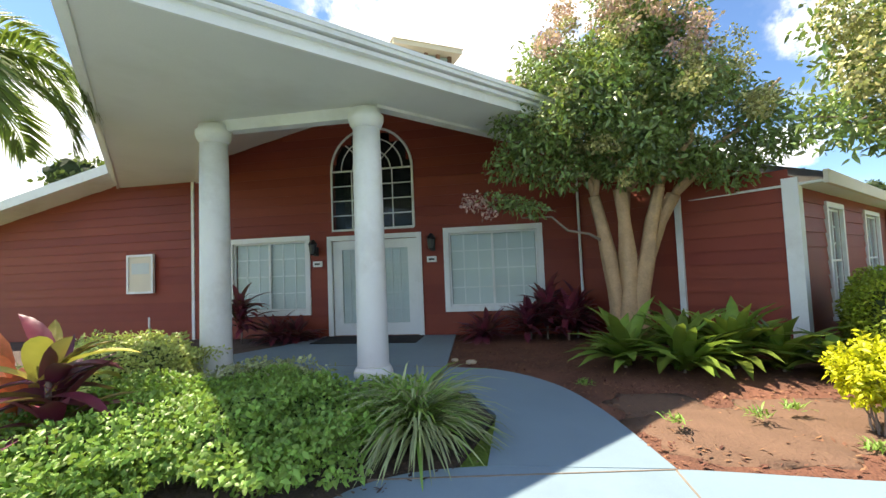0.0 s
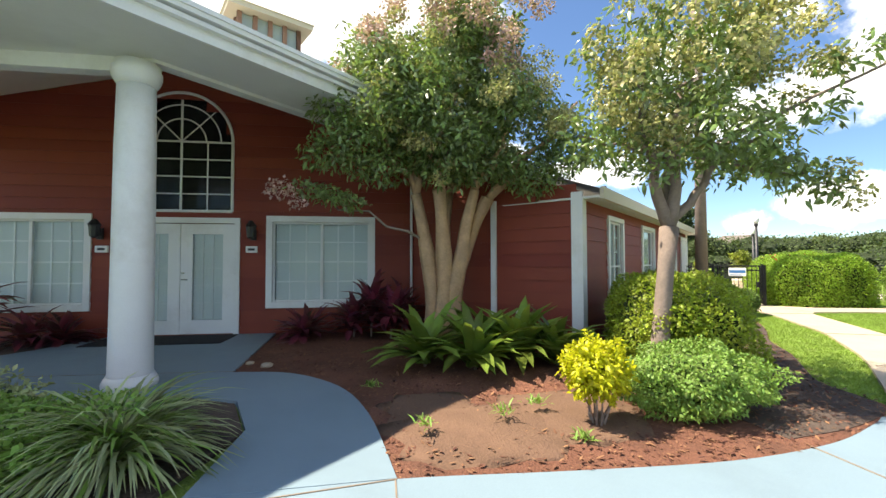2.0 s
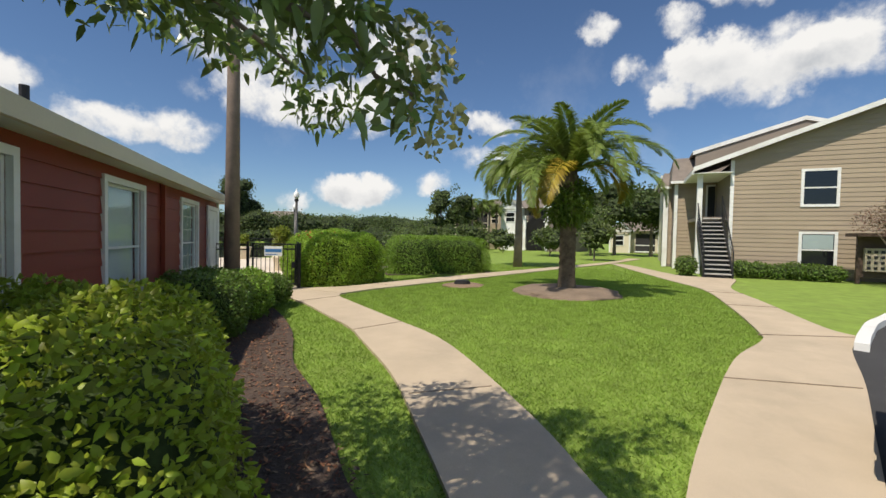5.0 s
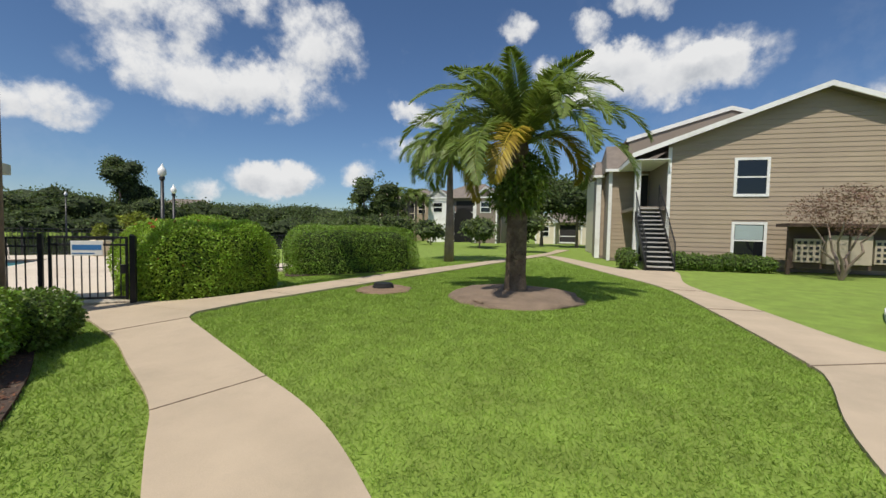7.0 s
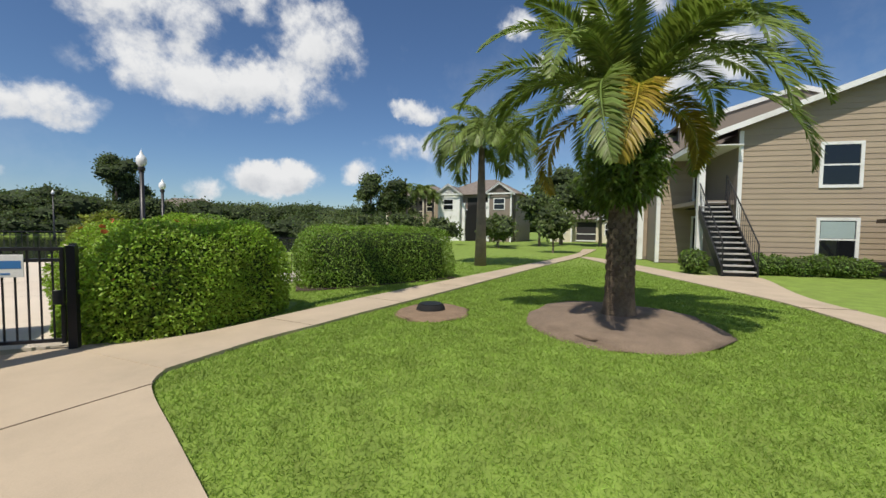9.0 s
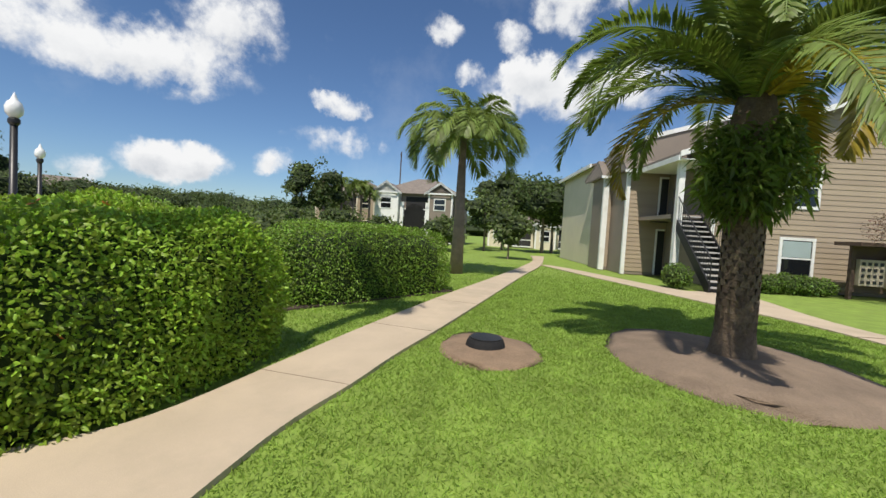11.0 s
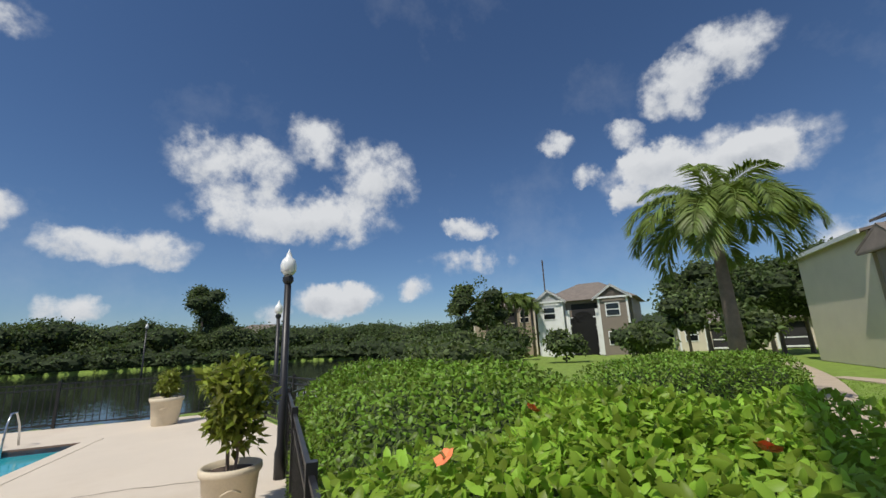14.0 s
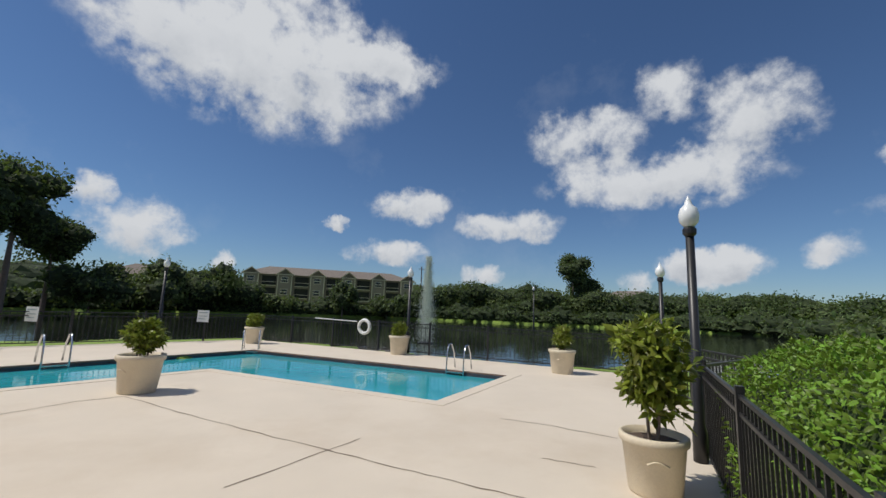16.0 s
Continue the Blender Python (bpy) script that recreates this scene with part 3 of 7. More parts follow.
def chips(name, label, outline, n, mat, seed, size=0.045):
    """Loose bark chips strewn over a bed."""
    rng = np.random.default_rng(seed)
    xy = np.array(outline)
    lo, hi = xy.min(0), xy.max(0)
    p = rng.uniform(lo, hi, (n * 3, 2))
    p = p[inside(p[:, 0], p[:, 1], outline)][:n]
    base = np.column_stack([p, rng.uniform(0.008, 0.03, len(p))])
    ang = rng.uniform(0, 6.28, len(p))
    way = unit(np.column_stack([np.cos(ang), np.sin(ang), rng.normal(0.05, 0.25, len(p))]))
    side = unit(np.cross(way, np.tile([0.1, 0.2, 1.0], (len(p), 1))))
    ln = size * rng.uniform(0.5, 1.6, len(p))
    v, f = blades(base, way, side, ln, ln * 0.4, 0.0)
    return tagged(raw_mesh(name, v, f, mat), label, "mulch", kind="stuff")


CHIP = surf("bark chips", (0.19, 0.085, 0.05), 0.95, 0.3, 3.0, 0.0, 40, island=0.6)
CHIPDARK = surf("dark bark chips", (0.13, 0.085, 0.06), 0.95, 0.3, 3.0, 0.0, 40, island=0.6)
chips("mulch", "loose red brown bark chips", BED_RIGHT, 14000, CHIP, 5)
chips("mulch", "loose dark bark chips along the wall", [(6.0, 2.7), (7.5, 3.1), (8.2, 4.3), (9.4, 5.9), (11.3, 8.05), (12.9, 10.8), (12.4, 11.8), (6.4, 5.6)], 7000, CHIPDARK, 6)
chips("mulch", "loose bark chips before the porch", [(-4, 1.2), (0.7, 1.6), (1.8, 2.4), (1.8, 3.3), (0.8, 4.2), (-2.6, 4.3), (-4, 6)], 4000, CHIPDARK, 7)

# grass blades near the walk
LAWN1 = PATH_A_RIGHT + PATH_B_RIGHT[1:] + PATH_C_LEFT[::-1]
LAWN2 = PATH_A_LEFT[:-4] + [(12.0, 9.2), (11.3, 8.05), (10.45, 6.95), (9.42, 5.9), (8.8, 5.0), (8.2, 4.3), (7.72, 3.7), (7.62, 3.08)]
LAWN3 = PATH_B_LEFT[12:] + [(44, 6), (24, 11), (18.5, 11.4), (17.9, 10.0), (16.8, 9.6)]
BARE = [(17.95 + 1.7 * math.cos(t), 4.05 + 1.45 * math.sin(t)) for t in np.linspace(0, 6.2, 24)]
BARE2 = [(17.85 + 0.82 * math.cos(t), 7.2 + 0.63 * math.sin(t)) for t in np.linspace(0, 6.2, 24)]


def turf(outline, n, label, seed, dens):
    rng = np.random.default_rng(seed)
    xy = np.array(outline)
    lo, hi = xy.min(0), np.minimum(xy.max(0), 34)
    p = rng.uniform(lo, hi, (n, 2))
    keep = inside(p[:, 0], p[:, 1], outline) & ~inside(p[:, 0], p[:, 1], BARE) & ~inside(p[:, 0], p[:, 1], BARE2)
    keep &= rng.random(n) < dens(p[:, 0], p[:, 1])
    p = p[keep]
    m = len(p)
    base = np.column_stack([p, np.full(m, -0.032)])
    way = unit(np.column_stack([rng.normal(0, 0.95, (m, 2)), np.ones(m)]))
    side = unit(np.cross(way, rng.normal(0, 1, (m, 3))))
    ln = rng.uniform(0.025, 0.062, m)
    far_by = np.hypot(p[:, 0] - 12, p[:, 1] - 5)
    wid = 0.008 + 0.0012 * far_by
    v = np.stack([base - side * wid[:, None] * 0.5, base + side * wid[:, None] * 0.5, base + way * ln[:, None]], 1).reshape(-1, 3)
    ob = raw_mesh("grass", v, np.arange(3 * m).reshape(-1, 3), BLADE)
    return tagged(ob, label, "grass", kind="stuff")


turf(LAWN1, 900000, "short green lawn blades round the palm", 11, lambda x, y: np.clip(1.25 - np.hypot(x - 12, y - 5) / 15, 0.05, 1) * 0.75)
turf(LAWN2, 120000, "short green blades of the strip beside the walk", 12, lambda x, y: np.ones_like(x))
turf(LAWN3, 260000, "short green blades between walk and hedges", 13, lambda x, y: np.clip(1.2 - np.hypot(x - 14, y - 9) / 14, 0.05, 1))

# pool deck and pool
bm = bmesh.new()
outer = [bm.verts.new((x, y, 0.03)) for x, y in DECK_PLAN]
hole = [bm.verts.new((x, y, 0.03)) for x, y in POOL]
edges = [bm.edges.new((r[k], r[(k + 1) % len(r)])) for r in (outer, hole) for k in range(len(r))]
bmesh.ops.triangle_fill(bm, use_beauty=True, use_dissolve=False, edges=edges, normal=(0, 0, 1))
geom = bmesh.ops.extrude_face_region(bm, geom=list(bm.faces))["geom"]
bmesh.ops.translate(bm, verts=[v for v in geom if isinstance(v, bmesh.types.BMVert)], vec=(0, 0, -0.15))
bmesh.ops.recalc_face_normals(bm, faces=bm.faces)
tagged(mesh_ob("pavement", bm, DECK), "pale coated pool deck with fine cracks", "pool deck", kind="structure")
pool = thing("pool", "turquoise swimming pool with tiled edge", "swimming pool", kind="structure")
part("water_surface", prism(bmesh.new(), POOL, -0.16, -0.10), POOLWATER, pool, "clear turquoise water")
bm, bm2 = bmesh.new(), bmesh.new()
k = len(POOL)


def inset(poly, d):
    out, m = [], len(poly)
    for q in range(m):
        a, b, c = Vector(poly[q - 1]), Vector(poly[q]), Vector(poly[(q + 1) % m])
        n1, n2 = (b - a).normalized(), (c - b).normalized()
        n1, n2 = Vector((-n1.y, n1.x)), Vector((-n2.y, n2.x))
        out.append(tuple(b + (n1 + n2) * d / (1 + n1.dot(n2))))
    return out


inner, cope_out = inset(POOL, 0.02), inset(POOL, -0.30)
for q in range(k):
    r = (q + 1) % k
    prism(bm, [POOL[q], POOL[r], inner[r], inner[q]], -1.4, -0.005)
    prism(bm2, [cope_out[q], cope_out[r], POOL[r], POOL[q]], -0.02, 0.038)
part("tile_band", bm, TILE, pool, "dark blue tile band")
part("coping", bm2, DECK, pool, "pale coping stones")
bm = bmesh.new()
prism(bm, [inner[1], inner[2], inset(POOL, 0.001)[2], inset(POOL, 0.001)[1]], -0.09, 0.036)
prism(bm, [inner[2], inner[3], inset(POOL, 0.001)[3], inset(POOL, 0.001)[2]], -0.09, 0.036)
part("waterline_band", bm, BRICKEDGE, pool, "red brown waterline band")

# cracks and joints of the deck
def crack(pts, width, label):
    rnd = random.Random(len(pts) * 7)
    line = []
    for (x0, y0), (x1, y1) in zip(pts, pts[1:]):
        for k in range(8):
            t = k / 8
            line.append((x0 + (x1 - x0) * t + rnd.uniform(-0.02, 0.02), y0 + (y1 - y0) * t + rnd.uniform(-0.02, 0.02)))
    line.append(pts[-1])
    bm = bmesh.new()
    vs = []
    for (x0, y0), (x1, y1) in zip(line, line[1:] + [(2 * line[-1][0] - line[-2][0], 2 * line[-1][1] - line[-2][1])]):
        d = Vector((x1 - x0, y1 - y0)).normalized()
        wv = width * rnd.uniform(0.3, 1.0)
        vs.append((bm.verts.new((x0 - d.y * wv, y0 + d.x * wv, 0.0335)), bm.verts.new((x0 + d.y * wv, y0 - d.x * wv, 0.0335))))
    for a, b in zip(vs, vs[1:]):
        bm.faces.new((a[0], a[1], b[1], b[0]))
    tagged(mesh_ob("crack", bm, CRACK), label, "crack", kind="structure")


CRACK = surf("dirty crack", (0.24, 0.19, 0.14), 0.95, 0.3, 8.0, 0.0, 60)
for pts in CRACKS:
    crack(pts, 0.014, "thin dirty crack across the pool deck")
for p0, p1 in (((9.2, 4.25), (9.75, 3.62)), ((11.05, 6.3), (11.95, 5.95)), ((12.7, 9.0), (13.75, 8.75)), ((11.2, 1.45), (11.5, 0.2)), ((14.0, 0.5), (14.6, -0.95)), ((16.4, 9.55), (16.2, 8.6)), ((18.7, 8.97), (18.45, 8.02)), ((21.3, 8.22), (21.0, 7.25)), ((17.6, 0.28), (17.7, -0.72)), ((20.4, 0.26), (20.4, -0.64))):
    d = (Vector(p1) - Vector(p0)).normalized() * 0.005
    bm = prism(bmesh.new(), [(p0[0] - d.y, p0[1] + d.x), (p1[0] - d.y, p1[1] + d.x), (p1[0] + d.y, p1[1] - d.x), (p0[0] + d.y, p0[1] - d.x)], 0.0, 0.0185)
    tagged(mesh_ob("joint", bm, CRACK), "straight joint across the concrete walk", "joint", kind="structure")
for p0, p1 in (((1.1, 2.12), (3.06, 2.39)), ((3.05, 2.39), (3.1, -2.1)), ((6.0, 2.4), (6.1, -2.1)), ((-3.0, 5.35), (1.2, 5.12))):
    d = (Vector(p1) - Vector(p0)).normalized() * 0.005
    bm = prism(bmesh.new(), [(p0[0] - d.y, p0[1] + d.x), (p1[0] - d.y, p1[1] + d.x), (p1[0] + d.y, p1[1] - d.x), (p0[0] + d.y, p0[1] - d.x)], 0.0, 0.0275)
    tagged(mesh_ob("joint", bm, CRACK), "straight joint in the painted walk", "joint", kind="structure")

# ---- office building ----
def frame_of(origin, ang):
    return pose(origin[0], origin[1], 0, 0, 0, ang)


def wall(name, label, m, length, height, mat, openings=(), thick=0.16, gable=()):
    """A wall with real openings; gable gives extra (u, z) points above the straight top."""
    ob = new(name)
    ob.matrix_world = m
    tagged(ob, label, "wall", kind="structure")
    us = sorted({0.0, length, *(v for o in openings for v in o[:2])})
    zs = sorted({0.0, height, *(v for o in openings for v in o[2:4])})
    bm = bmesh.new()
    for u0, u1 in zip(us, us[1:]):
        for z0, z1 in zip(zs, zs[1:]):
            if not any(o[0] <= u0 + 1e-6 and u1 <= o[1] + 1e-6 and o[2] <= z0 + 1e-6 and z1 <= o[3] + 1e-6 for o in openings):
                box(bm, (u0, 0, z0), (u1, thick, z1))
    if gable:
        lo = [bm.verts.new((u, 0, z)) for u, z in gable]
        hi = [bm.verts.new((u, thick, z)) for u, z in gable]
        bm.faces.new(lo), bm.faces.new(hi[::-1])
        for q in range(len(gable)):
            r = (q + 1) % len(gable)
            bm.faces.new((lo[q], hi[q], hi[r], lo[r]))
        bmesh.ops.recalc_face_normals(bm, faces=bm.faces)
    part("wall_body", bm, mat, ob)
    return ob


PLANKS = {}


def clad(parent, length, top, mat, openings=(), course=0.2, z0=0.03, name="plank", out=0.024, step=0.02):
    """Lap siding: one plank after another, cut at openings and under the roof line top(u)."""
    z = z0
    us = np.linspace(0, length, int(length / 0.05) + 1)
    tops = np.array([top(u) for u in us])
    while z < tops.max() - 0.04:
        ok = us[tops > z + course * 0.5]
        spans = [(ok.min(), ok.max())] if len(ok) > 1 else []
        for o in openings:
            if o[2] < z + course * 0.55 and o[3] > z + course * 0.45:
                spans = [s for a, b in spans for s in ((a, min(b, o[0])), (max(a, o[1]), b)) if s[1] - s[0] > 0.02]
        for a, b in spans:
            key = (round(b - a, 2), mat.name, course)
            if key not in PLANKS:
                L = b - a
                me = bpy.data.meshes.new(name)
                v = [(0, -out, 0), (L, -out, 0), (L, -0.004, course + step), (0, -0.004, course + step), (0, 0, 0), (L, 0, 0), (L, 0, course + step), (0, 0, course + step)]
                me.from_pydata(v, [], [(0, 1, 2, 3), (5, 4, 7, 6), (0, 4, 5, 1), (3, 2, 6, 7), (0, 3, 7, 4), (1, 5, 6, 2)])
                me.materials.append(mat)
                PLANKS[key] = me
            ob = new(name, PLANKS[key])
            ob.parent = parent
            ob.location = (a, 0, z)
        z += course


def window(name, label, m, u0, u1, z0, z1, cols=2, rows=1, trim=0.11, blind=None, mullion=0.05, slats=0, grid=None, proud=0.05, kind="structure"):
    """A framed window set in a wall: casing, sash bars, glass and blinds."""
    ob = new(name)
    ob.matrix_world = m @ pose(u0, 0, z0)
    tagged(ob, label, "window", kind=kind)
    w, h = u1 - u0, z1 - z0
    t = trim
    bm = boxes(((-t, -proud, -t), (0, 0.02, h + t)), ((w, -proud, -t), (w + t, 0.02, h + t)), ((0, -proud, h), (w, 0.02, h + t)), ((0, -proud, -t), (w, 0.02, 0)))
    part("casing", bm, WHITE, ob, "white painted casing")
    bm = boxes(((0, 0.01, 0), (0.035, 0.06, h)), ((w - 0.035, 0.01, 0), (w, 0.06, h)), ((0.035, 0.01, h - 0.035), (w - 0.035, 0.06, h)), ((0.035, 0.01, 0), (w - 0.035, 0.06, 0.035)))
    part("sash", bm, WHITE, ob)
    for q in range(1, cols):
        c = w * q / cols
        part("sash_bar", boxes(((c - mullion / 2, 0.005, 0.035), (c + mullion / 2, 0.055, h - 0.035))), WHITE, ob)
    for q in range(1, rows):
        c = h * q / rows
        part("sash_bar", boxes(((0.035, 0.008, c - mullion / 2), (w - 0.035, 0.052, c + mullion / 2))), WHITE, ob)
    if grid:
        bm = bmesh.new()
        for q in range(1, grid[0]):
            box(bm, (w * q / grid[0] - 0.014, 0.062, 0.04), (w * q / grid[0] + 0.014, 0.07, h - 0.04))
        for q in range(1, grid[1]):
            box(bm, (0.04, 0.06, h * q / grid[1] - 0.014), (w - 0.04, 0.068, h * q / grid[1] + 0.014))
        part("muntins", bm, WHITE, ob, "thin white muntin grid")
    g = part("pane", boxes(((0.03, 0.028, 0.03), (w - 0.03, 0.034, h - 0.03))), PANE, ob, "clear glass")
    g.visible_shadow = False
    if blind:
        bm = bmesh.new()
        if slats:
            for q in range(slats):
                c = h * (q + 0.5) / slats
                box(bm, (0.04, 0.085, c - h / slats * 0.52), (w - 0.04, 0.095, c + h / slats * 0.48), Matrix.Translation((0, 0, 0)))
        else:
            box(bm, (0.04, 0.085, 0.04), (w - 0.04, 0.10, h - 0.04))
        part("blind", bm, blind, ob, "lowered pale blinds")
    # sheet painted near black in place of the unlit room behind
    part("interior_shade", boxes(((-0.05, 0.17, -0.05), (w + 0.05, 0.19, h + 0.05))), ROOMSHADE, ob)
    return ob


FX, FY = -4.93, 7.85
FRONT = frame_of((FX, FY), 0)
gable_top = lambda u: 4.92 - 0.235 * abs(u + FX + 0.7)
front_open = [(0.96, 2.69, 0.60, 2.10), (3.30, 5.17, 0.03, 2.06), (5.84, 7.62, 0.60, 2.10), (3.33, 5.12, 2.28, 4.46)]
wf = wall("wall_front", "dark red lap siding entrance facade", FRONT, 8.43, 3.8, RED, [o for o in front_open[:3]] + [(3.33, 5.12, 2.28, 3.8)], gable=[(0, 3.8), (3.33, 3.8), (3.33, 4.46), (5.12, 4.46), (5.12, 3.8), (8.43, 3.8), (8.43, gable_top(8.43)), (4.23, 4.92), (0, gable_top(0))])
clad(wf, 8.43, gable_top, RED, [(a - 0.1, b + 0.1, c - (0.1 if c > 0.1 else 0), d + 0.1) for a, b, c, d in front_open[:3]] + [(3.33, 5.12, 2.22, 3.62), (3.45, 5.0, 3.62, 4.05), (3.8, 4.65, 4.05, 4.42)], 0.205)
window("window_1", "white double window with closed sheer blinds", FRONT, 0.96, 2.69, 0.60, 2.10, 2, 1, blind=BLIND, slats=14, grid=(6, 4))
window("window_2", "white double window with closed sheer blinds", FRONT, 5.84, 7.62, 0.60, 2.10, 2, 1, blind=BLIND, slats=14, grid=(6, 4))

# arched window over the door
aw = new("window_3")
aw.matrix_world = FRONT @ pose(4.225, 0, 2.28)
tagged(aw, "tall arched window with white muntins", "window", kind="structure")
R, SP = 0.895, 1.285
arc = [(R * math.cos(t), SP + R * math.sin(t)) for t in np.linspace(0, math.pi, 25)]
bm = bmesh.new()
for side in (1, -1):
    pts = [p for p in arc if p[0] * side >= -1e-6]
    if side < 0:
        pts = pts[::-1]
    poly = [(side * R, SP)] + pts[1:] + [(side * R, SP + R + 0.001)]
    lo = [bm.verts.new((x, 0.0, z)) for x, z in poly]
    hi = [bm.verts.new((x, 0.16, z)) for x, z in poly]
    bm.faces.new(lo), bm.faces.new(hi)
    for q in range(len(poly)):
        bm.faces.new((lo[q], hi[q], hi[(q + 1) % len(poly)], lo[(q + 1) % len(poly)]))
bmesh.ops.recalc_face_normals(bm, faces=bm.faces)
part("spandrel", bm, RED, aw)


def bar_line(pts, r, name, parent, mat=WHITE, y=-0.02):
    bm = tube(bmesh.new(), [(x, y, z) for x, z in pts], r, 6)
    return part(name, bm, mat, parent)


bar_line([(R, 0)] + arc + [(-R, 0), (R, 0)], 0.028, "casing", aw)
for x in (-0.45, 0.0, 0.45):
    bar_line([(x, 0), (x, SP + (0.0 if x else 0.86))], 0.014 if x else 0.022, "muntin", aw, y=0.01)
for z in (0.32, 0.64, 0.96, SP):
    bar_line([(-R, z), (R, z)], 0.013 if z < SP else 0.02, "muntin", aw, y=0.012)
for rr in (0.42, 0.68):
    bar_line([(rr * math.cos(t), SP + rr * math.sin(t)) for t in np.linspace(0, math.pi, 19)], 0.014, "muntin", aw, y=0.011)
for t in (math.pi / 4, 3 * math.pi / 4):
    bar_line([(0, SP), (R * math.cos(t), SP + R * math.sin(t))], 0.013, "muntin", aw, y=0.013)
bm = bmesh.new()
prism(bm, [(R, 0)] + arc + [(-R, 0)], 0.03, 0.036)
bmesh.ops.transform(bm, matrix=Matrix(((1, 0, 0, 0), (0, 0, 1, 0), (0, 1, 0, 0), (0, 0, 0, 1))), verts=bm.verts)
gp = part("pane", bm, PANE, aw, "clear glass")
gp.visible_shadow = False
# shallow box, its room shade painted near black
part("interior_shade", boxes(((-1.0, 0.9, -0.1), (1.0, 0.92, 2.4)), ((-1.0, 0.17, -0.14), (1.0, 0.9, -0.1)), ((-1.0, 0.17, -0.1), (-0.98, 0.9, 2.4)), ((0.98, 0.17, -0.1), (1.0, 0.9, 2.4)), ((-1.0, 0.17, 2.38), (1.0, 0.9, 2.4))), ROOMSHADE, aw)

# glazed double door
door = new("door_1")
door.matrix_world = FRONT @ pose(3.30, 0, 0.03)
tagged(door, "white glazed double entrance door, closed", "door", kind="structure")
part("casing", boxes(((-0.1, -0.055, 0), (0, 0.02, 2.13)), ((1.87, -0.055, 0), (1.97, 0.02, 2.13)), ((0, -0.055, 2.03), (1.87, 0.02, 2.13))), WHITE, door, "white painted casing")
for x0 in (0.01, 0.94):
    leafp = part("door_leaf", boxes(((x0, 0.01, 0.01), (x0 + 0.2, 0.06, 2.02)), ((x0 + 0.72, 0.01, 0.01), (x0 + 0.92, 0.06, 2.02)), ((x0 + 0.2, 0.01, 1.83), (x0 + 0.72, 0.06, 2.02)), ((x0 + 0.2, 0.01, 0.01), (x0 + 0.72, 0.06, 0.26))), WHITE, door, "white painted door leaf")
    gp = part("pane", boxes(((x0 + 0.2, 0.03, 0.26), (x0 + 0.72, 0.036, 1.83))), PANE, leafp, "clear glass")
    gp.visible_shadow = False
    part("curtain", boxes(((x0 + 0.2, 0.075, 0.26), (x0 + 0.72, 0.085, 1.83))), BLIND, leafp, "pale sheer curtain")
    bm = bmesh.new()
    for q in range(1, 5):
        z = 0.26 + 1.57 * q / 5
        box(bm, (x0 + 0.2, 0.022, z - 0.01), (x0 + 0.72, 0.044, z + 0.01))
    for q in range(1, 3):
        c = x0 + 0.2 + 0.52 * q / 3
        box(bm, (c - 0.01, 0.023, 0.26), (c + 0.01, 0.043, 1.83))
    part("muntins", bm, BLIND, leafp)
bm = tube(bmesh.new(), [(0.99, -0.01, 1.0), (0.99, -0.05, 1.0), (1.09, -0.055, 1.0)], 0.012, 8)
lathe(bm, [(0.03, -0.01), (0.03, 0.01)], 12, (0.99, -0.01, 1.12))
part("door_handle", bm, STEEL, door, "steel lever handle")
# near-black sheet paints the shade of the hall behind the door
part("interior_shade", boxes(((-0.05, 0.17, 0), (1.92, 0.19, 2.1))), ROOMSHADE, door)
tagged(mesh_ob("door_mat", bevelled(boxes(((-1.75, 6.95, 0.026), (0.35, 7.75, 0.042))), 0.006), RUBBER), "black rubber doormat before the entrance", "doormat")

# left wing wall
LEFT = frame_of((-16.0, FY + 0.02), 0)
left_top = lambda u: 2.98 + 0.225 * (u - 6.0) if u < 9.6 else 3.79
wl = wall("wall_left", "dark red lap siding wall beside the porch", LEFT, 11.07, 1.6, RED, gable=[(0, 1.6), (11.07, 1.6), (11.07, 3.79), (9.6, 3.79), (0, 1.63)])
clad(wl, 11.07, left_top, RED, [(9.25, 10.05, 1.02, 2.05)], 0.205)
part("corner_board", boxes(((10.99, -0.05, 0), (11.06, 0.0, 3.7))), WHITE, wl, "white corner board")
# diagonal and side walls
DIAG = frame_of((3.5, 7.85), -45)
wd = wall("wall_diagonal", "dark red lap siding wall set at an angle", DIAG, 3.32, 2.4, RED, gable=[(0, 2.4), (3.32, 2.4), (0, 3.5)])
clad(wd, 3.32, lambda u: 2.38 + 0.33 * (3.32 - u), RED, (), 0.205)
part("downspout", boxes(((1.84, -0.075, 0.02), (1.93, -0.026, 2.36))), WHITE, wd, "white downspout")
part("corner_board", boxes(((3.20, -0.05, 0), (3.37, 0.0, 2.38))), WHITE, wd, "white corner board")
part("downspout", tube(bmesh.new(), [(0.06, -0.06, 0.3), (0.06, -0.06, 3.5)], 0.025, 8), WHITE, wd, "slim white pipe")
WING = 43.5
SIDE = frame_of((5.85, 5.5), WING)
side_wins = [(1.32, 2.15), (3.80, 4.95), (6.92, 8.10)]
so = [(a, b, 0.45, 2.06) for a, b in side_wins]
wside = wall("wall_side", "red lap siding side wall with tall windows", SIDE, 10.32, 2.3, RED, so)
clad(wside, 10.32, lambda u: 2.26, RED, [(a - 0.08, b + 0.08, c - 0.08, 2.16) for a, b, c, d in so], 0.205)
part("corner_board", boxes(((-0.05, -0.05, 0), (0.12, 0.0, 2.28))), WHITE, wside, "white corner board")
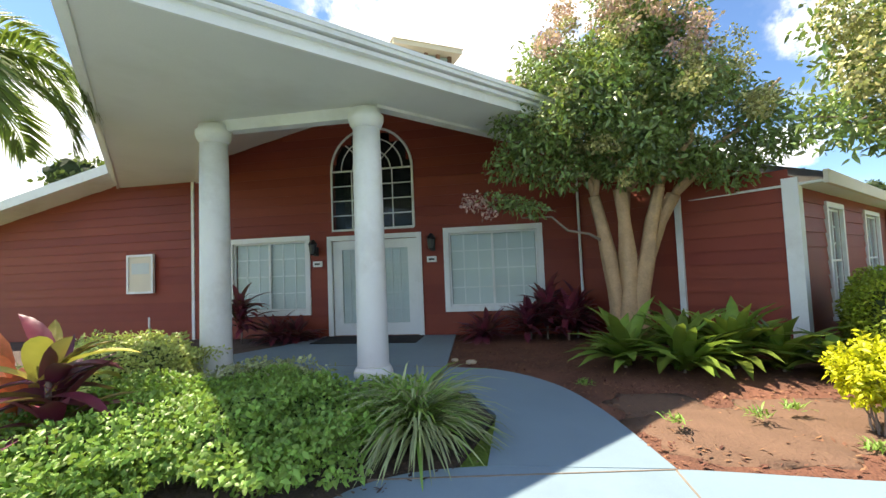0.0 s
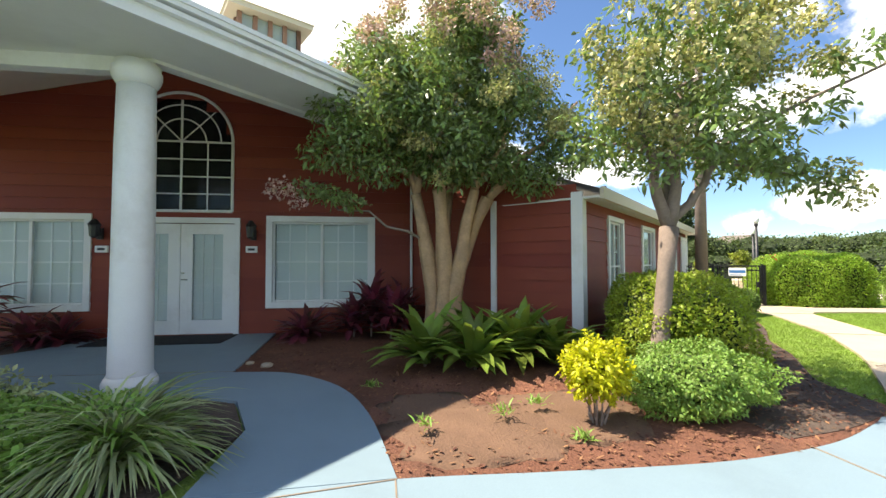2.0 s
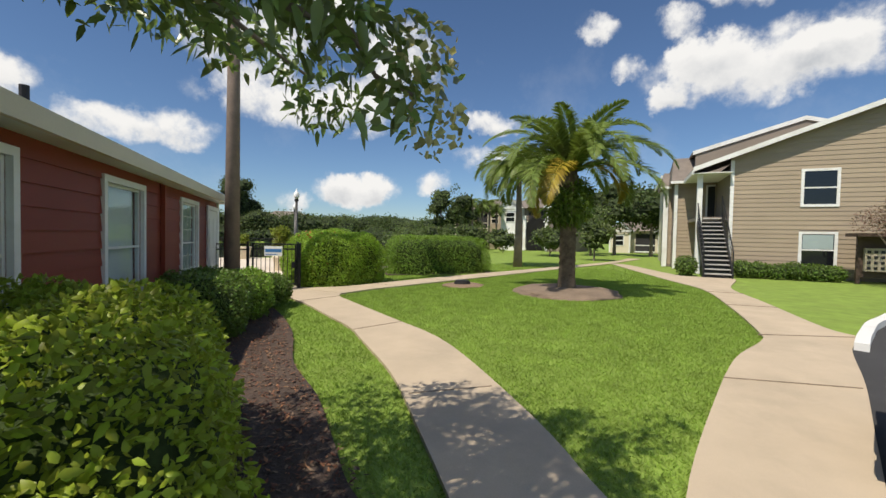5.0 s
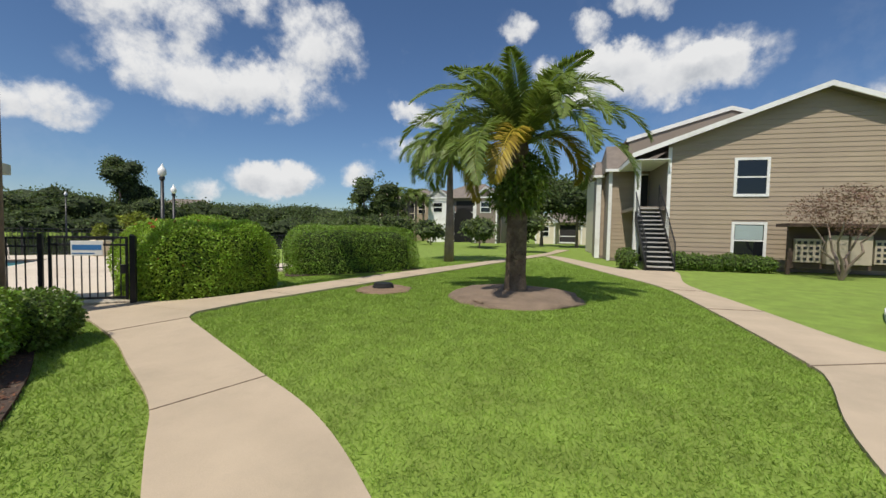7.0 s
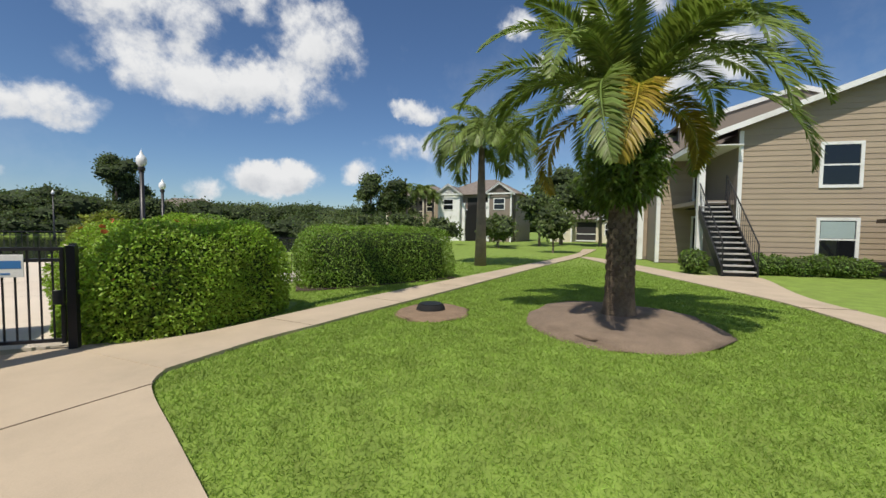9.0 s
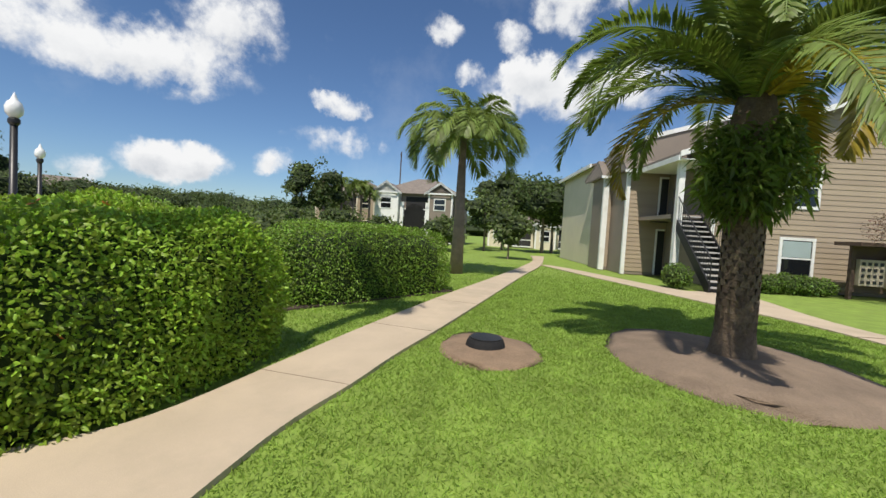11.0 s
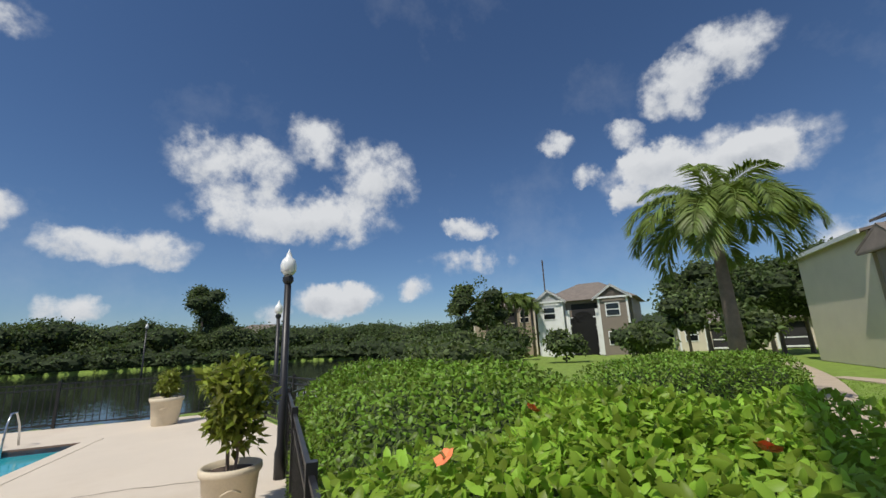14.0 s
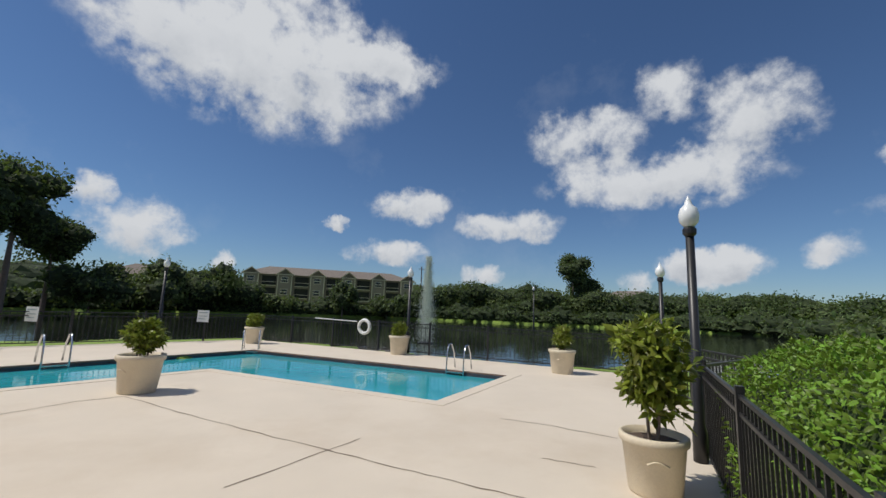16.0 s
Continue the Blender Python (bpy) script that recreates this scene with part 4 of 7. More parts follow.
for q, (a, b) in enumerate(side_wins):
    window("window_%d" % (4 + q), "tall white sash window with pale blinds", SIDE, a, b, 0.45, 2.06, 2 if q == 0 else 1, 2, 0.08, BLINDGREY if q != 1 else BLIND, 0.03, 16, (3, 6) if q != 1 else None)
part("corner_board", boxes(((10.18, -0.055, 0), (10.34, 0.0, 2.27))), WHITE, wside, "white corner board")
sd = new("door_2")
sd.matrix_world = SIDE @ pose(9.08, 0, 0.03)
tagged(sd, "white panelled side door, closed", "door", kind="structure")
part("casing", boxes(((-0.09, -0.06, 0), (0, -0.02, 2.1)), ((0.98, -0.06, 0), (1.07, -0.02, 2.1)), ((0, -0.06, 2.0), (0.98, -0.02, 2.1))), WHITE, sd, "white painted casing")
leafp = part("door_leaf", bevelled(boxes(((0.01, -0.045, 0.01), (0.97, -0.025, 1.99))), 0.004), WHITE, sd, "white painted door leaf")
for z0, z1 in ((0.2, 0.85), (1.05, 1.8)):
    for x0 in (0.12, 0.54):
        part("panel", bevelled(boxes(((x0, -0.053, z0), (x0 + 0.32, -0.044, z1))), 0.004), WHITE, leafp)
part("door_handle", lathe(bmesh.new(), [(0.03, 0), (0.03, 0.03), (0.01, 0.04)], 12, (0.9, -0.06, 0.98)), STEEL, sd, "steel knob")
part("downspout", boxes(((5.75, -0.085, 0.02), (5.84, -0.026, 2.24))), RED, wside, "red painted downspout")
END = frame_of((5.85 + 10.32 * math.cos(radians(WING)), 5.5 + 10.32 * math.sin(radians(WING))), WING + 90)
wall("wall_end", "red lap siding end wall towards the pool", END, 9.0, 2.3, RED)
back = mesh_ob("wall_back", boxes(((-16, 8.2, 0), (-15.8, 20, 2.4)), ((-16, 20, 0), (6, 20.2, 2.4))), RED)
tagged(back, "red back walls of the office", "wall", kind="structure")

# wing roof: eave with pale soffit, fascia and shingles
roof2 = thing("roof", "pale low pitched roof of the side wing", "roof", kind="structure")
OV = 0.30
d1 = Vector((math.cos(radians(WING)), math.sin(radians(WING))))
n1 = Vector((d1.y, -d1.x))
c0 = Vector((5.85, 5.5))
e0 = c0 + n1 * OV - d1 * 0.04
e1 = c0 + n1 * OV + d1 * 10.36
e2 = e1 - n1 * (9.4)
e3 = c0 - d1 * 0.04 - n1 * 3.3
plan = [tuple(e0), tuple(e1), tuple(e2), (-2, 14), tuple(e3)]
part("soffit", prism(bmesh.new(), plan, 2.27, 2.30), SOFFIT, roof2, "cream painted soffit")
bm = bmesh.new()
for p, q in ((e0, e1), (e1, e2)):
    dd = (q - p).normalized()
    nn = Vector((dd.y, -dd.x)) * 0.05
    prism(bm, [tuple(p), tuple(q), tuple(q + nn), tuple(p + nn)], 2.25, 2.42)
part("fascia", bm, CREAM, roof2, "cream gutter and fascia")
ridge_a, ridge_b = c0 - n1 * 3.3 - d1 * 0.04, c0 - n1 * 4.2 + d1 * 7.0
bm = bmesh.new()
V = [bm.verts.new((*p, 2.40)) for p in (e0, e1, e2, e3)] + [bm.verts.new((*ridge_a, 3.75)), bm.verts.new((*ridge_b, 3.75)), bm.verts.new((-1.5, 13.5, 3.75))]
for f in ((0, 1, 5, 4), (1, 2, 5), (2, 6, 4, 5)):
    bm.faces.new([V[q] for q in f])
geom = bmesh.ops.solidify(bm, geom=list(bm.faces), thickness=0.04)
part("shingles", bm, ROOFPALE, roof2, "pale roof shingles")
part("vent_pipe", tube(bmesh.new(), [(8.2, 8.9, 2.6), (8.2, 8.9, 3.15)], 0.05, 8), BLACK, roof2, "dark vent pipe")

# porch: flat soffit with two diagonal eaves, vault before the facade, pyramid roof with cupola
porch = thing("roof", "large white soffited porch roof with cupola", "roof", kind="structure")
O, RE, LE = (-1.1, 2.0), (3.45, 6.55), (-7.0, 7.9)
C1, C2, IR, IL = (-2.15, 4.7), (0.45, 4.7), (3.45, 7.83), (-4.9, 7.83)
ZS = 3.6
bm = bmesh.new()
prism(bm, [O, RE, IR, C2], ZS, ZS + 0.03), prism(bm, [O, C2, C1], ZS, ZS + 0.03), prism(bm, [O, C1, IL, LE], ZS, ZS + 0.03)
part("soffit", bm, SOFFIT, porch, "white painted soffit")
bm = bmesh.new()
for p, q in ((C1, C2), (C2, IR), (IL, C1)):
    dd = (Vector(q) - Vector(p)).normalized()
    nn = Vector((-dd.y, dd.x)) * 0.16
    tops = [4.05, 4.05] if p == C1 else ([4.05, 3.75] if p == C2 else [3.75, 4.05])
    prism(bm, [p, q, tuple(Vector(q) + nn), tuple(Vector(p) + nn)], 3.44 if p == C1 else 3.56, [tops[0], tops[1], tops[1], tops[0]])
part("beam", bm, WHITE, porch, "white painted beam")
bm = bmesh.new()
for front, back in ((0.5, 3.45), (-2.2, -4.9)):
    zb = 4.92 - 0.235 * abs(back + 0.7)
    corner = [(-0.7, 4.8, 4.02), (front, 4.8, 3.9), (back, 7.83, zb), (-0.7, 7.83, 4.92)]
    lo, hi = [bm.verts.new(c) for c in corner], [bm.verts.new((c[0], c[1], c[2] + 0.04)) for c in corner]
    bm.faces.new(lo[::-1]), bm.faces.new(hi)
    for q in range(4):
        bm.faces.new((lo[q], lo[(q + 1) % 4], hi[(q + 1) % 4], hi[q]))
part("vault", bm, SOFFIT, porch, "sloping white porch ceiling")
bm, bm2 = bmesh.new(), bmesh.new()
for p, q in ((Vector(O), Vector(RE)), (Vector(LE), Vector(O))):
    dd = (q - p).normalized()
    nn = Vector((dd.y, -dd.x))
    prism(bm, [tuple(p), tuple(q), tuple(q + nn * 0.03), tuple(p + nn * 0.03)], ZS - 0.02, ZS + 0.26)
    for z, o in ((ZS + 0.10, 0.07), (ZS + 0.17, 0.11), (ZS + 0.22, 0.13)):
        prism(bm2, [tuple(p + nn * 0.03), tuple(q + nn * 0.03), tuple(q + nn * (0.03 + o)), tuple(p + nn * (0.03 + o))], z, z + 0.05)
part("fascia", bm, WHITE, porch, "white fascia board")
part("gutter", bm2, WHITE, porch, "white stepped gutter")
AP = (-0.5, 11.0, 6.0)
bm = bmesh.new()
corners = [(-1.1, 1.86, ZS + 0.27), (3.5, 6.46, ZS + 0.27), (3.5, 15.7, ZS + 0.27), (-0.6, 19.8, ZS + 0.27), (-9.9, 10.8, ZS + 0.27)]
vv = [bm.verts.new(c) for c in corners]
ap = bm.verts.new(AP)
for q in range(5):
    bm.faces.new((vv[q], vv[(q + 1) % 5], ap))
part("shingles", bm, ROOFPALE, porch, "pale roof shingles")
CUP = pose(-0.2, 10.9, 0, 0, 0, 30)
cup = bmesh.new()
box(cup, (-0.74, -0.74, 5.0), (0.74, 0.74, 6.62), CUP)
part("cupola_base", cup, RED, porch, "red cupola base")
bm = bmesh.new()
box(bm, (-0.68, -0.68, 6.62), (0.68, 0.68, 7.3), CUP)
part("cupola_glazing", bm, BLINDGREY, porch, "grey cupola glazing")
for x in (-0.7, -0.35, 0.0, 0.35, 0.7):
    for y in (-0.7, 0.7):
        for p, q in {(x, y), (y, x)}:
            bm = bmesh.new()
            box(bm, (p - 0.05, q - 0.05, 6.6), (p + 0.05, q + 0.05, 7.32), CUP)
            part("cupola_post", bm, BRICKEDGE, porch, "red brown cupola post")
bm = bmesh.new()
box(bm, (-0.98, -0.98, 7.32), (0.98, 0.98, 7.44), CUP)
top = [bm.verts.new(CUP @ Vector((x, y, 7.444))) for x, y in ((-1.02, -1.02), (1.02, -1.02), (1.02, 1.02), (-1.02, 1.02))]
tip = bm.verts.new(CUP @ Vector((0, 0, 7.75)))
bm.faces.new(top[::-1])
for q in range(4):
    bm.faces.new((top[q], top[(q + 1) % 4], tip))
part("cupola_roof", bm, CREAM, porch, "cream cupola roof")
roof3 = thing("roof", "roof edge of the left wing", "roof", kind="structure")
bm = bmesh.new()
v = [bm.verts.new(c) for c in ((-16, 7.2, 1.6), (-6.5, 7.2, 3.78), (-6.5, 14, 3.78), (-16, 14, 1.6), (-16, 7.2, 1.82), (-6.5, 7.2, 4.0), (-6.5, 14, 4.0), (-16, 14, 1.82))]
for f in ((3, 2, 1, 0), (4, 5, 6, 7), (0, 1, 5, 4), (1, 2, 6, 5), (2, 3, 7, 6), (3, 0, 4, 7)):
    bm.faces.new([v[q] for q in f])
part("fascia", bm, WHITE, roof3, "white sloping fascia")


def column(at, label):
    ob = thing("column", label, "column", at, group="porch columns")
    part("shaft", lathe(bmesh.new(), [(0.215, 0.10), (0.205, 0.16), (0.20, 0.6), (0.19, 2.6), (0.178, 3.28)], 28), WHITE, ob, smooth=True)
    part("base", lathe(bmesh.new(), [(0.25, 0.0), (0.255, 0.05), (0.24, 0.09), (0.215, 0.13)], 28), WHITE, ob, smooth=True)
    part("capital", lathe(bmesh.new(), [(0.178, 3.24), (0.215, 3.30), (0.235, 3.36), (0.235, 3.42), (0.2, 3.45), (0.2, 3.50)], 28), WHITE, ob, "flared white capital", smooth=True)
    return ob


column((-1.98, 4.71, 0.02), "round white porch column beside the shrubs")
column((0.29, 4.69, 0.02), "round white porch column before the door")


# ---- trees and palms ----
def trunk_tube(pts, radii, seg=12, wob=0.02, seed=1):
    rnd = random.Random(seed)
    bm = tube(bmesh.new(), pts, radii, seg)
    for v in bm.verts:
        d = noise.noise(v.co * 3.1 + Vector((seed, 0, 0)))
        v.co += Vector((rnd.uniform(-1, 1) * 0.25 * wob + d * wob, d * wob, 0))
    return bm


def crown_points(rng, blobs, per, shell=0.55, lumps=0.3):
    ps, ds = [], []
    for (cx, cy, cz), r in blobs:
        n = max(40, int(per * r[0] * r[1]))
        p, d = lumpy(n, rng, (cx, cy, cz), r, 2.0, shell, lumps)
        ps.append(p), ds.append(d)
    return np.concatenate(ps), np.concatenate(ds)


def cluster(rng, centre, radii, n, r0, r1):
    """Smaller rounded masses spread over a crown."""
    out = []
    for _ in range(n):
        d = rng.normal(0, 1, 3)
        d /= np.linalg.norm(d)
        k = rng.uniform(0.45, 0.95)
        c = np.array(centre) + d * np.array(radii) * k
        r = rng.uniform(r0, r1)
        out.append((tuple(c), (r, r, r * 0.75)))
    return out


def branch(a, b, r0, r1, seed, sag=0.15, steps=6):
    rnd = random.Random(seed)
    a, b = Vector(a), Vector(b)
    pts, rad = [], []
    for k in range(steps + 1):
        t = k / steps
        p = a.lerp(b, t) + Vector((rnd.uniform(-1, 1), rnd.uniform(-1, 1), rnd.uniform(-0.5, 0.5))) * sag * math.sin(math.pi * t)
        pts.append(p), rad.append(r0 + (r1 - r0) * t)
    return trunk_tube(pts, rad, 9, 0.012, seed)


def crape_myrtle_one():
    ob = thing("tree", "crape myrtle with several fused tan trunks and faded blossoms", "tree", (3.9, 6.25, 0))
    rng = np.random.default_rng(21)
    starts = [(-0.13, 0.0), (0.0, -0.1), (0.12, 0.06), (-0.03, 0.1), (0.15, -0.06)]
    ends = [(-0.42, -0.1, 2.4), (-0.08, -0.3, 2.45), (0.72, -0.15, 2.35), (0.15, 0.3, 2.5), (0.45, -0.3, 2.45)]
    for q, (s, e) in enumerate(zip(starts, ends)):
        mid = (s[0] * 1.15 + e[0] * 0.05, s[1] * 1.15 + e[1] * 0.05, 0.95)
        pts = [(s[0] * 0.9, s[1] * 0.9, -0.02), (s[0] * 0.95, s[1] * 0.95, 0.35), (s[0] * 1.05, s[1] * 1.05, 0.65), mid, (mid[0] * 0.7 + e[0] * 0.3, mid[1] * 0.7 + e[1] * 0.3, 1.45), (mid[0] * 0.35 + e[0] * 0.65, mid[1] * 0.35 + e[1] * 0.65, 1.95), e]
        part("trunk", trunk_tube(pts, [0.2, 0.148, 0.132, 0.12, 0.108, 0.09, 0.072], 18, 0.08, q), BARK, ob, "smooth tan trunk", smooth=True)
        for b in range(2):
            t = (e[0] * 1.9 + rng.uniform(-0.7, 0.7), e[1] * 1.5 + rng.uniform(-0.5, 0.6), e[2] + rng.uniform(0.8, 1.6))
            part("limb", branch(e, t, 0.06, 0.02, 31 + q * 5 + b), BARK, ob, smooth=True)
    part("limb", branch((-0.35, -0.1, 1.7), (-2.0, -0.8, 2.35), 0.022, 0.008, 77), GREYBARK, ob)
    blobs = cluster(rng, (0.05, 0.0, 4.0), (1.55, 1.1, 1.6), 58, 0.3, 0.52)
    blobs += [(c, (0.42, 0.4, 0.34)) for c in ((-1.05, -0.9, 3.3), (-0.8, -1.0, 3.7), (-0.4, -1.05, 3.4), (-0.3, -0.95, 4.0), (-0.95, -0.8, 4.15), (0.1, -0.95, 3.1))]
    blobs += [(c, (0.4, 0.36, 0.27)) for c in ((1.55, -0.4, 3.2), (1.75, -0.5, 2.85), (1.9, -0.35, 3.5), (1.6, -0.2, 3.8), (2.1, -0.5, 3.1), (1.3, -0.6, 2.6), (-1.6, -0.6, 3.5), (-1.7, -0.5, 2.9))]
    blobs += [((-1.45, -0.5, 3.1), (0.45, 0.4, 0.3)), ((-1.0, -0.4, 2.75), (0.5, 0.45, 0.28)), ((1.4, -0.3, 2.8), (0.45, 0.4, 0.3)), ((0.2, -0.5, 2.75), (0.5, 0.4, 0.3)), ((0.85, -0.5, 2.8), (0.45, 0.4, 0.3))]
    p, d = crown_points(rng, blobs, 2900, 0.6)
    leaves("crown", p, unit(d + np.array([0, 0, -0.2])), 0.092, MYRTLE, ob, rng, 0.46, 0.95, 0.3, "dense grey green leaves", True)
    tips = cluster(rng, (0.1, -0.3, 4.3), (1.9, 1.3, 1.7), 90, 0.13, 0.25)
    p, d = crown_points(rng, [b for b in tips if b[0][2] > 4.1], 4200)
    leaves("blossom", p, d, 0.055, BLOSSOM, ob, rng, 0.8, 1.0, 0.1, "faded pink blossoms")
    tips = cluster(rng, (0.2, -0.3, 3.75), (1.95, 1.35, 1.5), 80, 0.13, 0.25)
    p, d = crown_points(rng, tips, 4200)
    leaves("seed_spray", p, d, 0.05, PALE, ob, rng, 0.8, 1.0, 0.1, "pale seed heads")
    blobs = [((-1.95 + 0.12 * q, -0.85 + 0.05 * q, 2.32 - 0.03 * q), (0.2, 0.16, 0.12)) for q in range(6)]
    p, d = crown_points(rng, blobs, 2600)
    leaves("low_spray", p, d, 0.08, MYRTLE, ob, rng, 0.5, 0.9, 0.2)
    p, d = crown_points(rng, [((-2.25, -0.9, 2.3), (0.2, 0.15, 0.12)), ((-2.05, -0.85, 2.12), (0.12, 0.1, 0.1))], 5000)
    leaves("blossom", p, d, 0.05, BLOSSOM, ob, rng, 0.8, 1.0, 0.1, "pale pink blossoms")


def crape_myrtle_two():
    ob = thing("tree", "slender grey trunked crape myrtle leaning over the hedge", "tree", (5.88, 3.85, 0))
    rng = np.random.default_rng(22)
    fork = (0.24, 0.12, 1.72)
    part("trunk", trunk_tube([(-0.02, 0, -0.02), (0.0, 0.0, 0.25), (0.06, 0.03, 0.7), (0.16, 0.08, 1.25), fork], [0.125, 0.1, 0.088, 0.084, 0.10], 14, 0.02, 3), GREYBARK, ob, "smooth grey brown trunk", smooth=True)
    arms = [(-0.2, -0.05, 2.7), (0.15, -0.15, 2.9), (0.7, -0.05, 2.45), (0.4, 0.35, 2.8)]
    for q, e in enumerate(arms):
        part("limb", branch(fork, e, 0.075 - 0.02 * (q == 2), 0.035, 50 + q, 0.06), GREYBARK, ob, smooth=True)
        for b in range(2):
            t = (e[0] * 1.7 + rng.uniform(-0.4, 0.4), e[1] * 1.5 + rng.uniform(-0.4, 0.4), e[2] + rng.uniform(0.4, 0.9))
            part("limb", branch(e, t, 0.03, 0.01, 60 + q * 3 + b), GREYBARK, ob, smooth=True)
    blobs = cluster(rng, (0.25, -0.05, 3.5), (1.2, 0.9, 1.0), 46, 0.2, 0.34)
    low = [(0.55, -0.25, 2.5), (0.85, -0.3, 2.45), (1.1, -0.4, 2.4), (1.3, -0.45, 2.3), (1.5, -0.5, 2.22), (1.65, -0.55, 2.08), (0.9, -0.55, 2.6), (1.25, -0.2, 2.45), (1.05, 0.1, 2.35), (0.6, -0.7, 2.75), (1.2, -0.8, 2.75), (-0.7, 0.0, 2.55), (-0.95, -0.1, 2.75), (-0.3, -0.3, 2.6), (-0.6, -0.2, 2.35), (-0.3, -0.3, 2.25), (0.05, -0.4, 2.35), (-0.85, -0.1, 2.45), (-0.5, -0.5, 2.95), (0.1, -0.6, 2.8), (0.0, -0.75, 2.6), (0.35, -0.8, 2.55), (0.7, -0.65, 2.45), (1.0, -0.55, 2.3), (0.3, -0.5, 2.4)]
    blobs += [((c[0] * 0.92, c[1], c[2]), (0.28, 0.24, 0.17)) for c in low]
    over = [(-0.2, 0.9, 3.0), (0.2, 1.3, 3.1), (-0.3, 0.2, 2.9), (0.7, 1.0, 2.7), (1.1, 0.8, 2.6), (1.5, 0.5, 2.5), (0.2, 0.3, 2.8), (0.4, 0.9, 2.95), (-0.1, 0.5, 2.95), (0.7, 0.1, 2.75), (0.9, 0.9, 2.8), (1.25, 1.2, 2.9), (1.6, 0.95, 2.75), (1.3, 0.5, 2.7), (1.85, 0.6, 2.65), (2.1, 0.5, 2.5), (2.25, 0.45, 2.32), (0.6, 1.3, 2.95), (1.0, 1.6, 2.95), (0.5, 0.6, 2.65), (1.5, 1.4, 3.1), (1.6, 0.2, 2.9), (0.9, 0.3, 2.75)]
    blobs += [(c, (0.28, 0.25, 0.17)) for c in over]
    for q, e in enumerate(((1.3, 1.1, 2.85), (2.1, 0.5, 2.5))):
        part("limb", branch(arms[3], e, 0.03, 0.008, 95 + q, 0.08), GREYBARK, ob)
    blobs += [((1.25, -0.9, 3.2), (0.32, 0.24, 0.16)), ((1.55, -1.1, 3.3), (0.28, 0.2, 0.14)), ((1.85, -1.3, 3.38), (0.22, 0.18, 0.12))]
    for q, e in enumerate(((1.65, -0.55, 2.1), (1.95, -1.4, 3.38), (-0.9, -0.05, 2.65))):
        part("limb", branch((0.5 - 0.4 * (q == 2), 0.0, 2.5), e, 0.025, 0.008, 90 + q, 0.1), GREYBARK, ob)
    p, d = crown_points(rng, blobs, 1450, 0.75)
    leaves("crown", p, unit(d + np.array([0, 0, -0.3])), 0.085, MYRTLE, ob, rng, 0.48, 0.9, 0.35, "loose dark green leaves", True)
    tips = cluster(rng, (0.35, -0.25, 3.45), (1.35, 1.05, 1.05), 60, 0.12, 0.22)
    tips += [((1.72, -0.6, 2.0), (0.16, 0.14, 0.16)), ((1.55, -0.62, 2.25), (0.16, 0.14, 0.14)), ((-0.15, -0.5, 2.55), (0.2, 0.18, 0.2)), ((-0.7, -0.3, 2.95), (0.2, 0.18, 0.2))]
    p, d = crown_points(rng, tips, 4200)
    leaves("seed_spray", p, d, 0.05, PALE, ob, rng, 0.8, 1.0, 0.1, "pale seed heads")


FROND = {}


def frond_mesh(length, curl, lift, seed, leaf_len=0.42, pairs=58, fold=0.5, wide=0.045, droop=0.22):
    """An arching palm frond: rachis and two rows of leaflets, growing along +x."""
    rng = np.random.default_rng(seed)
    t = np.linspace(0, 1, pairs + 8)
    ang = lift - curl * t ** 1.3
    dx, dz = np.cos(ang), np.sin(ang)
    step = length / len(t)
    x, z = np.cumsum(dx) * step, np.cumsum(dz) * step
    pts = np.column_stack([x, np.zeros_like(x), z])
    tan = np.column_stack([dx, np.zeros_like(x), dz])
    nor = np.column_stack([-dz, np.zeros_like(x), dx])
    vs, fs, off = [], [], 0
    for s in (1, -1):
        b = pts[6:-1]
        n = len(b)
        tt = t[6:-1]
        prof = np.sin(np.pi * np.clip(tt * 0.93 + 0.07, 0, 1)) ** 0.6
        way = unit(tan[6:-1] * (0.55 + 0.5 * tt[:, None]) + np.array([0, s, 0]) * 1.0 + nor[6:-1] * (fold * rng.uniform(0.3, 1.2, n))[:, None] + rng.normal(0, 0.06, (n, 3)))
        side = unit(np.cross(way, nor[6:-1]))
        ln = leaf_len * prof * rng.uniform(0.85, 1.1, n)
        v, f = blades(b, way, side, ln, np.full(n, wide), droop)
        vs.append(v), fs.append(f + off)
        off += len(v)
    w = 0.028 * (1 - 0.8 * t)
    ring = np.stack([pts + np.array([0, 1, 0]) * w[:, None], pts + nor * w[:, None] * 0.6, pts - np.array([0, 1, 0]) * w[:, None], pts - nor * w[:, None] * 0.6], 1)
    m = len(t)
    v = ring.reshape(-1, 3)
    tri = []
    for q in range(m - 1):
        for e in range(4):
            a, b2 = q * 4 + e, q * 4 + (e + 1) % 4
            tri += [(a, b2, b2 + 4), (a, b2 + 4, a + 4)]
    vs.append(v), fs.append(np.array(tri) + off)
    return np.concatenate(vs), np.concatenate(fs)


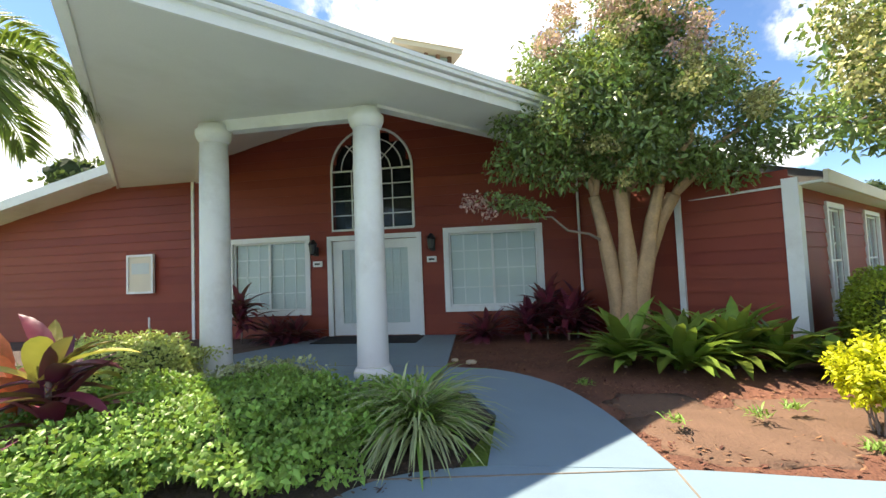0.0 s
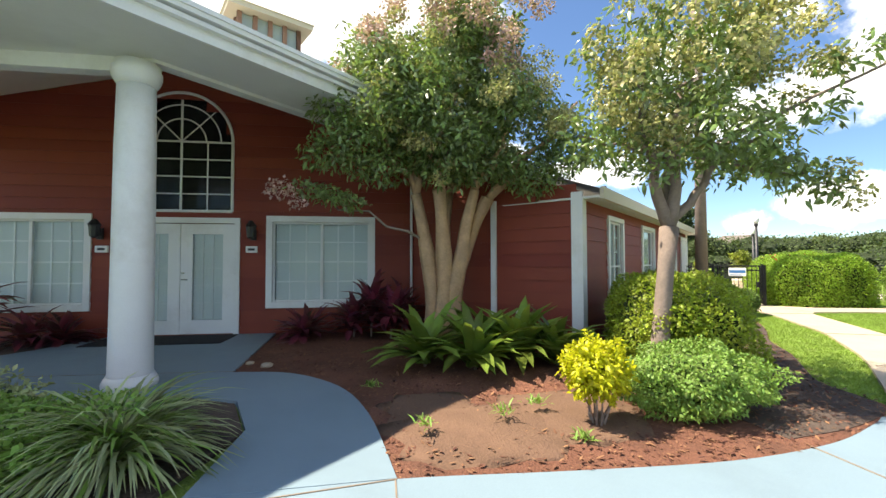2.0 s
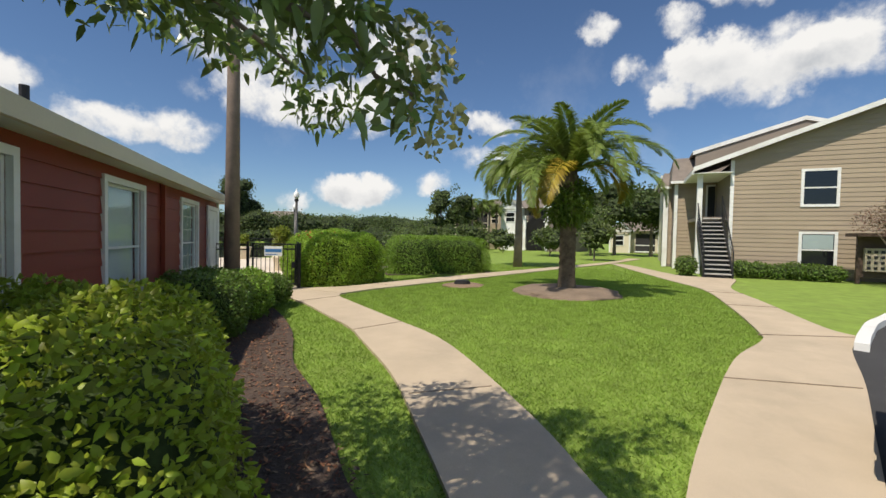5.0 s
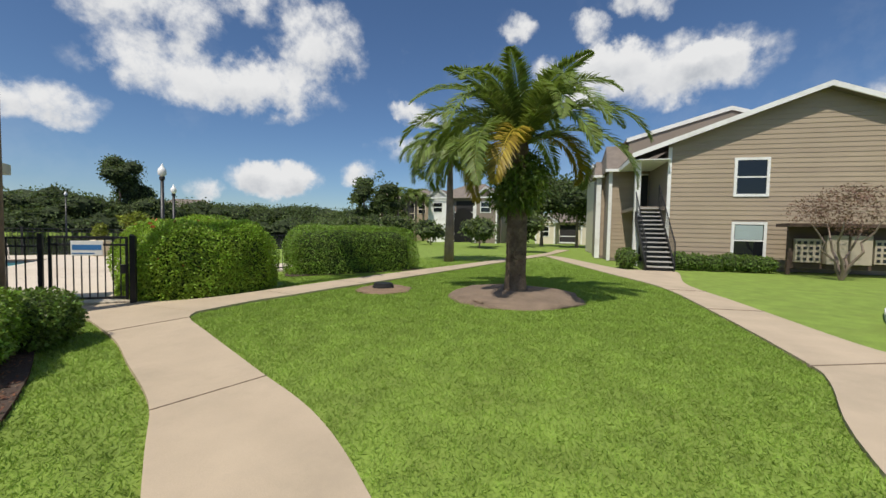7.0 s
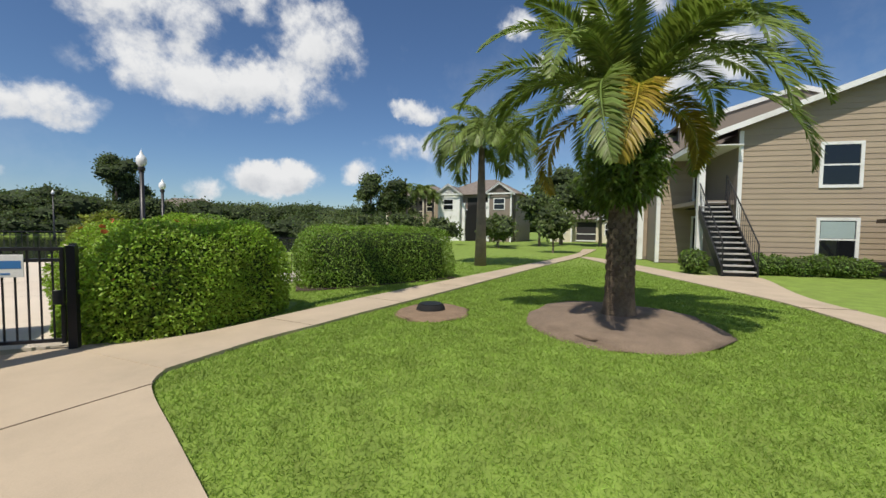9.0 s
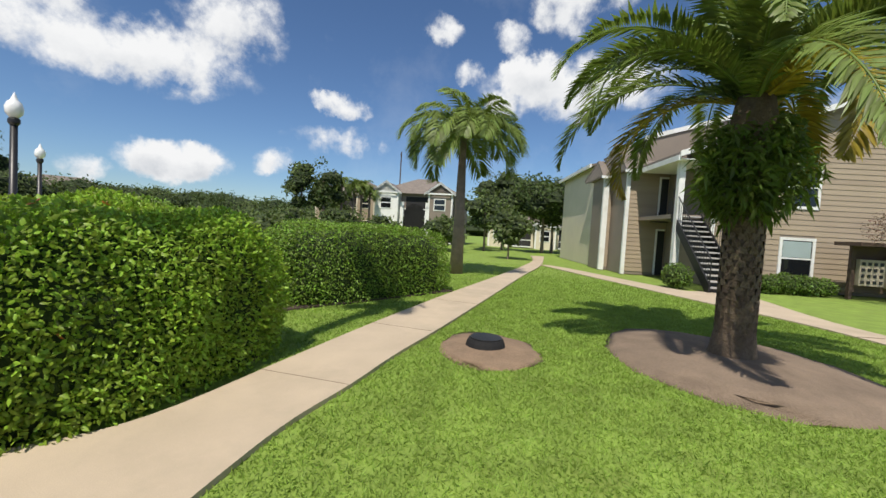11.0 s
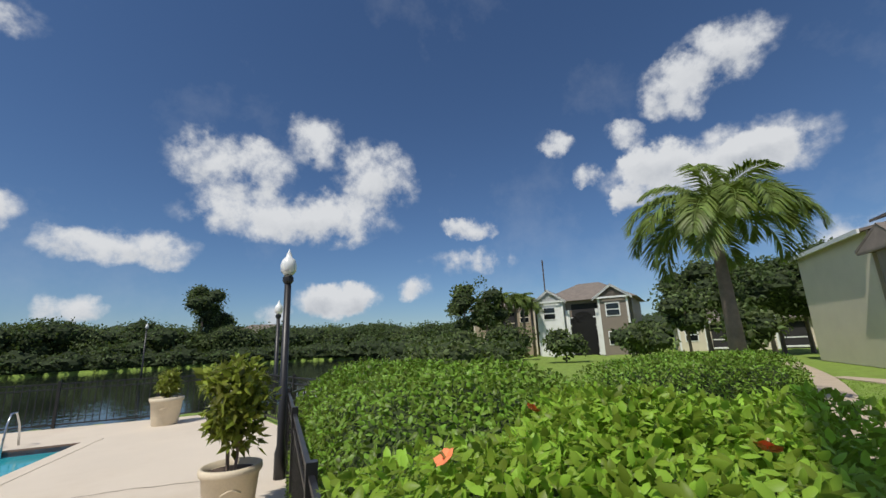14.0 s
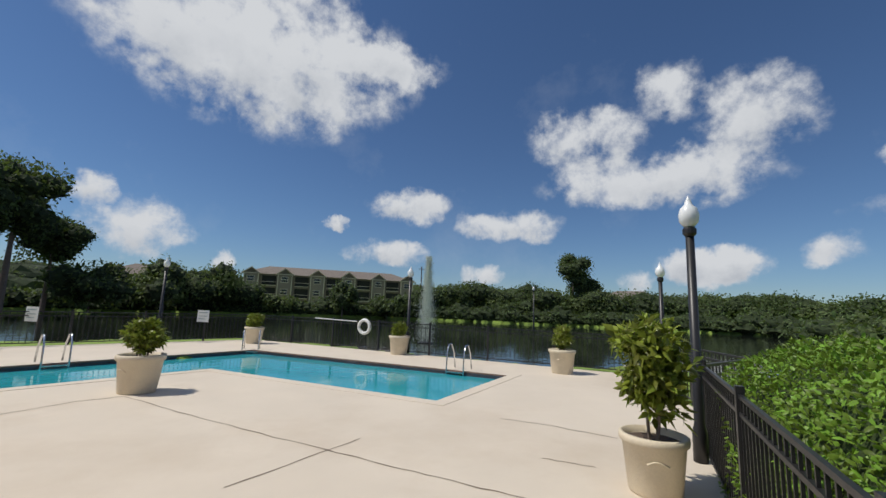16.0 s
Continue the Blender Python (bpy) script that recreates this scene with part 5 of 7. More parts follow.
def palm_crown(ob, hub, specs, mat_of, leaf_len, seed, pairs=58, wide=0.045, droop=0.22):
    """Fronds round a hub; specs are (count, length, lift in degrees, curl)."""
    rnd = random.Random(seed)
    for k, (count, length, lift, curl) in enumerate(specs):
        metas = []
        for var in range(2):
            v, f = frond_mesh(length * (1 - 0.07 * var), curl * (1 + 0.12 * var), radians(lift + 6 * var), seed * 7 + k * 3 + var, leaf_len, pairs=pairs, wide=wide, droop=droop)
            tmp = raw_mesh("frond", v, f, mat_of(k))
            metas.append(tmp.data)
            bpy.data.objects.remove(tmp)
        for q in range(count):
            fr = new("frond", metas[q % 2])
            fr.parent = ob
            az = 360 * (q + 0.37 * k) / count + rnd.uniform(-9, 9)
            fr.matrix_local = Matrix.Translation(hub) @ pose(0, 0, 0, rnd.uniform(-18, 18), rnd.uniform(-7, 7), az)


def date_palm():
    ob = thing("palm_tree", "date palm with arching fronds and ferns on its trunk", "palm tree", (17.95, 4.05, 0.08))
    bm = lathe(bmesh.new(), [(0.33, -0.05), (0.265, 0.1), (0.225, 0.4), (0.205, 1.0), (0.21, 1.7), (0.23, 2.3), (0.26, 3.0), (0.2, 3.35)], 18)
    for v in bm.verts:
        v.co.x += 0.02 * noise.noise(v.co * 5)
    part("trunk", bm, PALMBARK, ob, "rough brown palm trunk", smooth=True)
    bm = bmesh.new()
    for row in range(26):
        z = 0.12 + row * 0.085
        for q in range(11):
            a = 2 * math.pi * (q + 0.5 * (row % 2)) / 11
            m = pose(0, 0, z, 0, 0, math.degrees(a)) @ pose(0.212, 0, 0, 0, -18, 0)
            v = [bm.verts.new(m @ Vector(c)) for c in ((0, -0.06, -0.03), (0, 0.06, -0.03), (0.035, 0.035, 0.05), (0.035, -0.035, 0.05), (-0.03, 0, 0.07))]
            bm.faces.new((v[0], v[1], v[2], v[3])), bm.faces.new((v[3], v[2], v[4]))
    part("leaf_base_cover", bm, PALMBARK, ob, "old cut leaf bases")
    rng = np.random.default_rng(5)
    p, d = crown_points(rng, [((0, 0, 2.35), (0.62, 0.62, 0.55)), ((0.1, -0.1, 2.75), (0.55, 0.55, 0.4)), ((-0.1, 0.1, 2.1), (0.4, 0.4, 0.3))], 5200, 0.5, 0.3)
    leaves("fern", p, unit(d + np.array([0, 0, -0.35])), 0.17, FERNBALL, ob, rng, 0.25, 0.8, 0.4, "bushy ferns growing on the trunk")
    palm_crown(ob, (0, 0, 3.2), [(6, 2.6, 82, 1.4), (8, 3.1, 66, 1.9), (9, 3.3, 50, 2.1), (7, 3.2, 34, 2.1), (3, 2.6, 30, 2.5)], lambda k: PALMGOLD if k == 4 else PALMGREEN, 0.5, 4, 100, 0.048)


def queen_palm(at, height, label, scale=1.0, seed=9, fronds=15):
    ob = thing("palm_tree", label, "palm tree", at)
    part("trunk", trunk_tube([(0, 0, -0.05), (0.03, 0, height * 0.4), (0, 0.03, height)], [max(0.18, 0.2 * scale), max(0.14, 0.15 * scale), 0.12], 12, 0.015, seed), GREYBARK, ob, "ringed grey trunk", smooth=True)
    palm_crown(ob, (0, 0, height), [(5, 2.0 * scale, 70, 1.7), (fronds - 7, 2.3 * scale, 42, 2.2), (6, 2.1 * scale, 10, 1.9)], lambda k: PALMGREEN, 0.62 * scale, seed, 74, 0.044 * scale, 0.45)


date_palm()
queen_palm((27.4, 7.9, 0), 4.9, "feathery queen palm beyond the hedges", 1.28, 9, 22)
queen_palm((12.55, 11.0, 0.0), 13.0, "tall slim palm beside the office wing", 0.5, 10, 11)
queen_palm((-4.6, 3.1, 0), 4.0, "palm with hanging fronds beside the porch", 0.95, 12, 13)
crape_myrtle_one()
crape_myrtle_two()

# ---- hedges and shrubs ----
bush("hedge", "large rounded clipped hedge by the side wall", (6.8, 4.85, 0), (1.3, 0.78, 1.17), 60, 46000, 0.048, HEDGEGOLD, 3.6, shell=0.25, sit=0.3, seed=31, category="hedge", lumps=0.14, oval=True)
bush("hedge", "low clipped hedge along the side wall", (9.75, 7.95, 0), (0.95, 0.6, 0.93), 45, 12000, 0.055, HEDGEDARK, 3.0, seed=32, category="hedge")
bush("hedge", "low clipped hedge along the side wall", (10.95, 8.75, 0), (0.85, 0.55, 0.80), 45, 11000, 0.055, HEDGE, 3.0, seed=33, category="hedge")
bush("hedge", "small rounded clipped shrub by the walk", (11.95, 9.2, 0), (0.5, 0.48, 0.64), 45, 7000, 0.05, HEDGEDARK, 2.8, seed=34, category="hedge")
bush("hedge", "hibiscus hedge with orange flowers by the pool fence", (16.03, 10.73, 0), (1.52, 0.95, 1.57), -15, 112000, 0.052, HIBISCUS, 3.8, shell=0.3, sit=0.2, seed=35, category="hedge", lumps=0.09, oval=True)
bush("hedge", "long clipped dark green hedge beside the walk", (21.45, 9.8, 0), (2.3, 0.78, 1.53), -37, 56000, 0.052, HEDGE, 6.0, shell=0.22, sit=0.25, seed=36, category="hedge", lumps=0.05, oval=True)
bush("hedge", "thick clipped hedge outside the pool fence", (18.15, 12.8, 0), (2.65, 1.12, 1.62), 45, 96000, 0.052, HEDGE, 4.0, shell=0.3, sit=0.25, seed=44, category="hedge", lumps=0.1, oval=True)
bush("shrub", "pale green spreading shrub in the bed", (5.76, 3.24, 0), (0.68, 0.5, 0.58), 8, 20000, 0.036, FERN, 2.2, seed=37, lumps=0.35, shell=0.35, fill=0.66)
lime = bush("shrub", "lime yellow shrub in the bed", (4.72, 3.02, 0), (0.26, 0.25, 0.46), 0, 3600, 0.05, LIME, 2.0, seed=38, lift=0.24, lumps=0.4, shell=0.5, fill=0.45, oval=True)
for q in range(8):
    a = 0.785 * q
    part("stem", branch((0.04 * math.cos(a), 0.04 * math.sin(a), -0.01), (0.17 * math.cos(a), 0.17 * math.sin(a), 0.5), 0.009, 0.004, 500 + q, 0.03), GREYBARK, lime)
bush("shrub", "fern leaved green shrub before the porch", (-0.42, 2.42, 0), (1.5, 0.86, 0.48), 8, 40000, 0.052, FERN, 2.2, seed=39, lumps=0.55, shell=0.45, fill=0.66)
bush("shrub", "yellow green variegated shrub by the column", (-2.6, 3.9, 0), (1.0, 0.75, 0.7), 0, 9000, 0.06, LIMEFERN, 2.1, seed=40, lumps=0.4, shell=0.4, fill=0.6)
bush("shrub", "small variegated shrub before the column", (-0.6, 3.75, 0), (0.75, 0.3, 0.42), 0, 2200, 0.07, STRIPE, 2.1, seed=41, lumps=0.35, shell=0.5, fill=0.6)


def rosette(name, label, at, n, length, width, mat, seed, lift=(0.3, 1.3), bend=0.6, category="plant", stem=0.0, segs=4, mat2=None):
    """Strap leaves that arch out of one crown; each is a curved, folded blade."""
    rng = np.random.default_rng(seed)
    ob = thing(name, label, category, at)
    for share, m in ((n, mat), (n // 3 if mat2 else 0, mat2)):
        vs, fs, off = [], [], 0
        for _ in range(share):
            az, up = rng.uniform(0, 6.283), rng.uniform(*lift)
            L, W = length * rng.uniform(0.65, 1.15), width * rng.uniform(0.8, 1.2)
            p = np.array([rng.normal(0, 0.04), rng.normal(0, 0.04), stem * rng.uniform(0.3, 1.0)])
            out = np.array([math.cos(az), math.sin(az), 0])
            side = np.array([-math.sin(az), math.cos(az), 0])
            ring = []
            for k in range(segs + 1):
                t = k / segs
                wd = W * 0.5 * (math.sin(math.pi * min(1, t * 0.9 + 0.12)) ** 0.8) * (0.05 if k == segs else 1)
                up_k = up - bend * 2.0 * t
                nrm = -out * math.sin(up_k) + np.array([0, 0, math.cos(up_k)])
                ring.append((p + side * wd + nrm * wd * 0.35, p.copy(), p - side * wd + nrm * wd * 0.35))
                p = p + (out * math.cos(up_k) + np.array([0, 0, math.sin(up_k)])) * L / segs
            v = np.array(ring).reshape(-1, 3)
            f = [(k * 3 + e, k * 3 + e + 1, k * 3 + e + 4, k * 3 + e + 3) for k in range(segs) for e in (0, 1)]
            vs.append(v), fs.append(np.array(f) + off)
            off += len(v)
        if vs:
            v = np.concatenate(vs)
            v[:, 2] = np.maximum(v[:, 2], 0.01)
            raw_mesh("foliage", v, np.concatenate(fs), m, ob)
    if stem:
        part("stem", tube(bmesh.new(), [(0, 0, -0.01), (0.01, 0, stem * 0.6), (0, 0, stem)], 0.02, 7), GREYBARK, ob)
    return ob


rosette("plant", "striped liriope clump with arching strap leaves", (1.28, 2.78, 0), 460, 0.82, 0.026, STRIPE, 51, (0.6, 1.5), 0.9, segs=5, mat2=FERN)
for q, (x, y, L, nn) in enumerate(((3.5, 5.1, 0.85, 48), (4.1, 4.85, 0.9, 54), (4.75, 5.05, 0.9, 50), (5.2, 4.9, 0.8, 44), (4.4, 5.5, 0.95, 40), (5.55, 4.55, 0.65, 30))):
    rosette("plant", "broad leaved green ginger clump under the tree", (x, y, 0), nn, L, 0.15, GINGER, 60 + q, (0.35, 1.4), 0.5, stem=0.12)
for q, (x, y, h, nn) in enumerate(((2.75, 7.25, 0.75, 34), (3.1, 7.1, 0.45, 46), (2.45, 7.3, 0.35, 34), (3.3, 7.35, 0.5, 30), (1.62, 7.25, 0.12, 22), (-3.35, 7.2, 0.8, 36), (-2.6, 7.2, 0.15, 24), (-2.25, 7.4, 0.1, 20))):
    rosette("plant", "dark purple cordyline against the wall", (x, y, 0), nn + 36, 0.62, 0.115, CORDY, 70 + q, (0.0, 1.45), 0.45, stem=h)
rosette("plant", "tall bronze and yellow cordyline beside the sidewalk", (-1.25, 2.05, 0), 34, 0.62, 0.15, CORDY, 81, (-0.1, 1.45), 0.5, stem=0.72, segs=6, mat2=CORDYGOLD)
rosette("plant", "orange tinted bromeliad leaf cluster", (-1.7, 2.2, 0), 14, 0.5, 0.12, ORANGE, 82, (0.6, 1.5), 0.5, stem=0.65)
rosette("plant", "pale strap leaved clump beside the column", (-2.5, 4.6, 0), 160, 0.6, 0.03, STRIPE, 83, (0.6, 1.5), 0.8)
rosette("plant", "pale strap leaved clump at the wall", (-3.6, 5.0, 0), 120, 0.6, 0.03, STRIPE, 84, (0.6, 1.5), 0.8)
for q, (x, y) in enumerate(((3.3, 3.0), (3.95, 3.15), (4.3, 3.3), (2.85, 4.3), (4.45, 2.75))):
    rosette("weeds", "small pale green weeds on bare soil", (x, y, 0.1 if q < 3 else 0.02), 30, 0.10, 0.016, FERN, 90 + q, (0.2, 1.4), 0.4)


def flowers(points, seed):
    """Open five-petalled flowers that face up and outwards, with a pale stamen."""
    for q, (x, y, z, s) in enumerate(points):
        ob = thing("flower", "open orange hibiscus flower on the hedge", "flower", (x, y, z), 40 * q, "hibiscus flowers")
        rnd = random.Random(seed + q)
        tip = Matrix.Rotation(rnd.uniform(0.5, 1.2), 3, Vector((rnd.uniform(-1, 1), rnd.uniform(-1, 1), 0)).normalized())
        for k in range(5):
            a = 2 * math.pi * k / 5 + rnd.uniform(-0.1, 0.1)
            way = tip @ Vector((math.cos(a), math.sin(a), 0.55)).normalized()
            side = way.cross(tip @ Vector((0, 0, 1))).normalized()
            v, f = ovals(np.zeros((1, 3)), np.array([way]), np.array([side]), np.array([s * rnd.uniform(0.9, 1.1)]), np.array([s * 1.15]), 0.12)
            raw_mesh("petal", v, f, ORANGE, ob)
        part("stamen", tube(bmesh.new(), [(0, 0, 0), tip @ Vector((0, 0, s * 0.8))], 0.004, 5), PALE, ob, "pale stamen")


flowers([(14.75, 10.72, 1.46, 0.047), (14.62, 10.5, 1.4, 0.048), (15.0, 10.85, 1.54, 0.043), (15.1, 10.5, 1.52, 0.047), (15.62, 10.5, 1.55, 0.043), (14.7, 11.0, 1.44, 0.043), (15.22, 10.1, 0.62, 0.039), (14.98, 10.2, 0.66, 0.039), (15.85, 10.02, 0.95, 0.035), (14.72, 10.5, 0.78, 0.039), (16.3, 10.9, 1.57, 0.039), (15.3, 11.3, 1.56, 0.039), (16.0, 11.2, 1.58, 0.039)], 400)


# ---- apartment building with outside stairs ----
apt = thing("apartment_building", "two storey tan sided apartment house with outside stairs", "building")
AX = 28.7
for a, b in (((AX, -14.5, 0), (AX + 0.2, -1.72, 4.4)), ((AX + 0.2, -14.5, 0), (43, -14.3, 4.9)), ((28.9, -1.92, 0), (32.2, -1.72, 5.2)), ((32.2, -1.92, 0), (32.4, 0.2, 4.85)), ((32.4, 0.0, 0), (34.2, 0.2, 4.85)), ((34.2, -1.6, 0), (34.4, 0.62, 4.8)), ((34.4, 0.42, 0), (36.0, 0.62, 4.8)), ((36.0, -1.6, 0), (36.2, 0.42, 4.8)), ((36.2, -1.8, 0), (37.2, -1.6, 5.0))):
    part("wall", boxes((a, b)), TAUPE, apt, "tan sided wall")
for x, y, w, name in ((32.2, 0.2, 1.92, "stair side"), (34.2, 0.62, 0.42, "end bay")):
    front = new("facade")
    front.parent = apt
    front.matrix_local = pose(x, y, 0, 0, 0, -90)
    clad(front, w, lambda u: 4.72, TAN, (), 0.2, 0.15)
facade = new("facade")
facade.parent = apt
facade.matrix_local = pose(AX, -1.72, 0, 0, 0, -90)
ap_top = lambda u: 5.45 + 0.37 * u if u < 5.63 else 7.53 - 0.37 * (u - 5.63)
bm = bmesh.new()
pts = [(0, 4.4), (12.78, 4.4), (12.78, ap_top(12.78)), (5.63, 7.53), (0, 5.45)]
lo, hi = [bm.verts.new((u, 0, z)) for u, z in pts], [bm.verts.new((u, 0.2, z)) for u, z in pts]
bm.faces.new(lo), bm.faces.new(hi[::-1])
for q in range(5):
    bm.faces.new((lo[q], hi[q], hi[(q + 1) % 5], lo[(q + 1) % 5]))
bmesh.ops.recalc_face_normals(bm, faces=bm.faces)
part("gable", bm, TAN, facade)
apt_wins = [(2.66, 3.75, 3.25, 4.68), (2.66, 3.75, 0.58, 1.95)]
clad(facade, 12.78, ap_top, TAN, [(a - 0.1, b + 0.1, c - 0.1, d + 0.1) for a, b, c, d in apt_wins], 0.2, 0.15)


def apt_window(parent, u0, u1, z0, z1, blind):
    w, h, t = u1 - u0, z1 - z0, 0.11
    ob = part("window", boxes(((u0 - t, -0.06, z0 - t), (u0, 0.0, z1 + t)), ((u1, -0.06, z0 - t), (u1 + t, 0.0, z1 + t)), ((u0, -0.06, z1), (u1, 0.0, z1 + t)), ((u0, -0.06, z0 - t), (u1, 0.0, z0)), ((u0, -0.045, z0 + h * 0.5 - 0.03), (u1, 0.0, z0 + h * 0.5 + 0.03))), WHITE, parent, "white framed sash window")
    part("pane", boxes(((u0, -0.03, z0), (u1, -0.025, z1))), CARGLASS, ob, "dark glass")
    if blind:
        part("blind", boxes(((u0 + 0.03, -0.038, z0 + h * blind), (u1 - 0.03, -0.032, z1 - 0.03))), BLINDGREY, ob, "half lowered blind")


apt_window(facade, *apt_wins[0], 0.0)
apt_window(facade, *apt_wins[1], 0.53)
part("trim_board", boxes(((-0.02, -0.05, 0), (0.12, 0.0, 5.3))), WHITE, facade, "white corner board")
# roof planes and white rake boards
bm, bm2 = bmesh.new(), bmesh.new()


def roof_plane(bm, corners, t=0.12):
    lo = [bm.verts.new(c) for c in corners]
    hi = [bm.verts.new((c[0], c[1], c[2] + t)) for c in corners]
    bm.faces.new(lo[::-1]), bm.faces.new(hi)
    for q in range(4):
        bm.faces.new((lo[q], lo[(q + 1) % 4], hi[(q + 1) % 4], hi[q]))


SL = 0.37
RY = -1.45 - 5.9
roof_plane(bm, [(AX - 0.45, -0.2, 7.53 - SL * (-0.2 - RY)), (31.75, -0.2, 7.53 - SL * (-0.2 - RY)), (31.75, RY, 7.53), (AX - 0.45, RY, 7.53)])
roof_plane(bm, [(31.75, -2.6, 7.53 - SL * (-2.6 - RY)), (43, -2.6, 7.53 - SL * (-2.6 - RY)), (43, RY, 7.53), (31.75, RY, 7.53)])
roof_plane(bm, [(AX - 0.45, RY, 7.53), (43, RY, 7.53), (43, -15, 7.53 - SL * (RY + 15)), (AX - 0.45, -15, 7.53 - SL * (RY + 15))])
roof_plane(bm, [(32.6, -0.6, 6.45), (32.6, -5.5, 7.92), (38.5, -5.5, 7.92), (38.5, -0.6, 6.45)][::-1])
roof_plane(bm, [(32.6, -5.5, 7.92), (32.6, -9.5, 6.72), (38.5, -9.5, 6.72), (38.5, -5.5, 7.92)][::-1])
for x0, x1, x2, y0, y1, z0, z1 in ((31.82, 34.3, 36.6, 0.45, -3.0, 4.8, 6.42), (33.85, 35.6, 37.0, 0.85, 0.1, 4.75, 5.75)):
    roof_plane(bm, [(x0, y1, z0), (x1, y1, z1), (x1, y0 - 0.25, z1), (x0, y0, z0)])
    roof_plane(bm, [(x1, y1, z1), (x2, y1, z0 + 0.1), (x2, y0, z0 + 0.1), (x1, y0 - 0.25, z1)])
    prism(bm, [(x0 + 0.05, y0 - 0.02), (x2 - 0.05, y0 - 0.02), (x1, y0 - 0.27)], z0, [z0 + 0.1, z0 + 0.1, z1 + 0.06])
part("roof", bm, SHINGLE, apt, "brown grey shingle roof")
for a, b in (((AX - 0.5, -0.15, 7.53 - SL * (-0.15 - RY)), (AX - 0.5, RY, 7.53)), ((AX - 0.5, RY, 7.53), (AX - 0.5, -15, 7.53 - SL * (RY + 15))), ((32.54, -0.6, 6.45), (32.54, -5.5, 7.92)), ((32.54, -5.5, 7.92), (32.54, -9.5, 6.72))):
    v = [bm2.verts.new((a[0] + o, p[1], p[2] + z)) for p in (a, b) for o, z in ((0, -0.06), (0.06, -0.06), (0.06, 0.15), (0, 0.15))]
    for f in ((0, 1, 2, 3), (7, 6, 5, 4), (0, 4, 5, 1), (1, 5, 6, 2), (2, 6, 7, 3), (3, 7, 4, 0)):
        bm2.faces.new([v[q] for q in f])
box(bm2, (AX - 0.4, -0.22, 4.68), (31.7, -0.12, 4.88))
box(bm2, (31.72, -2.0, 4.72), (31.82, 0.5, 4.86))
box(bm2, (33.76, 0.3, 4.68), (33.85, 0.9, 4.82))
part("rake_board", bm2, WHITE, apt, "white rake boards and gutter")
bm = bmesh.new()
profile = ((-0.75, 6.42), (-5.5, 7.86), (-9.4, 6.7), (-9.4, 4.0), (-0.75, 4.0))
lo, hi = [bm.verts.new((32.62, y, z)) for y, z in profile], [bm.verts.new((32.98, y, z)) for y, z in profile]
bm.faces.new(lo), bm.faces.new(hi[::-1])
for q in range(5):
    bm.faces.new((lo[q], hi[q], hi[(q + 1) % 5], lo[(q + 1) % 5]))
bmesh.ops.recalc_face_normals(bm, faces=bm.faces)
part("gable", bm, TAUPE, apt, "grey sided rear gable")
part("post", boxes(((AX - 0.02, -0.62, 0), (AX + 0.2, -0.40, 4.78))), WHITE, apt, "white stair post")
part("post", boxes(((32.08, 0.1, 0), (32.22, 0.26, 4.75))), WHITE, apt, "white corner board")
part("post", boxes(((34.0, 0.42, 0), (34.2, 0.68, 4.72))), WHITE, apt, "white corner board")
part("landing", boxes(((28.95, -1.72, 2.55), (32.17, -0.42, 2.72))), TAUPE, apt, "upper landing")
for z0, z1 in ((0.05, 2.12), (2.76, 4.55)):
    # flat near-black panel paints the shade inside the doorway
    part("doorway", boxes(((32.15, -1.66, z0), (32.17, -1.32, z1))), ROOMSHADE, apt, "doorway painted dark as shade")
    part("door_casing", boxes(((32.13, -1.32, z0), (32.17, -1.24, z1 + 0.08)), ((32.13, -1.66, z1), (32.17, -1.32, z1 + 0.08))), WHITE, apt, "white door casing")
bal = part("balcony", boxes(((31.65, -1.55, 2.5), (32.15, -0.95, 2.62))), BLACK, apt, "small dark balcony")
for q in range(6):
    part("baluster", boxes(((31.66, -1.54 + 0.11 * q, 2.62), (31.68, -1.52 + 0.11 * q, 2.95))), BLACK, bal)
part("soffit", boxes(((AX - 0.4, -1.72, 4.72), (31.7, -0.25, 4.76))), SOFFIT, apt, "pale porch soffit")
for a, b in (((37.0, -4.0, 0), (37.2, 0.3, 5.85)), ((37.2, 0.1, 0), (44.4, 0.3, 5.85)), ((44.2, -12, 0), (44.4, 0.1, 5.85))):
    part("wall", boxes((a, b)), CREAM, apt, "cream end wall")
# thin dark panels stand in for the shade of the recess
part("recess_window", boxes(((36.18, -1.59, 0.9), (37.0, -1.55, 2.0)), ((36.18, -1.59, 3.3), (37.0, -1.55, 4.5))), ROOMSHADE, apt, "opening painted dark as recess shade")
bm = bmesh.new()
roof_plane(bm, [(36.8, 0.6, 5.8), (44.8, 0.6, 5.8), (44.8, -6, 7.2), (36.8, -6, 7.2)])
part("roof", bm, SHINGLE, apt, "brown grey shingle roof")
part("rake_board", boxes(((36.8, 0.6, 5.72), (44.8, 0.7, 5.92))), WHITE, apt, "white gutter")

STAIRTREAD = surf("worn grey stair treads", (0.40, 0.39, 0.37), 0.8, 0.15, 3.0, 0.1, 60)
stairs = thing("stairs", "dark metal outside stairs with pale treads", "stairs", (26.25, -1.5, 0))
N = 14
for q in range(N):
    x, z = 0.2 * q, 0.19 * (q + 1)
    part("tread", bevelled(boxes(((x, 0.06, z - 0.05), (x + 0.23, 1.02, z))), 0.006), STAIRTREAD, stairs, "worn grey tread")
    part("riser", boxes(((x + 0.19, 0.06, z - 0.19), (x + 0.2, 1.02, z - 0.055))), BLACK, stairs, "dark riser")
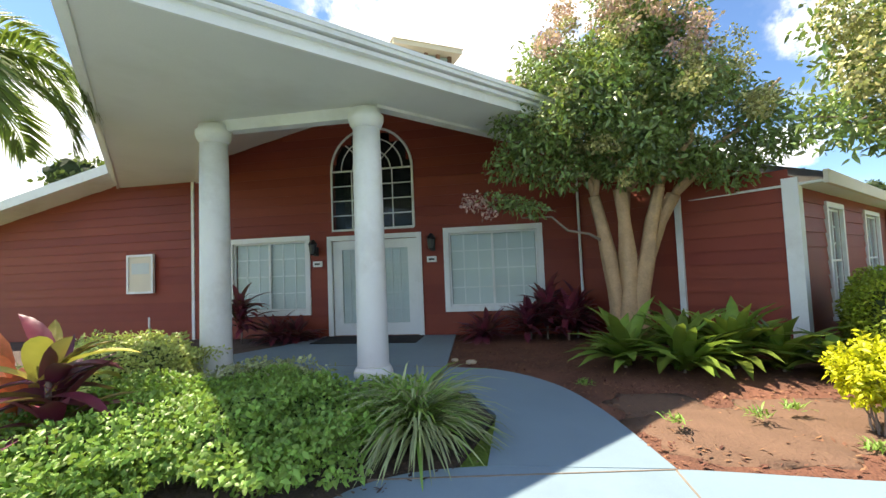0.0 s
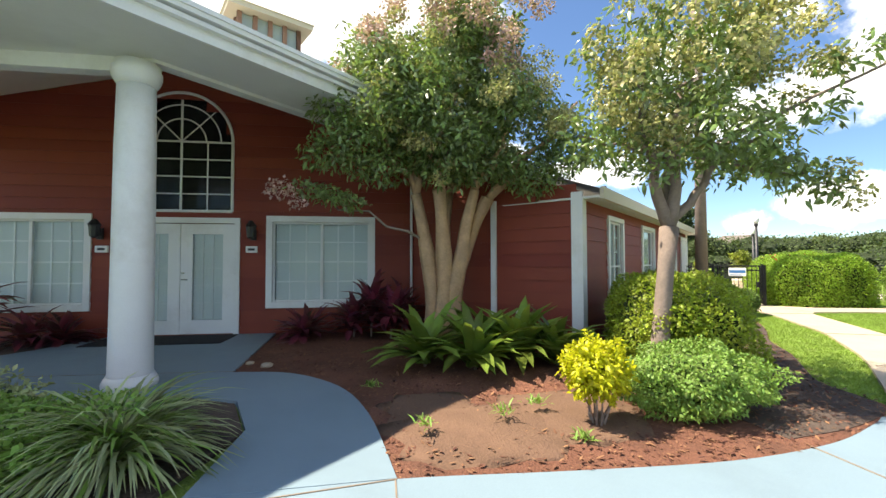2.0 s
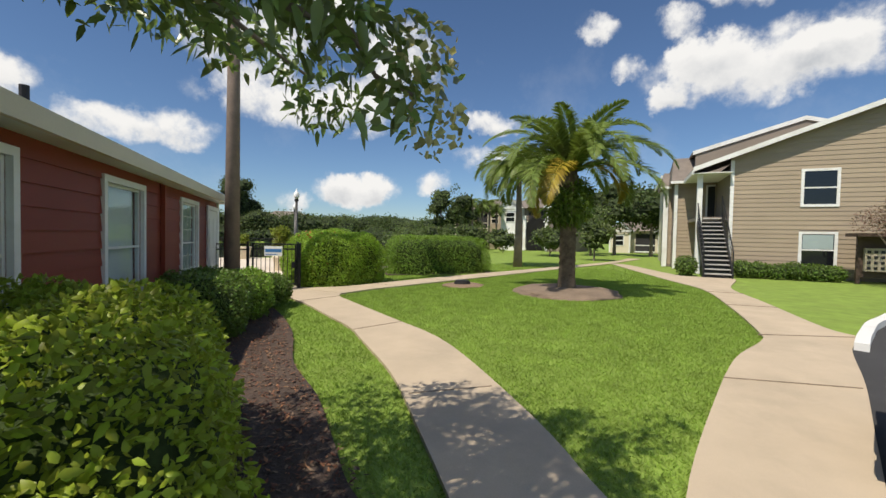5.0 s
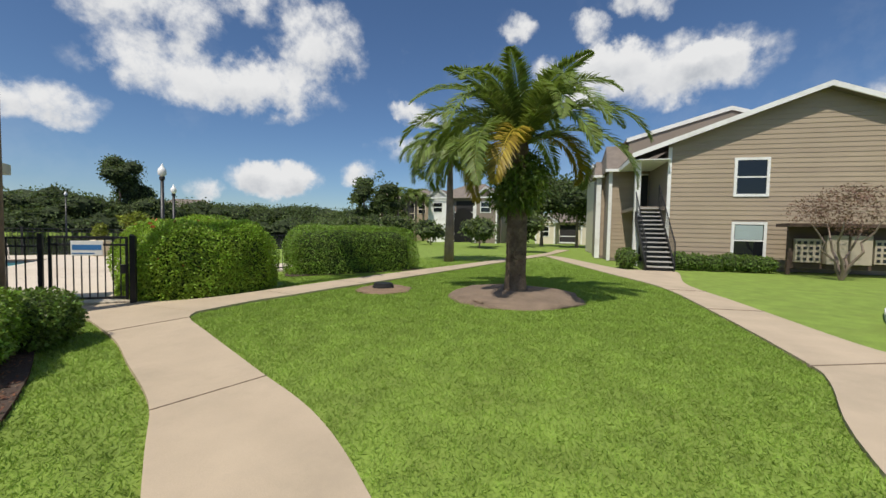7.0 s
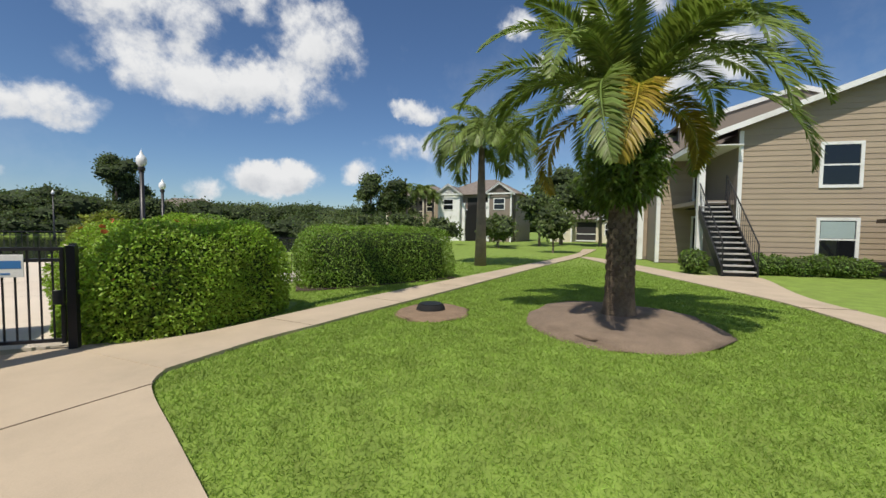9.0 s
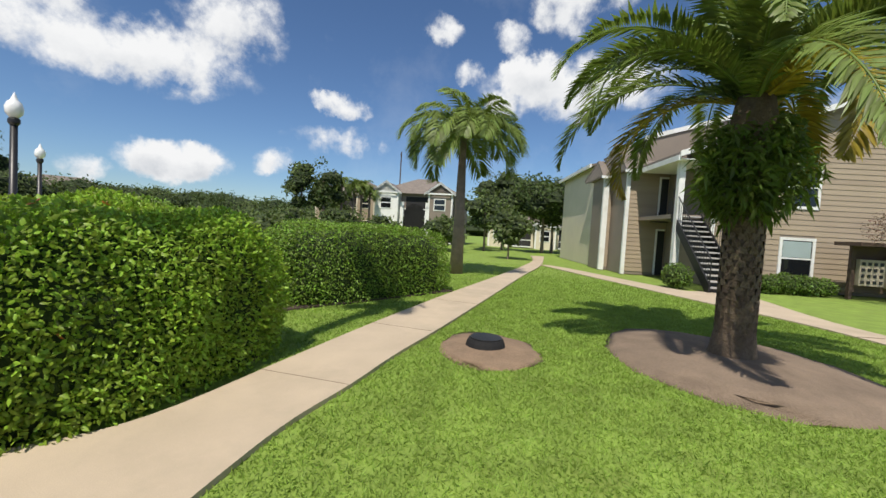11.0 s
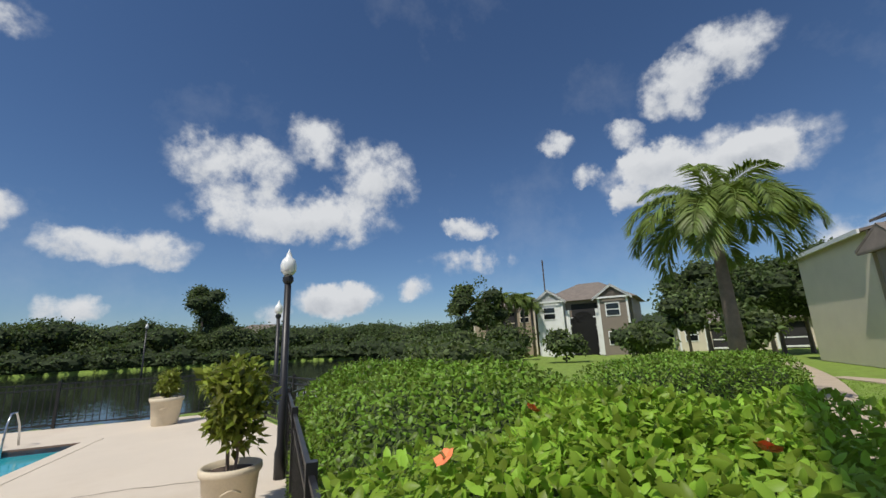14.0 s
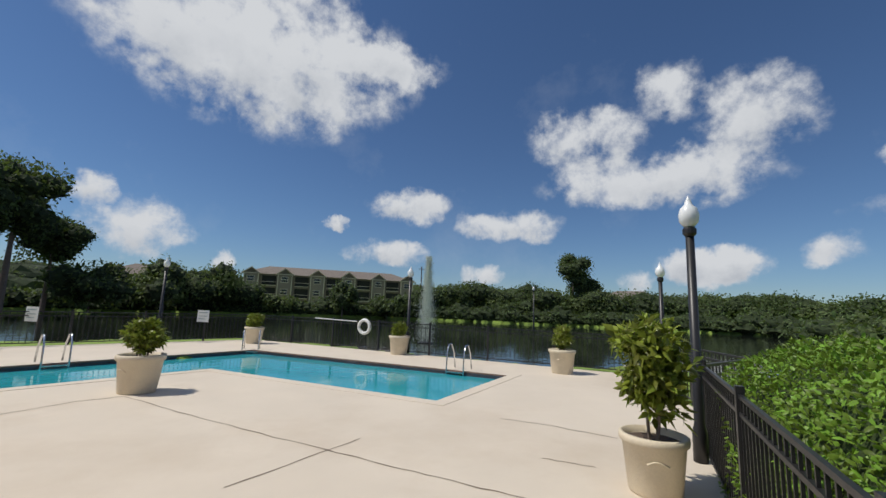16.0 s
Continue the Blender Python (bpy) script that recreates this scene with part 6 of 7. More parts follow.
for y in (0.0, 1.03):
    bm = bmesh.new()
    v = [bm.verts.new((x, yy, z)) for yy in (y, y + 0.05) for x, z in ((0, 0.0), (0.2, 0.0), (2.9, 2.5), (2.9, 2.78), (2.75, 2.78), (0, 0.28))]
    bm.faces.new(v[:6][::-1]), bm.faces.new(v[6:])
    for q in range(6):
        bm.faces.new((v[q], v[(q + 1) % 6], v[6 + (q + 1) % 6], v[6 + q]))
    part("stringer", bm, BLACK, stairs, "black steel stringer")
    bm = tube(bmesh.new(), [(0.02, y + 0.025, 0.15), (0.02, y + 0.025, 1.1), (2.8, y + 0.025, 3.7), (2.8, y + 0.025, 2.7)], 0.022, 6)
    rail = part("railing", bm, BLACK, stairs, "black steel railing")
    for q in range(1, 18):
        t = q / 18
        part("baluster", tube(bmesh.new(), [(2.8 * t, y + 0.025, 2.6 * t + 0.2), (2.8 * t, y + 0.025, 1.1 + 2.6 * t)], 0.009, 5), BLACK, rail)
for q in range(6):
    bush("shrub", "low clipped shrub along the apartment wall", (27.7 + 0.1 * (q % 2), -2.05 - 0.62 * q, 0), (0.42, 0.40, 0.72 - 0.05 * (q % 3)), 0, 900, 0.09, HEDGEDARK, 2.6, seed=120 + q, group="shrubs at the wall")
bush("shrub", "dark shrub beside the stairs", (27.3, 0.1, 0), (0.5, 0.42, 0.85), 0, 1200, 0.09, HEDGEDARK, 2.4, seed=130)

kiosk = thing("mailbox_kiosk", "brown wooden kiosk with beige cluster mailboxes", "mailboxes", (27.3, -5.7, 0), -90)
part("post", boxes(((0, 0, 0), (0.12, 0.12, 1.9))), BROWN, kiosk)
part("post", boxes(((3.6, 0, 0), (3.72, 0.12, 1.9))), BROWN, kiosk)
part("back_panel", boxes(((0.12, 0.06, 0.25), (3.6, 0.1, 1.85))), BROWN, kiosk)
part("canopy", boxes(((-0.2, -0.5, 1.85), (3.9, 0.5, 1.98))), BROWN, kiosk, "flat brown canopy")
for x0 in (1.15, 1.9):
    part("box_unit", bevelled(boxes(((x0, -0.22, 0.45), (x0 + 0.66, 0.05, 1.55))), 0.012), BEIGEBOX, kiosk, "beige mailbox unit")
for x0 in (0.2, 2.7):
    base = part("pigeonhole_unit", boxes(((x0, -0.1, 0.5), (x0 + 0.85, 0.05, 1.4))), BEIGEBOX, kiosk, "beige slotted unit")
    for q in range(4):
        for r in range(4):
            part("slot", boxes(((x0 + 0.06 + 0.2 * q, -0.115, 0.57 + 0.21 * r), (x0 + 0.17 + 0.2 * q, -0.1, 0.68 + 0.21 * r))), BLACK, base, "dark square slot")

tree = thing("tree", "small russet tree with bare looking twigs by the mailboxes", "tree", (25.8, -6.6, 0))
rng = np.random.default_rng(140)
for q in range(5):
    a = 1.3 * q
    part("limb", branch((0, 0, 0), (0.9 * math.cos(a), 0.9 * math.sin(a), 2.0), 0.06, 0.02, 141 + q), GREYBARK, tree)
p, d = crown_points(rng, cluster(rng, (0, 0, 2.4), (1.3, 1.5, 0.95), 28, 0.3, 0.55), 700)
leaves("crown", p, d, 0.09, RUST, tree, rng, 0.35, 1.0, 0.1, "russet twigs and leaves")


# ---- fence, gate, lamps, pots ----
def fence_run(label, a, b, height=1.2, gap=0.115, posts=2.2):
    a, b = Vector(a), Vector(b)
    L = (b - a).length
    ob = thing("fence", label, "fence", (a.x, a.y, 0.0), math.degrees(math.atan2(b.y - a.y, b.x - a.x)))
    for z in (0.12, height - 0.16, height - 0.02):
        part("rail", boxes(((0, -0.016, z - 0.016), (L, 0.016, z + 0.016))), BLACK, ob)
    n = max(1, round(L / posts))
    for q in range(n + 1):
        x = L * q / n
        part("post", boxes(((x - 0.032, -0.032, 0.0), (x + 0.032, 0.032, height + 0.06))), BLACK, ob)
    me = None
    for q in range(1, int(L / gap)):
        if me is None:
            first = part("picket", boxes(((-0.0085, -0.0085, 0.1), (0.0085, 0.0085, height - 0.02))), BLACK, ob)
            me = first.data
            pk = first
        else:
            pk = new("picket", me)
            pk.parent = ob
        pk.location = (q * gap, 0, 0)
    return ob


fence_run("black steel picket fence along the pool deck", (14.5, 10.85), (19.5, 15.72))
fence_run("black steel picket fence behind the hedges", (19.5, 15.72), (21.3, 16.3))
fence_run("black steel picket fence before the pond", (21.3, 16.3), (24.3, 21.9), gap=0.14)
fence_run("black steel picket fence along the pond", (24.3, 21.9), (12.6, 33.3), gap=0.16)
fence_run("black steel picket fence along the pond", (12.6, 33.3), (2.9, 28.1), gap=0.16)
fence_run("black steel picket fence beside the gate", (12.9, 12.6), (13.62, 11.75))
fence_run("black steel picket fence seen between the hedges", (19.9, 12.4), (20.6, 11.2))
slab("pavement", "small pale concrete pad between the hedges", "concrete pad", [(20.0, 12.5), (20.7, 11.2), (23.0, 12.6), (22.0, 14.4)], 0.02, DECK)
gate = thing("gate", "closed black steel picket gate to the pool", "gate", (13.68, 11.66, 0), -56)
GL = 1.14
part("gate_frame", boxes(((0, -0.02, 0.08), (0.04, 0.02, 1.22)), ((GL - 0.04, -0.02, 0.08), (GL, 0.02, 1.22)), ((0.04, -0.02, 0.10), (GL - 0.04, 0.02, 0.14)), ((0.04, -0.02, 1.05), (GL - 0.04, 0.02, 1.09)), ((0.04, -0.02, 1.18), (GL - 0.04, 0.02, 1.22))), BLACK, gate)
for q in range(1, 10):
    part("picket", boxes(((q * 0.114 - 0.008, -0.008, 0.14), (q * 0.114 + 0.008, 0.008, 1.18))), BLACK, gate)
part("post", boxes(((GL + 0.03, -0.045, 0.0), (GL + 0.12, 0.045, 1.24))), BLACK, gate, "thick gate post")
part("latch", bevelled(boxes(((GL - 0.1, -0.05, 0.55), (GL, -0.02, 0.72))), 0.005), BLACK, gate)
sg = thing("sign", "blue and white notice fixed to the gate", "sign", (13.68, 11.66, 0), -56)
part("board", bevelled(boxes(((0.32, -0.034, 0.88), (0.78, -0.024, 1.14))), 0.003), WHITE, sg, "white sign board")
part("blue_band", boxes(((0.34, -0.037, 0.98), (0.76, -0.034, 1.07))), SIGNBLUE, sg, "blue band of unreadable print")
part("blue_line", boxes(((0.34, -0.037, 0.91), (0.66, -0.034, 0.93))), SIGNBLUE, sg)


def lamp(at, height, label):
    ob = thing("street_lamp", label, "street lamp", at, group="pool lamps")
    part("pole", lathe(bmesh.new(), [(0.085, 0), (0.085, 0.35), (0.06, 0.45), (0.052, height - 0.42)], 14), BLACK, ob, "black round pole", smooth=True)
    part("fitter", lathe(bmesh.new(), [(0.055, height - 0.44), (0.085, height - 0.40), (0.085, height - 0.34), (0.06, height - 0.31)], 14), BLACK, ob)
    part("globe", lathe(bmesh.new(), [(0.06, height - 0.31), (0.115, height - 0.24), (0.127, height - 0.14), (0.10, height - 0.05), (0.05, height + 0.0), (0.04, height + 0.04), (0.015, height + 0.10), (0.003, height + 0.13)], 18), GLOBE, ob, "frosted white acorn globe", smooth=True)


for x, y, h, lb in ((19.26, 15.62, 3.3, "black lamp post with white acorn globe by the fence"), (23.98, 20.4, 3.2, "black lamp post with white globe at the deck corner"), (18.6, 27.5, 3.3, "black lamp post with white globe by the pond"), (9.0, 32.0, 3.4, "black lamp post with white globe behind the pool"), (3.0, 29.3, 4.6, "tall lamp post with white globe by the trees"), (36.0, 46.0, 4.2, "distant lamp post on the far bank")):
    lamp((x, y, 0.03), h, lb)


def planter(at, scale, label, plant_h, plant_r, seed, mat=HEDGE):
    ob = thing("planter", label, "planter", at, group="pool planters")
    s = scale
    part("pot", lathe(bmesh.new(), [(0.30 * s, 0), (0.31 * s, 0.03 * s), (0.37 * s, 0.58 * s), (0.40 * s, 0.60 * s), (0.41 * s, 0.64 * s), (0.405 * s, 0.69 * s), (0.37 * s, 0.70 * s), (0.355 * s, 0.62 * s), (0.34 * s, 0.60 * s)], 28), POT, ob, "cream round pot", smooth=True)
    part("soil", lathe(bmesh.new(), [(0.345 * s, 0.58 * s), (0.34 * s, 0.61 * s)], 20), DARKMULCH, ob)
    bm = tube(bmesh.new(), [(0.345 * s * math.cos(a), 0.345 * s * math.sin(a), 0.40 * s + 0.05 * s * math.sin(b)) for a, b in zip(np.linspace(-2.6, -1.9, 9), np.linspace(0, math.pi, 9))], 0.016 * s, 6)
    part("handle", bm, POT, ob)
    rng = np.random.default_rng(seed)
    for q in range(4):
        a = 1.6 * q
        part("stem", branch((0.05 * math.cos(a), 0.05 * math.sin(a), 0.58 * s), (plant_r * 0.5 * math.cos(a), plant_r * 0.5 * math.sin(a), 0.6 * s + plant_h * 0.7), 0.015, 0.008, seed + q, 0.05), GREYBARK, ob)
    blobs = cluster(rng, (0, 0, 0.62 * s + plant_h * 0.52), (plant_r * 0.62, plant_r * 0.62, plant_h * 0.36), 26, plant_r * 0.32, plant_r * 0.5)
    p, d = crown_points(rng, blobs, 420 / (plant_r * plant_r))
    leaves("foliage", p, unit(d + np.array([0, 0, 0.4])), 0.13 * (plant_r / 0.4) ** 0.5, mat, ob, rng, 0.42, 0.7, 0.15, "glossy yellow green leaves")


CROTON = leaf("croton leaves", (0.21, 0.24, 0.03), 0.6, 0.25, 0.35)
planter((17.95, 15.1, 0.03), 0.82, "cream pot with a tall leafy shrub on the deck", 1.6, 0.46, 150, CROTON)
planter((22.05, 22.3, 0.03), 1.0, "cream pot with a leafy shrub at the deck edge", 0.85, 0.36, 151, CROTON)
planter((18.2, 27.2, 0.03), 1.0, "cream pot with a low shrub by the pond fence", 0.6, 0.36, 152, CROTON)
planter((12.75, 31.3, 0.03), 1.0, "cream pot with a low shrub behind the pool", 0.7, 0.40, 153, CROTON)
planter((11.65, 21.1, 0.03), 1.0, "cream pot with a round shrub beside the pool", 0.85, 0.36, 154, CROTON)


def pool_ladder(at, rz):
    ob = thing("pool_ladder", "steel pool ladder with arched grab rails", "pool ladder", at, rz, "pool ladders")
    for y in (-0.27, 0.27):
        part("grab_rail", tube(bmesh.new(), [(-0.55, y, 0.0), (-0.45, y, 0.45), (-0.25, y, 0.72), (-0.05, y, 0.72), (0.06, y, 0.5), (0.10, y, 0.1), (0.10, y, -0.7)], 0.022, 8), STEEL, ob, smooth=True)
    for z in (-0.05, -0.3):
        part("rung", boxes(((0.07, -0.27, z - 0.02), (0.15, 0.27, z + 0.02))), STEEL, ob)


pool_ladder((18.95, 23.15, 0.03), 225)
pool_ladder((12.9, 28.55, 0.03), 270)
pool_ladder((8.6, 25.2, 0.03), -55)
ring = thing("life_ring", "white life ring hung on the pond fence", "life ring", (17.1, 28.9, 0.95), -44)
bm = bmesh.new()
circ = [(0.27 * math.cos(t), 0.0, 0.27 * math.sin(t)) for t in np.linspace(0, 2 * math.pi, 25)]
tube(bm, circ, 0.07, 8, caps=False)
part("ring_body", bm, WHITE, ring, smooth=True)
pole = mesh_ob("rescue_pole", tube(bmesh.new(), [(16.8, 29.1, 1.15), (15.2, 30.6, 1.2)], 0.02, 6), WHITE)
tagged(pole, "long white rescue pole on the fence", "rescue pole")
for x, y, rz in ((5.9, 29.6, -28), (10.6, 32.0, -20)):
    s2 = thing("sign", "small white notice on the pond fence", "sign", (x, y, 0.85), rz)
    part("board", boxes(((-0.25, -0.01, 0), (0.25, 0.01, 0.5))), WHITE, s2)
    part("print_lines", boxes(((-0.18, -0.014, 0.38), (0.18, -0.01, 0.42)), ((-0.18, -0.014, 0.24), (0.18, -0.01, 0.27)), ((-0.18, -0.014, 0.12), (0.12, -0.01, 0.15))), BLINDGREY, s2, "grey lines of unreadable print")

drain = thing("drain_cover", "dark round drain cover raised in bare soil", "drain cover", (17.9, 7.25, 0.0))
part("collar", lathe(bmesh.new(), [(0.27, 0.0), (0.25, 0.07), (0.23, 0.11), (0.1, 0.115)], 20), RUBBER, drain)
part("lid", lathe(bmesh.new(), [(0.21, 0.112), (0.21, 0.13), (0.05, 0.135)], 20), BLACK, drain, "flat black lid")

# ---- office small things ----
nb = thing("notice_board", "framed notice board on the red wall", "notice board", (-6.65, 7.79, 1.08))
part("frame", boxes(((0, -0.03, 0), (0.05, 0.03, 0.9)), ((0.65, -0.03, 0), (0.7, 0.03, 0.9)), ((0.05, -0.03, 0.85), (0.65, 0.03, 0.9)), ((0.05, -0.03, 0), (0.65, 0.03, 0.05))), WHITE, nb, "white frame")
part("backing", boxes(((0.05, -0.005, 0.05), (0.65, 0.02, 0.85))), CREAM, nb, "tan backing board")
part("paper", boxes(((0.12, -0.009, 0.45), (0.58, -0.005, 0.7))), BLIND, nb, "pale paper")


def wall_lamp(x, label):
    ob = thing("wall_lamp", label, "wall lamp", (x, 7.80, 1.85), group="wall lamps")
    part("bracket", bevelled(boxes(((-0.05, -0.03, -0.1), (0.05, 0.02, 0.1))), 0.005), BLACK, ob)
    part("arm", tube(bmesh.new(), [(0, -0.02, 0.0), (0, -0.12, 0.05), (0, -0.15, 0.12)], 0.012, 6), BLACK, ob)
    part("lantern", lathe(bmesh.new(), [(0.03, -0.13), (0.07, -0.1), (0.085, 0.08), (0.1, 0.1), (0.03, 0.2)], 8, (0, -0.15, 0.05)), BLACK, ob, "black lantern")


wall_lamp(-1.98, "black wall lantern beside the entrance door")
wall_lamp(0.58, "black wall lantern beside the entrance door")
for x in (-1.95, 0.55):
    pl = thing("plaque", "small white plaque on the red wall", "plaque", (x, 7.8, 1.52))
    part("plate", boxes(((-0.1, -0.02, 0), (0.1, 0.03, 0.12))), WHITE, pl)
    part("print_bar", boxes(((-0.06, -0.024, 0.04), (0.06, -0.02, 0.08))), BLACK, pl, "dark unreadable print")
for x, y in ((-5.2, 6.9), (5.0, 5.9)):
    st = mesh_ob("garden_stake", tube(bmesh.new(), [(x, y, 0), (x, y, 0.62)], 0.018, 6), WHITE)
    tagged(st, "thin pale stake standing in the bed", "stake")
for x, y, s in ((1.5, 5.35, 0.07), (1.25, 5.5, 0.05)):
    bm = core(bmesh.new(), (x, y, 0.03), (s, s * 0.8, s * 0.5), 2.4, lumps=0.3)
    tagged(mesh_ob("stone", bm, CONC, smooth=True), "small pale stone at the bed edge", "stone")

# ---- parked car ----
car = thing("car", "black car parked with its nose to the kerb", "car", (8.95, 1.08, 0), -22.4)
CL, CW = 4.5, 1.8
prof = [(0.0, 0.35), (0.0, 0.62), (0.15, 0.72), (1.15, 0.86), (1.9, 1.32), (3.1, 1.36), (3.9, 0.95), (4.4, 0.9), (4.5, 0.6), (4.45, 0.3), (0.08, 0.22)]
bm = bmesh.new()
rings = []
for k in range(9):
    u = k / 8 * 2 - 1
    pinch = 1 - 0.06 * u ** 4
    ring = []
    for d, z in prof:
        tuck = 0.16 if z > 0.9 else 0.0
        yy = -d - 0.10 * u * u * (1 - d / 4.5)
        ring.append(bm.verts.new((CW / 2 + u * (CW / 2 - tuck), yy + 0.0, z * pinch)))
    rings.append(ring)
for a, b in zip(rings, rings[1:]):
    for q in range(len(prof)):
        r = (q + 1) % len(prof)
        bm.faces.new((a[q], a[r], b[r], b[q]))
bm.faces.new(rings[0]), bm.faces.new(rings[-1][::-1])
bmesh.ops.recalc_face_normals(bm, faces=bm.faces)
bmesh.ops.bevel(bm, geom=[e for e in bm.edges if e.calc_face_angle(0) > 0.35], offset=0.06, segments=3, affect="EDGES", clamp_overlap=True)
part("body", bm, CARPAINT, car, "glossy dark paint", smooth=True)
part("windscreen", prism(bmesh.new(), [(0.28, -1.25), (1.52, -1.25), (1.42, -1.82), (0.38, -1.82)], [0.90, 0.90, 1.29, 1.29], [0.925, 0.925, 1.315, 1.315]), CARGLASS, car, "dark windscreen")
for x in (0.12, 1.4):
    part("headlight", bevelled(boxes(((x, -0.12, 0.52), (x + 0.28, 0.005, 0.64))), 0.02), STEEL, car, "clear headlight")
part("bumper_strip", boxes(((0.2, -0.05, 0.36), (1.6, 0.012, 0.44))), BEIGEBOX, car, "pale bumper strip")
part("grille", boxes(((0.55, -0.05, 0.50), (1.25, 0.01, 0.62))), RUBBER, car, "dark grille")
for x in (-0.02, 1.62):
    for y in (-0.85, -3.6):
        bm = lathe(bmesh.new(), [(0.2, 0), (0.31, 0.01), (0.32, 0.1), (0.31, 0.19), (0.2, 0.2)], 20)
        bmesh.ops.transform(bm, matrix=pose(x, y, 0.32, 0, 90, 0), verts=bm.verts)
        part("wheel", bm, RUBBER, car, "black tyre")

# ---- the far side: trees, buildings, fountain ----
def far_tree(at, height, radius, label, seed, mat=None, n=26, trunk=0.35, leaf_size=0.42, dens=48, squash=0.62):
    rng = np.random.default_rng(seed)
    ob = thing("tree", label, "tree", at)
    th = height * trunk
    part("trunk", trunk_tube([(0, 0, -0.3), (0.05, 0, th * 0.6), (0, 0.1, height * 0.75)], [0.045 * height * 0.55, 0.035 * height * 0.5, 0.08], 8, 0.03, seed), GREYBARK, ob)
    cz = th + (height - th) * 0.5
    rad = (radius * 0.72, radius * 0.72, (height - th) * 0.36)
    blobs = cluster(rng, (0, 0, cz), rad, n, radius * 0.26, radius * 0.46)
    # cores in the darker tone paint the shade inside the crown
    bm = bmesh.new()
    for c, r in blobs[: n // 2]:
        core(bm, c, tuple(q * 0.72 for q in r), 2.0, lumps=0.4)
    part("inner_growth", bm, FARCORE, ob, "dark inner crown with painted shade")
    p, d = crown_points(rng, blobs, dens, 0.45, 0.4)
    leaves("crown", p, d, leaf_size, mat or FARLEAF, ob, rng, 0.6, 1.0, 0.1)
    return ob


def at_az(origin, az, dist):
    return (origin[0] + dist * math.cos(radians(az)), origin[1] + dist * math.sin(radians(az)), 0)


EYE_POOL = (14.3, 11.6)
for az, dist, h, r, sd in ((117.5, 62, 17.0, 5.5, 200), (121.5, 58, 16, 5.5, 201), (114.5, 66, 12, 4.5, 202)):
    far_tree(at_az(EYE_POOL, az, dist), h, r, "tall dark pine by the pond", sd, n=30, trunk=0.4)
far_tree(at_az(EYE_POOL, 52.6, 86), 14.4, 4.6, "tall spreading tree on the far bank", 203, n=24, trunk=0.45)
far_tree(at_az(EYE_POOL, 51.2, 88), 10.3, 4.0, "dark tree on the far bank", 204)
k = 0
for az, dist, h, r in ((111, 72, 5.5, 4), (104.5, 78, 6.5, 4.5), (101.5, 85, 6, 4), (99.5, 84, 7.5, 4), (97, 84, 5.0, 3.5), (92, 84, 3.0, 2.5), (84, 84, 6.0, 2.6), (78, 84, 3.4, 2.6), (75.5, 80, 4.2, 2.8), (71, 92, 6.5, 4), (69, 95, 7, 4.5), (66.5, 96, 8, 4.5), (64, 98, 7.5, 4.5), (62, 96, 6, 4), (60, 90, 4.2, 3.4), (58, 96, 7, 4.5), (55.5, 92, 6.5, 4), (50, 92, 6.5, 4.5), (48, 95, 6, 4), (44, 100, 6, 5), (41, 105, 6.5, 5), (38, 105, 6.2, 5), (35, 105, 5.5, 5), (32, 105, 6, 5), (29, 105, 5.2, 5), (26, 100, 5.5, 5), (23, 95, 5.5, 5), (125, 60, 12, 5), (130, 64, 10, 5)):
    near = 0.97
    far_tree(at_az(EYE_POOL, az, (dist - 4) * near), h * 1.05 * near, r * 1.5 * near, "dark leafy tree beyond the pond", 210 + k, FARLEAF2 if k % 4 == 1 else FARLEAF, 22, 0.12, 0.5, 30)
    k += 1
for x, y, h, r, m2 in ((53.0, 24.5, 8.4, 2.5, FARLEAF2), (54.0, 22.6, 9.0, 2.6, FARLEAF), (53.0, 4.0, 8.4, 4.0, FARLEAF2), (50.5, 0.6, 8.2, 4.0, FARLEAF), (53.5, -2.6, 7.8, 3.6, FARLEAF2), (48.5, 6.0, 5.6, 2.6, FARLEAF2), (54, -1, 7.5, 4.2, FARLEAF), (50, -3.5, 9, 3.2, FARLEAF), (38, 17.5, 1.4, 1.8, FARLEAF2), (39, 20.5, 1.4, 1.8, FARLEAF2), (46, 25.0, 2.0, 2.4, FARLEAF), (44, 18.5, 1.7, 2.2, FARLEAF), (49, 26.5, 2.2, 2.4, FARLEAF2), (52.5, 27.5, 2.4, 2.4, FARLEAF), (47, 14.5, 2.4, 2.0, FARLEAF2), (46, 9.5, 2.6, 2.0, FARLEAF), (38.5, 4.9, 3.2, 1.7, FARLEAF2), (43, 9.0, 2.6, 1.8, FARLEAF2), (52, 20, 3.2, 2.6, FARLEAF2), (47.5, 23.0, 2.8, 2.4, FARLEAF2), (62, 24, 6.4, 2.4, FARLEAF2), (36, 19, 1.6, 2.2, FARLEAF2), (40, 22, 1.8, 2.6, FARLEAF2)):
    far_tree((x, y, 0), h, r, "leafy tree beyond the lawn", 260 + k, m2, 22, 0.22, 0.34, 60)
    k += 1
for x, y, h in ((55.5, 21.2, 6.8), (56.6, 20.2, 6.6), (57.6, 19.6, 6.9), (58.6, 18.9, 6.2)):
    queen_palm((x, y, 0), h * 0.85, "cabbage palm beyond the lawn", 0.8, int(x * 3), 11)
far_tree((-16, 17, 0), 8.5, 4.0, "blossoming tree beyond the porch", 300, FARLEAF2, 26, 0.2, 0.3, 60)
far_tree((-12.5, 13, 0), 6.0, 2.4, "leafy tree beside the office", 301, FARLEAF2, 20, 0.2, 0.25, 80)


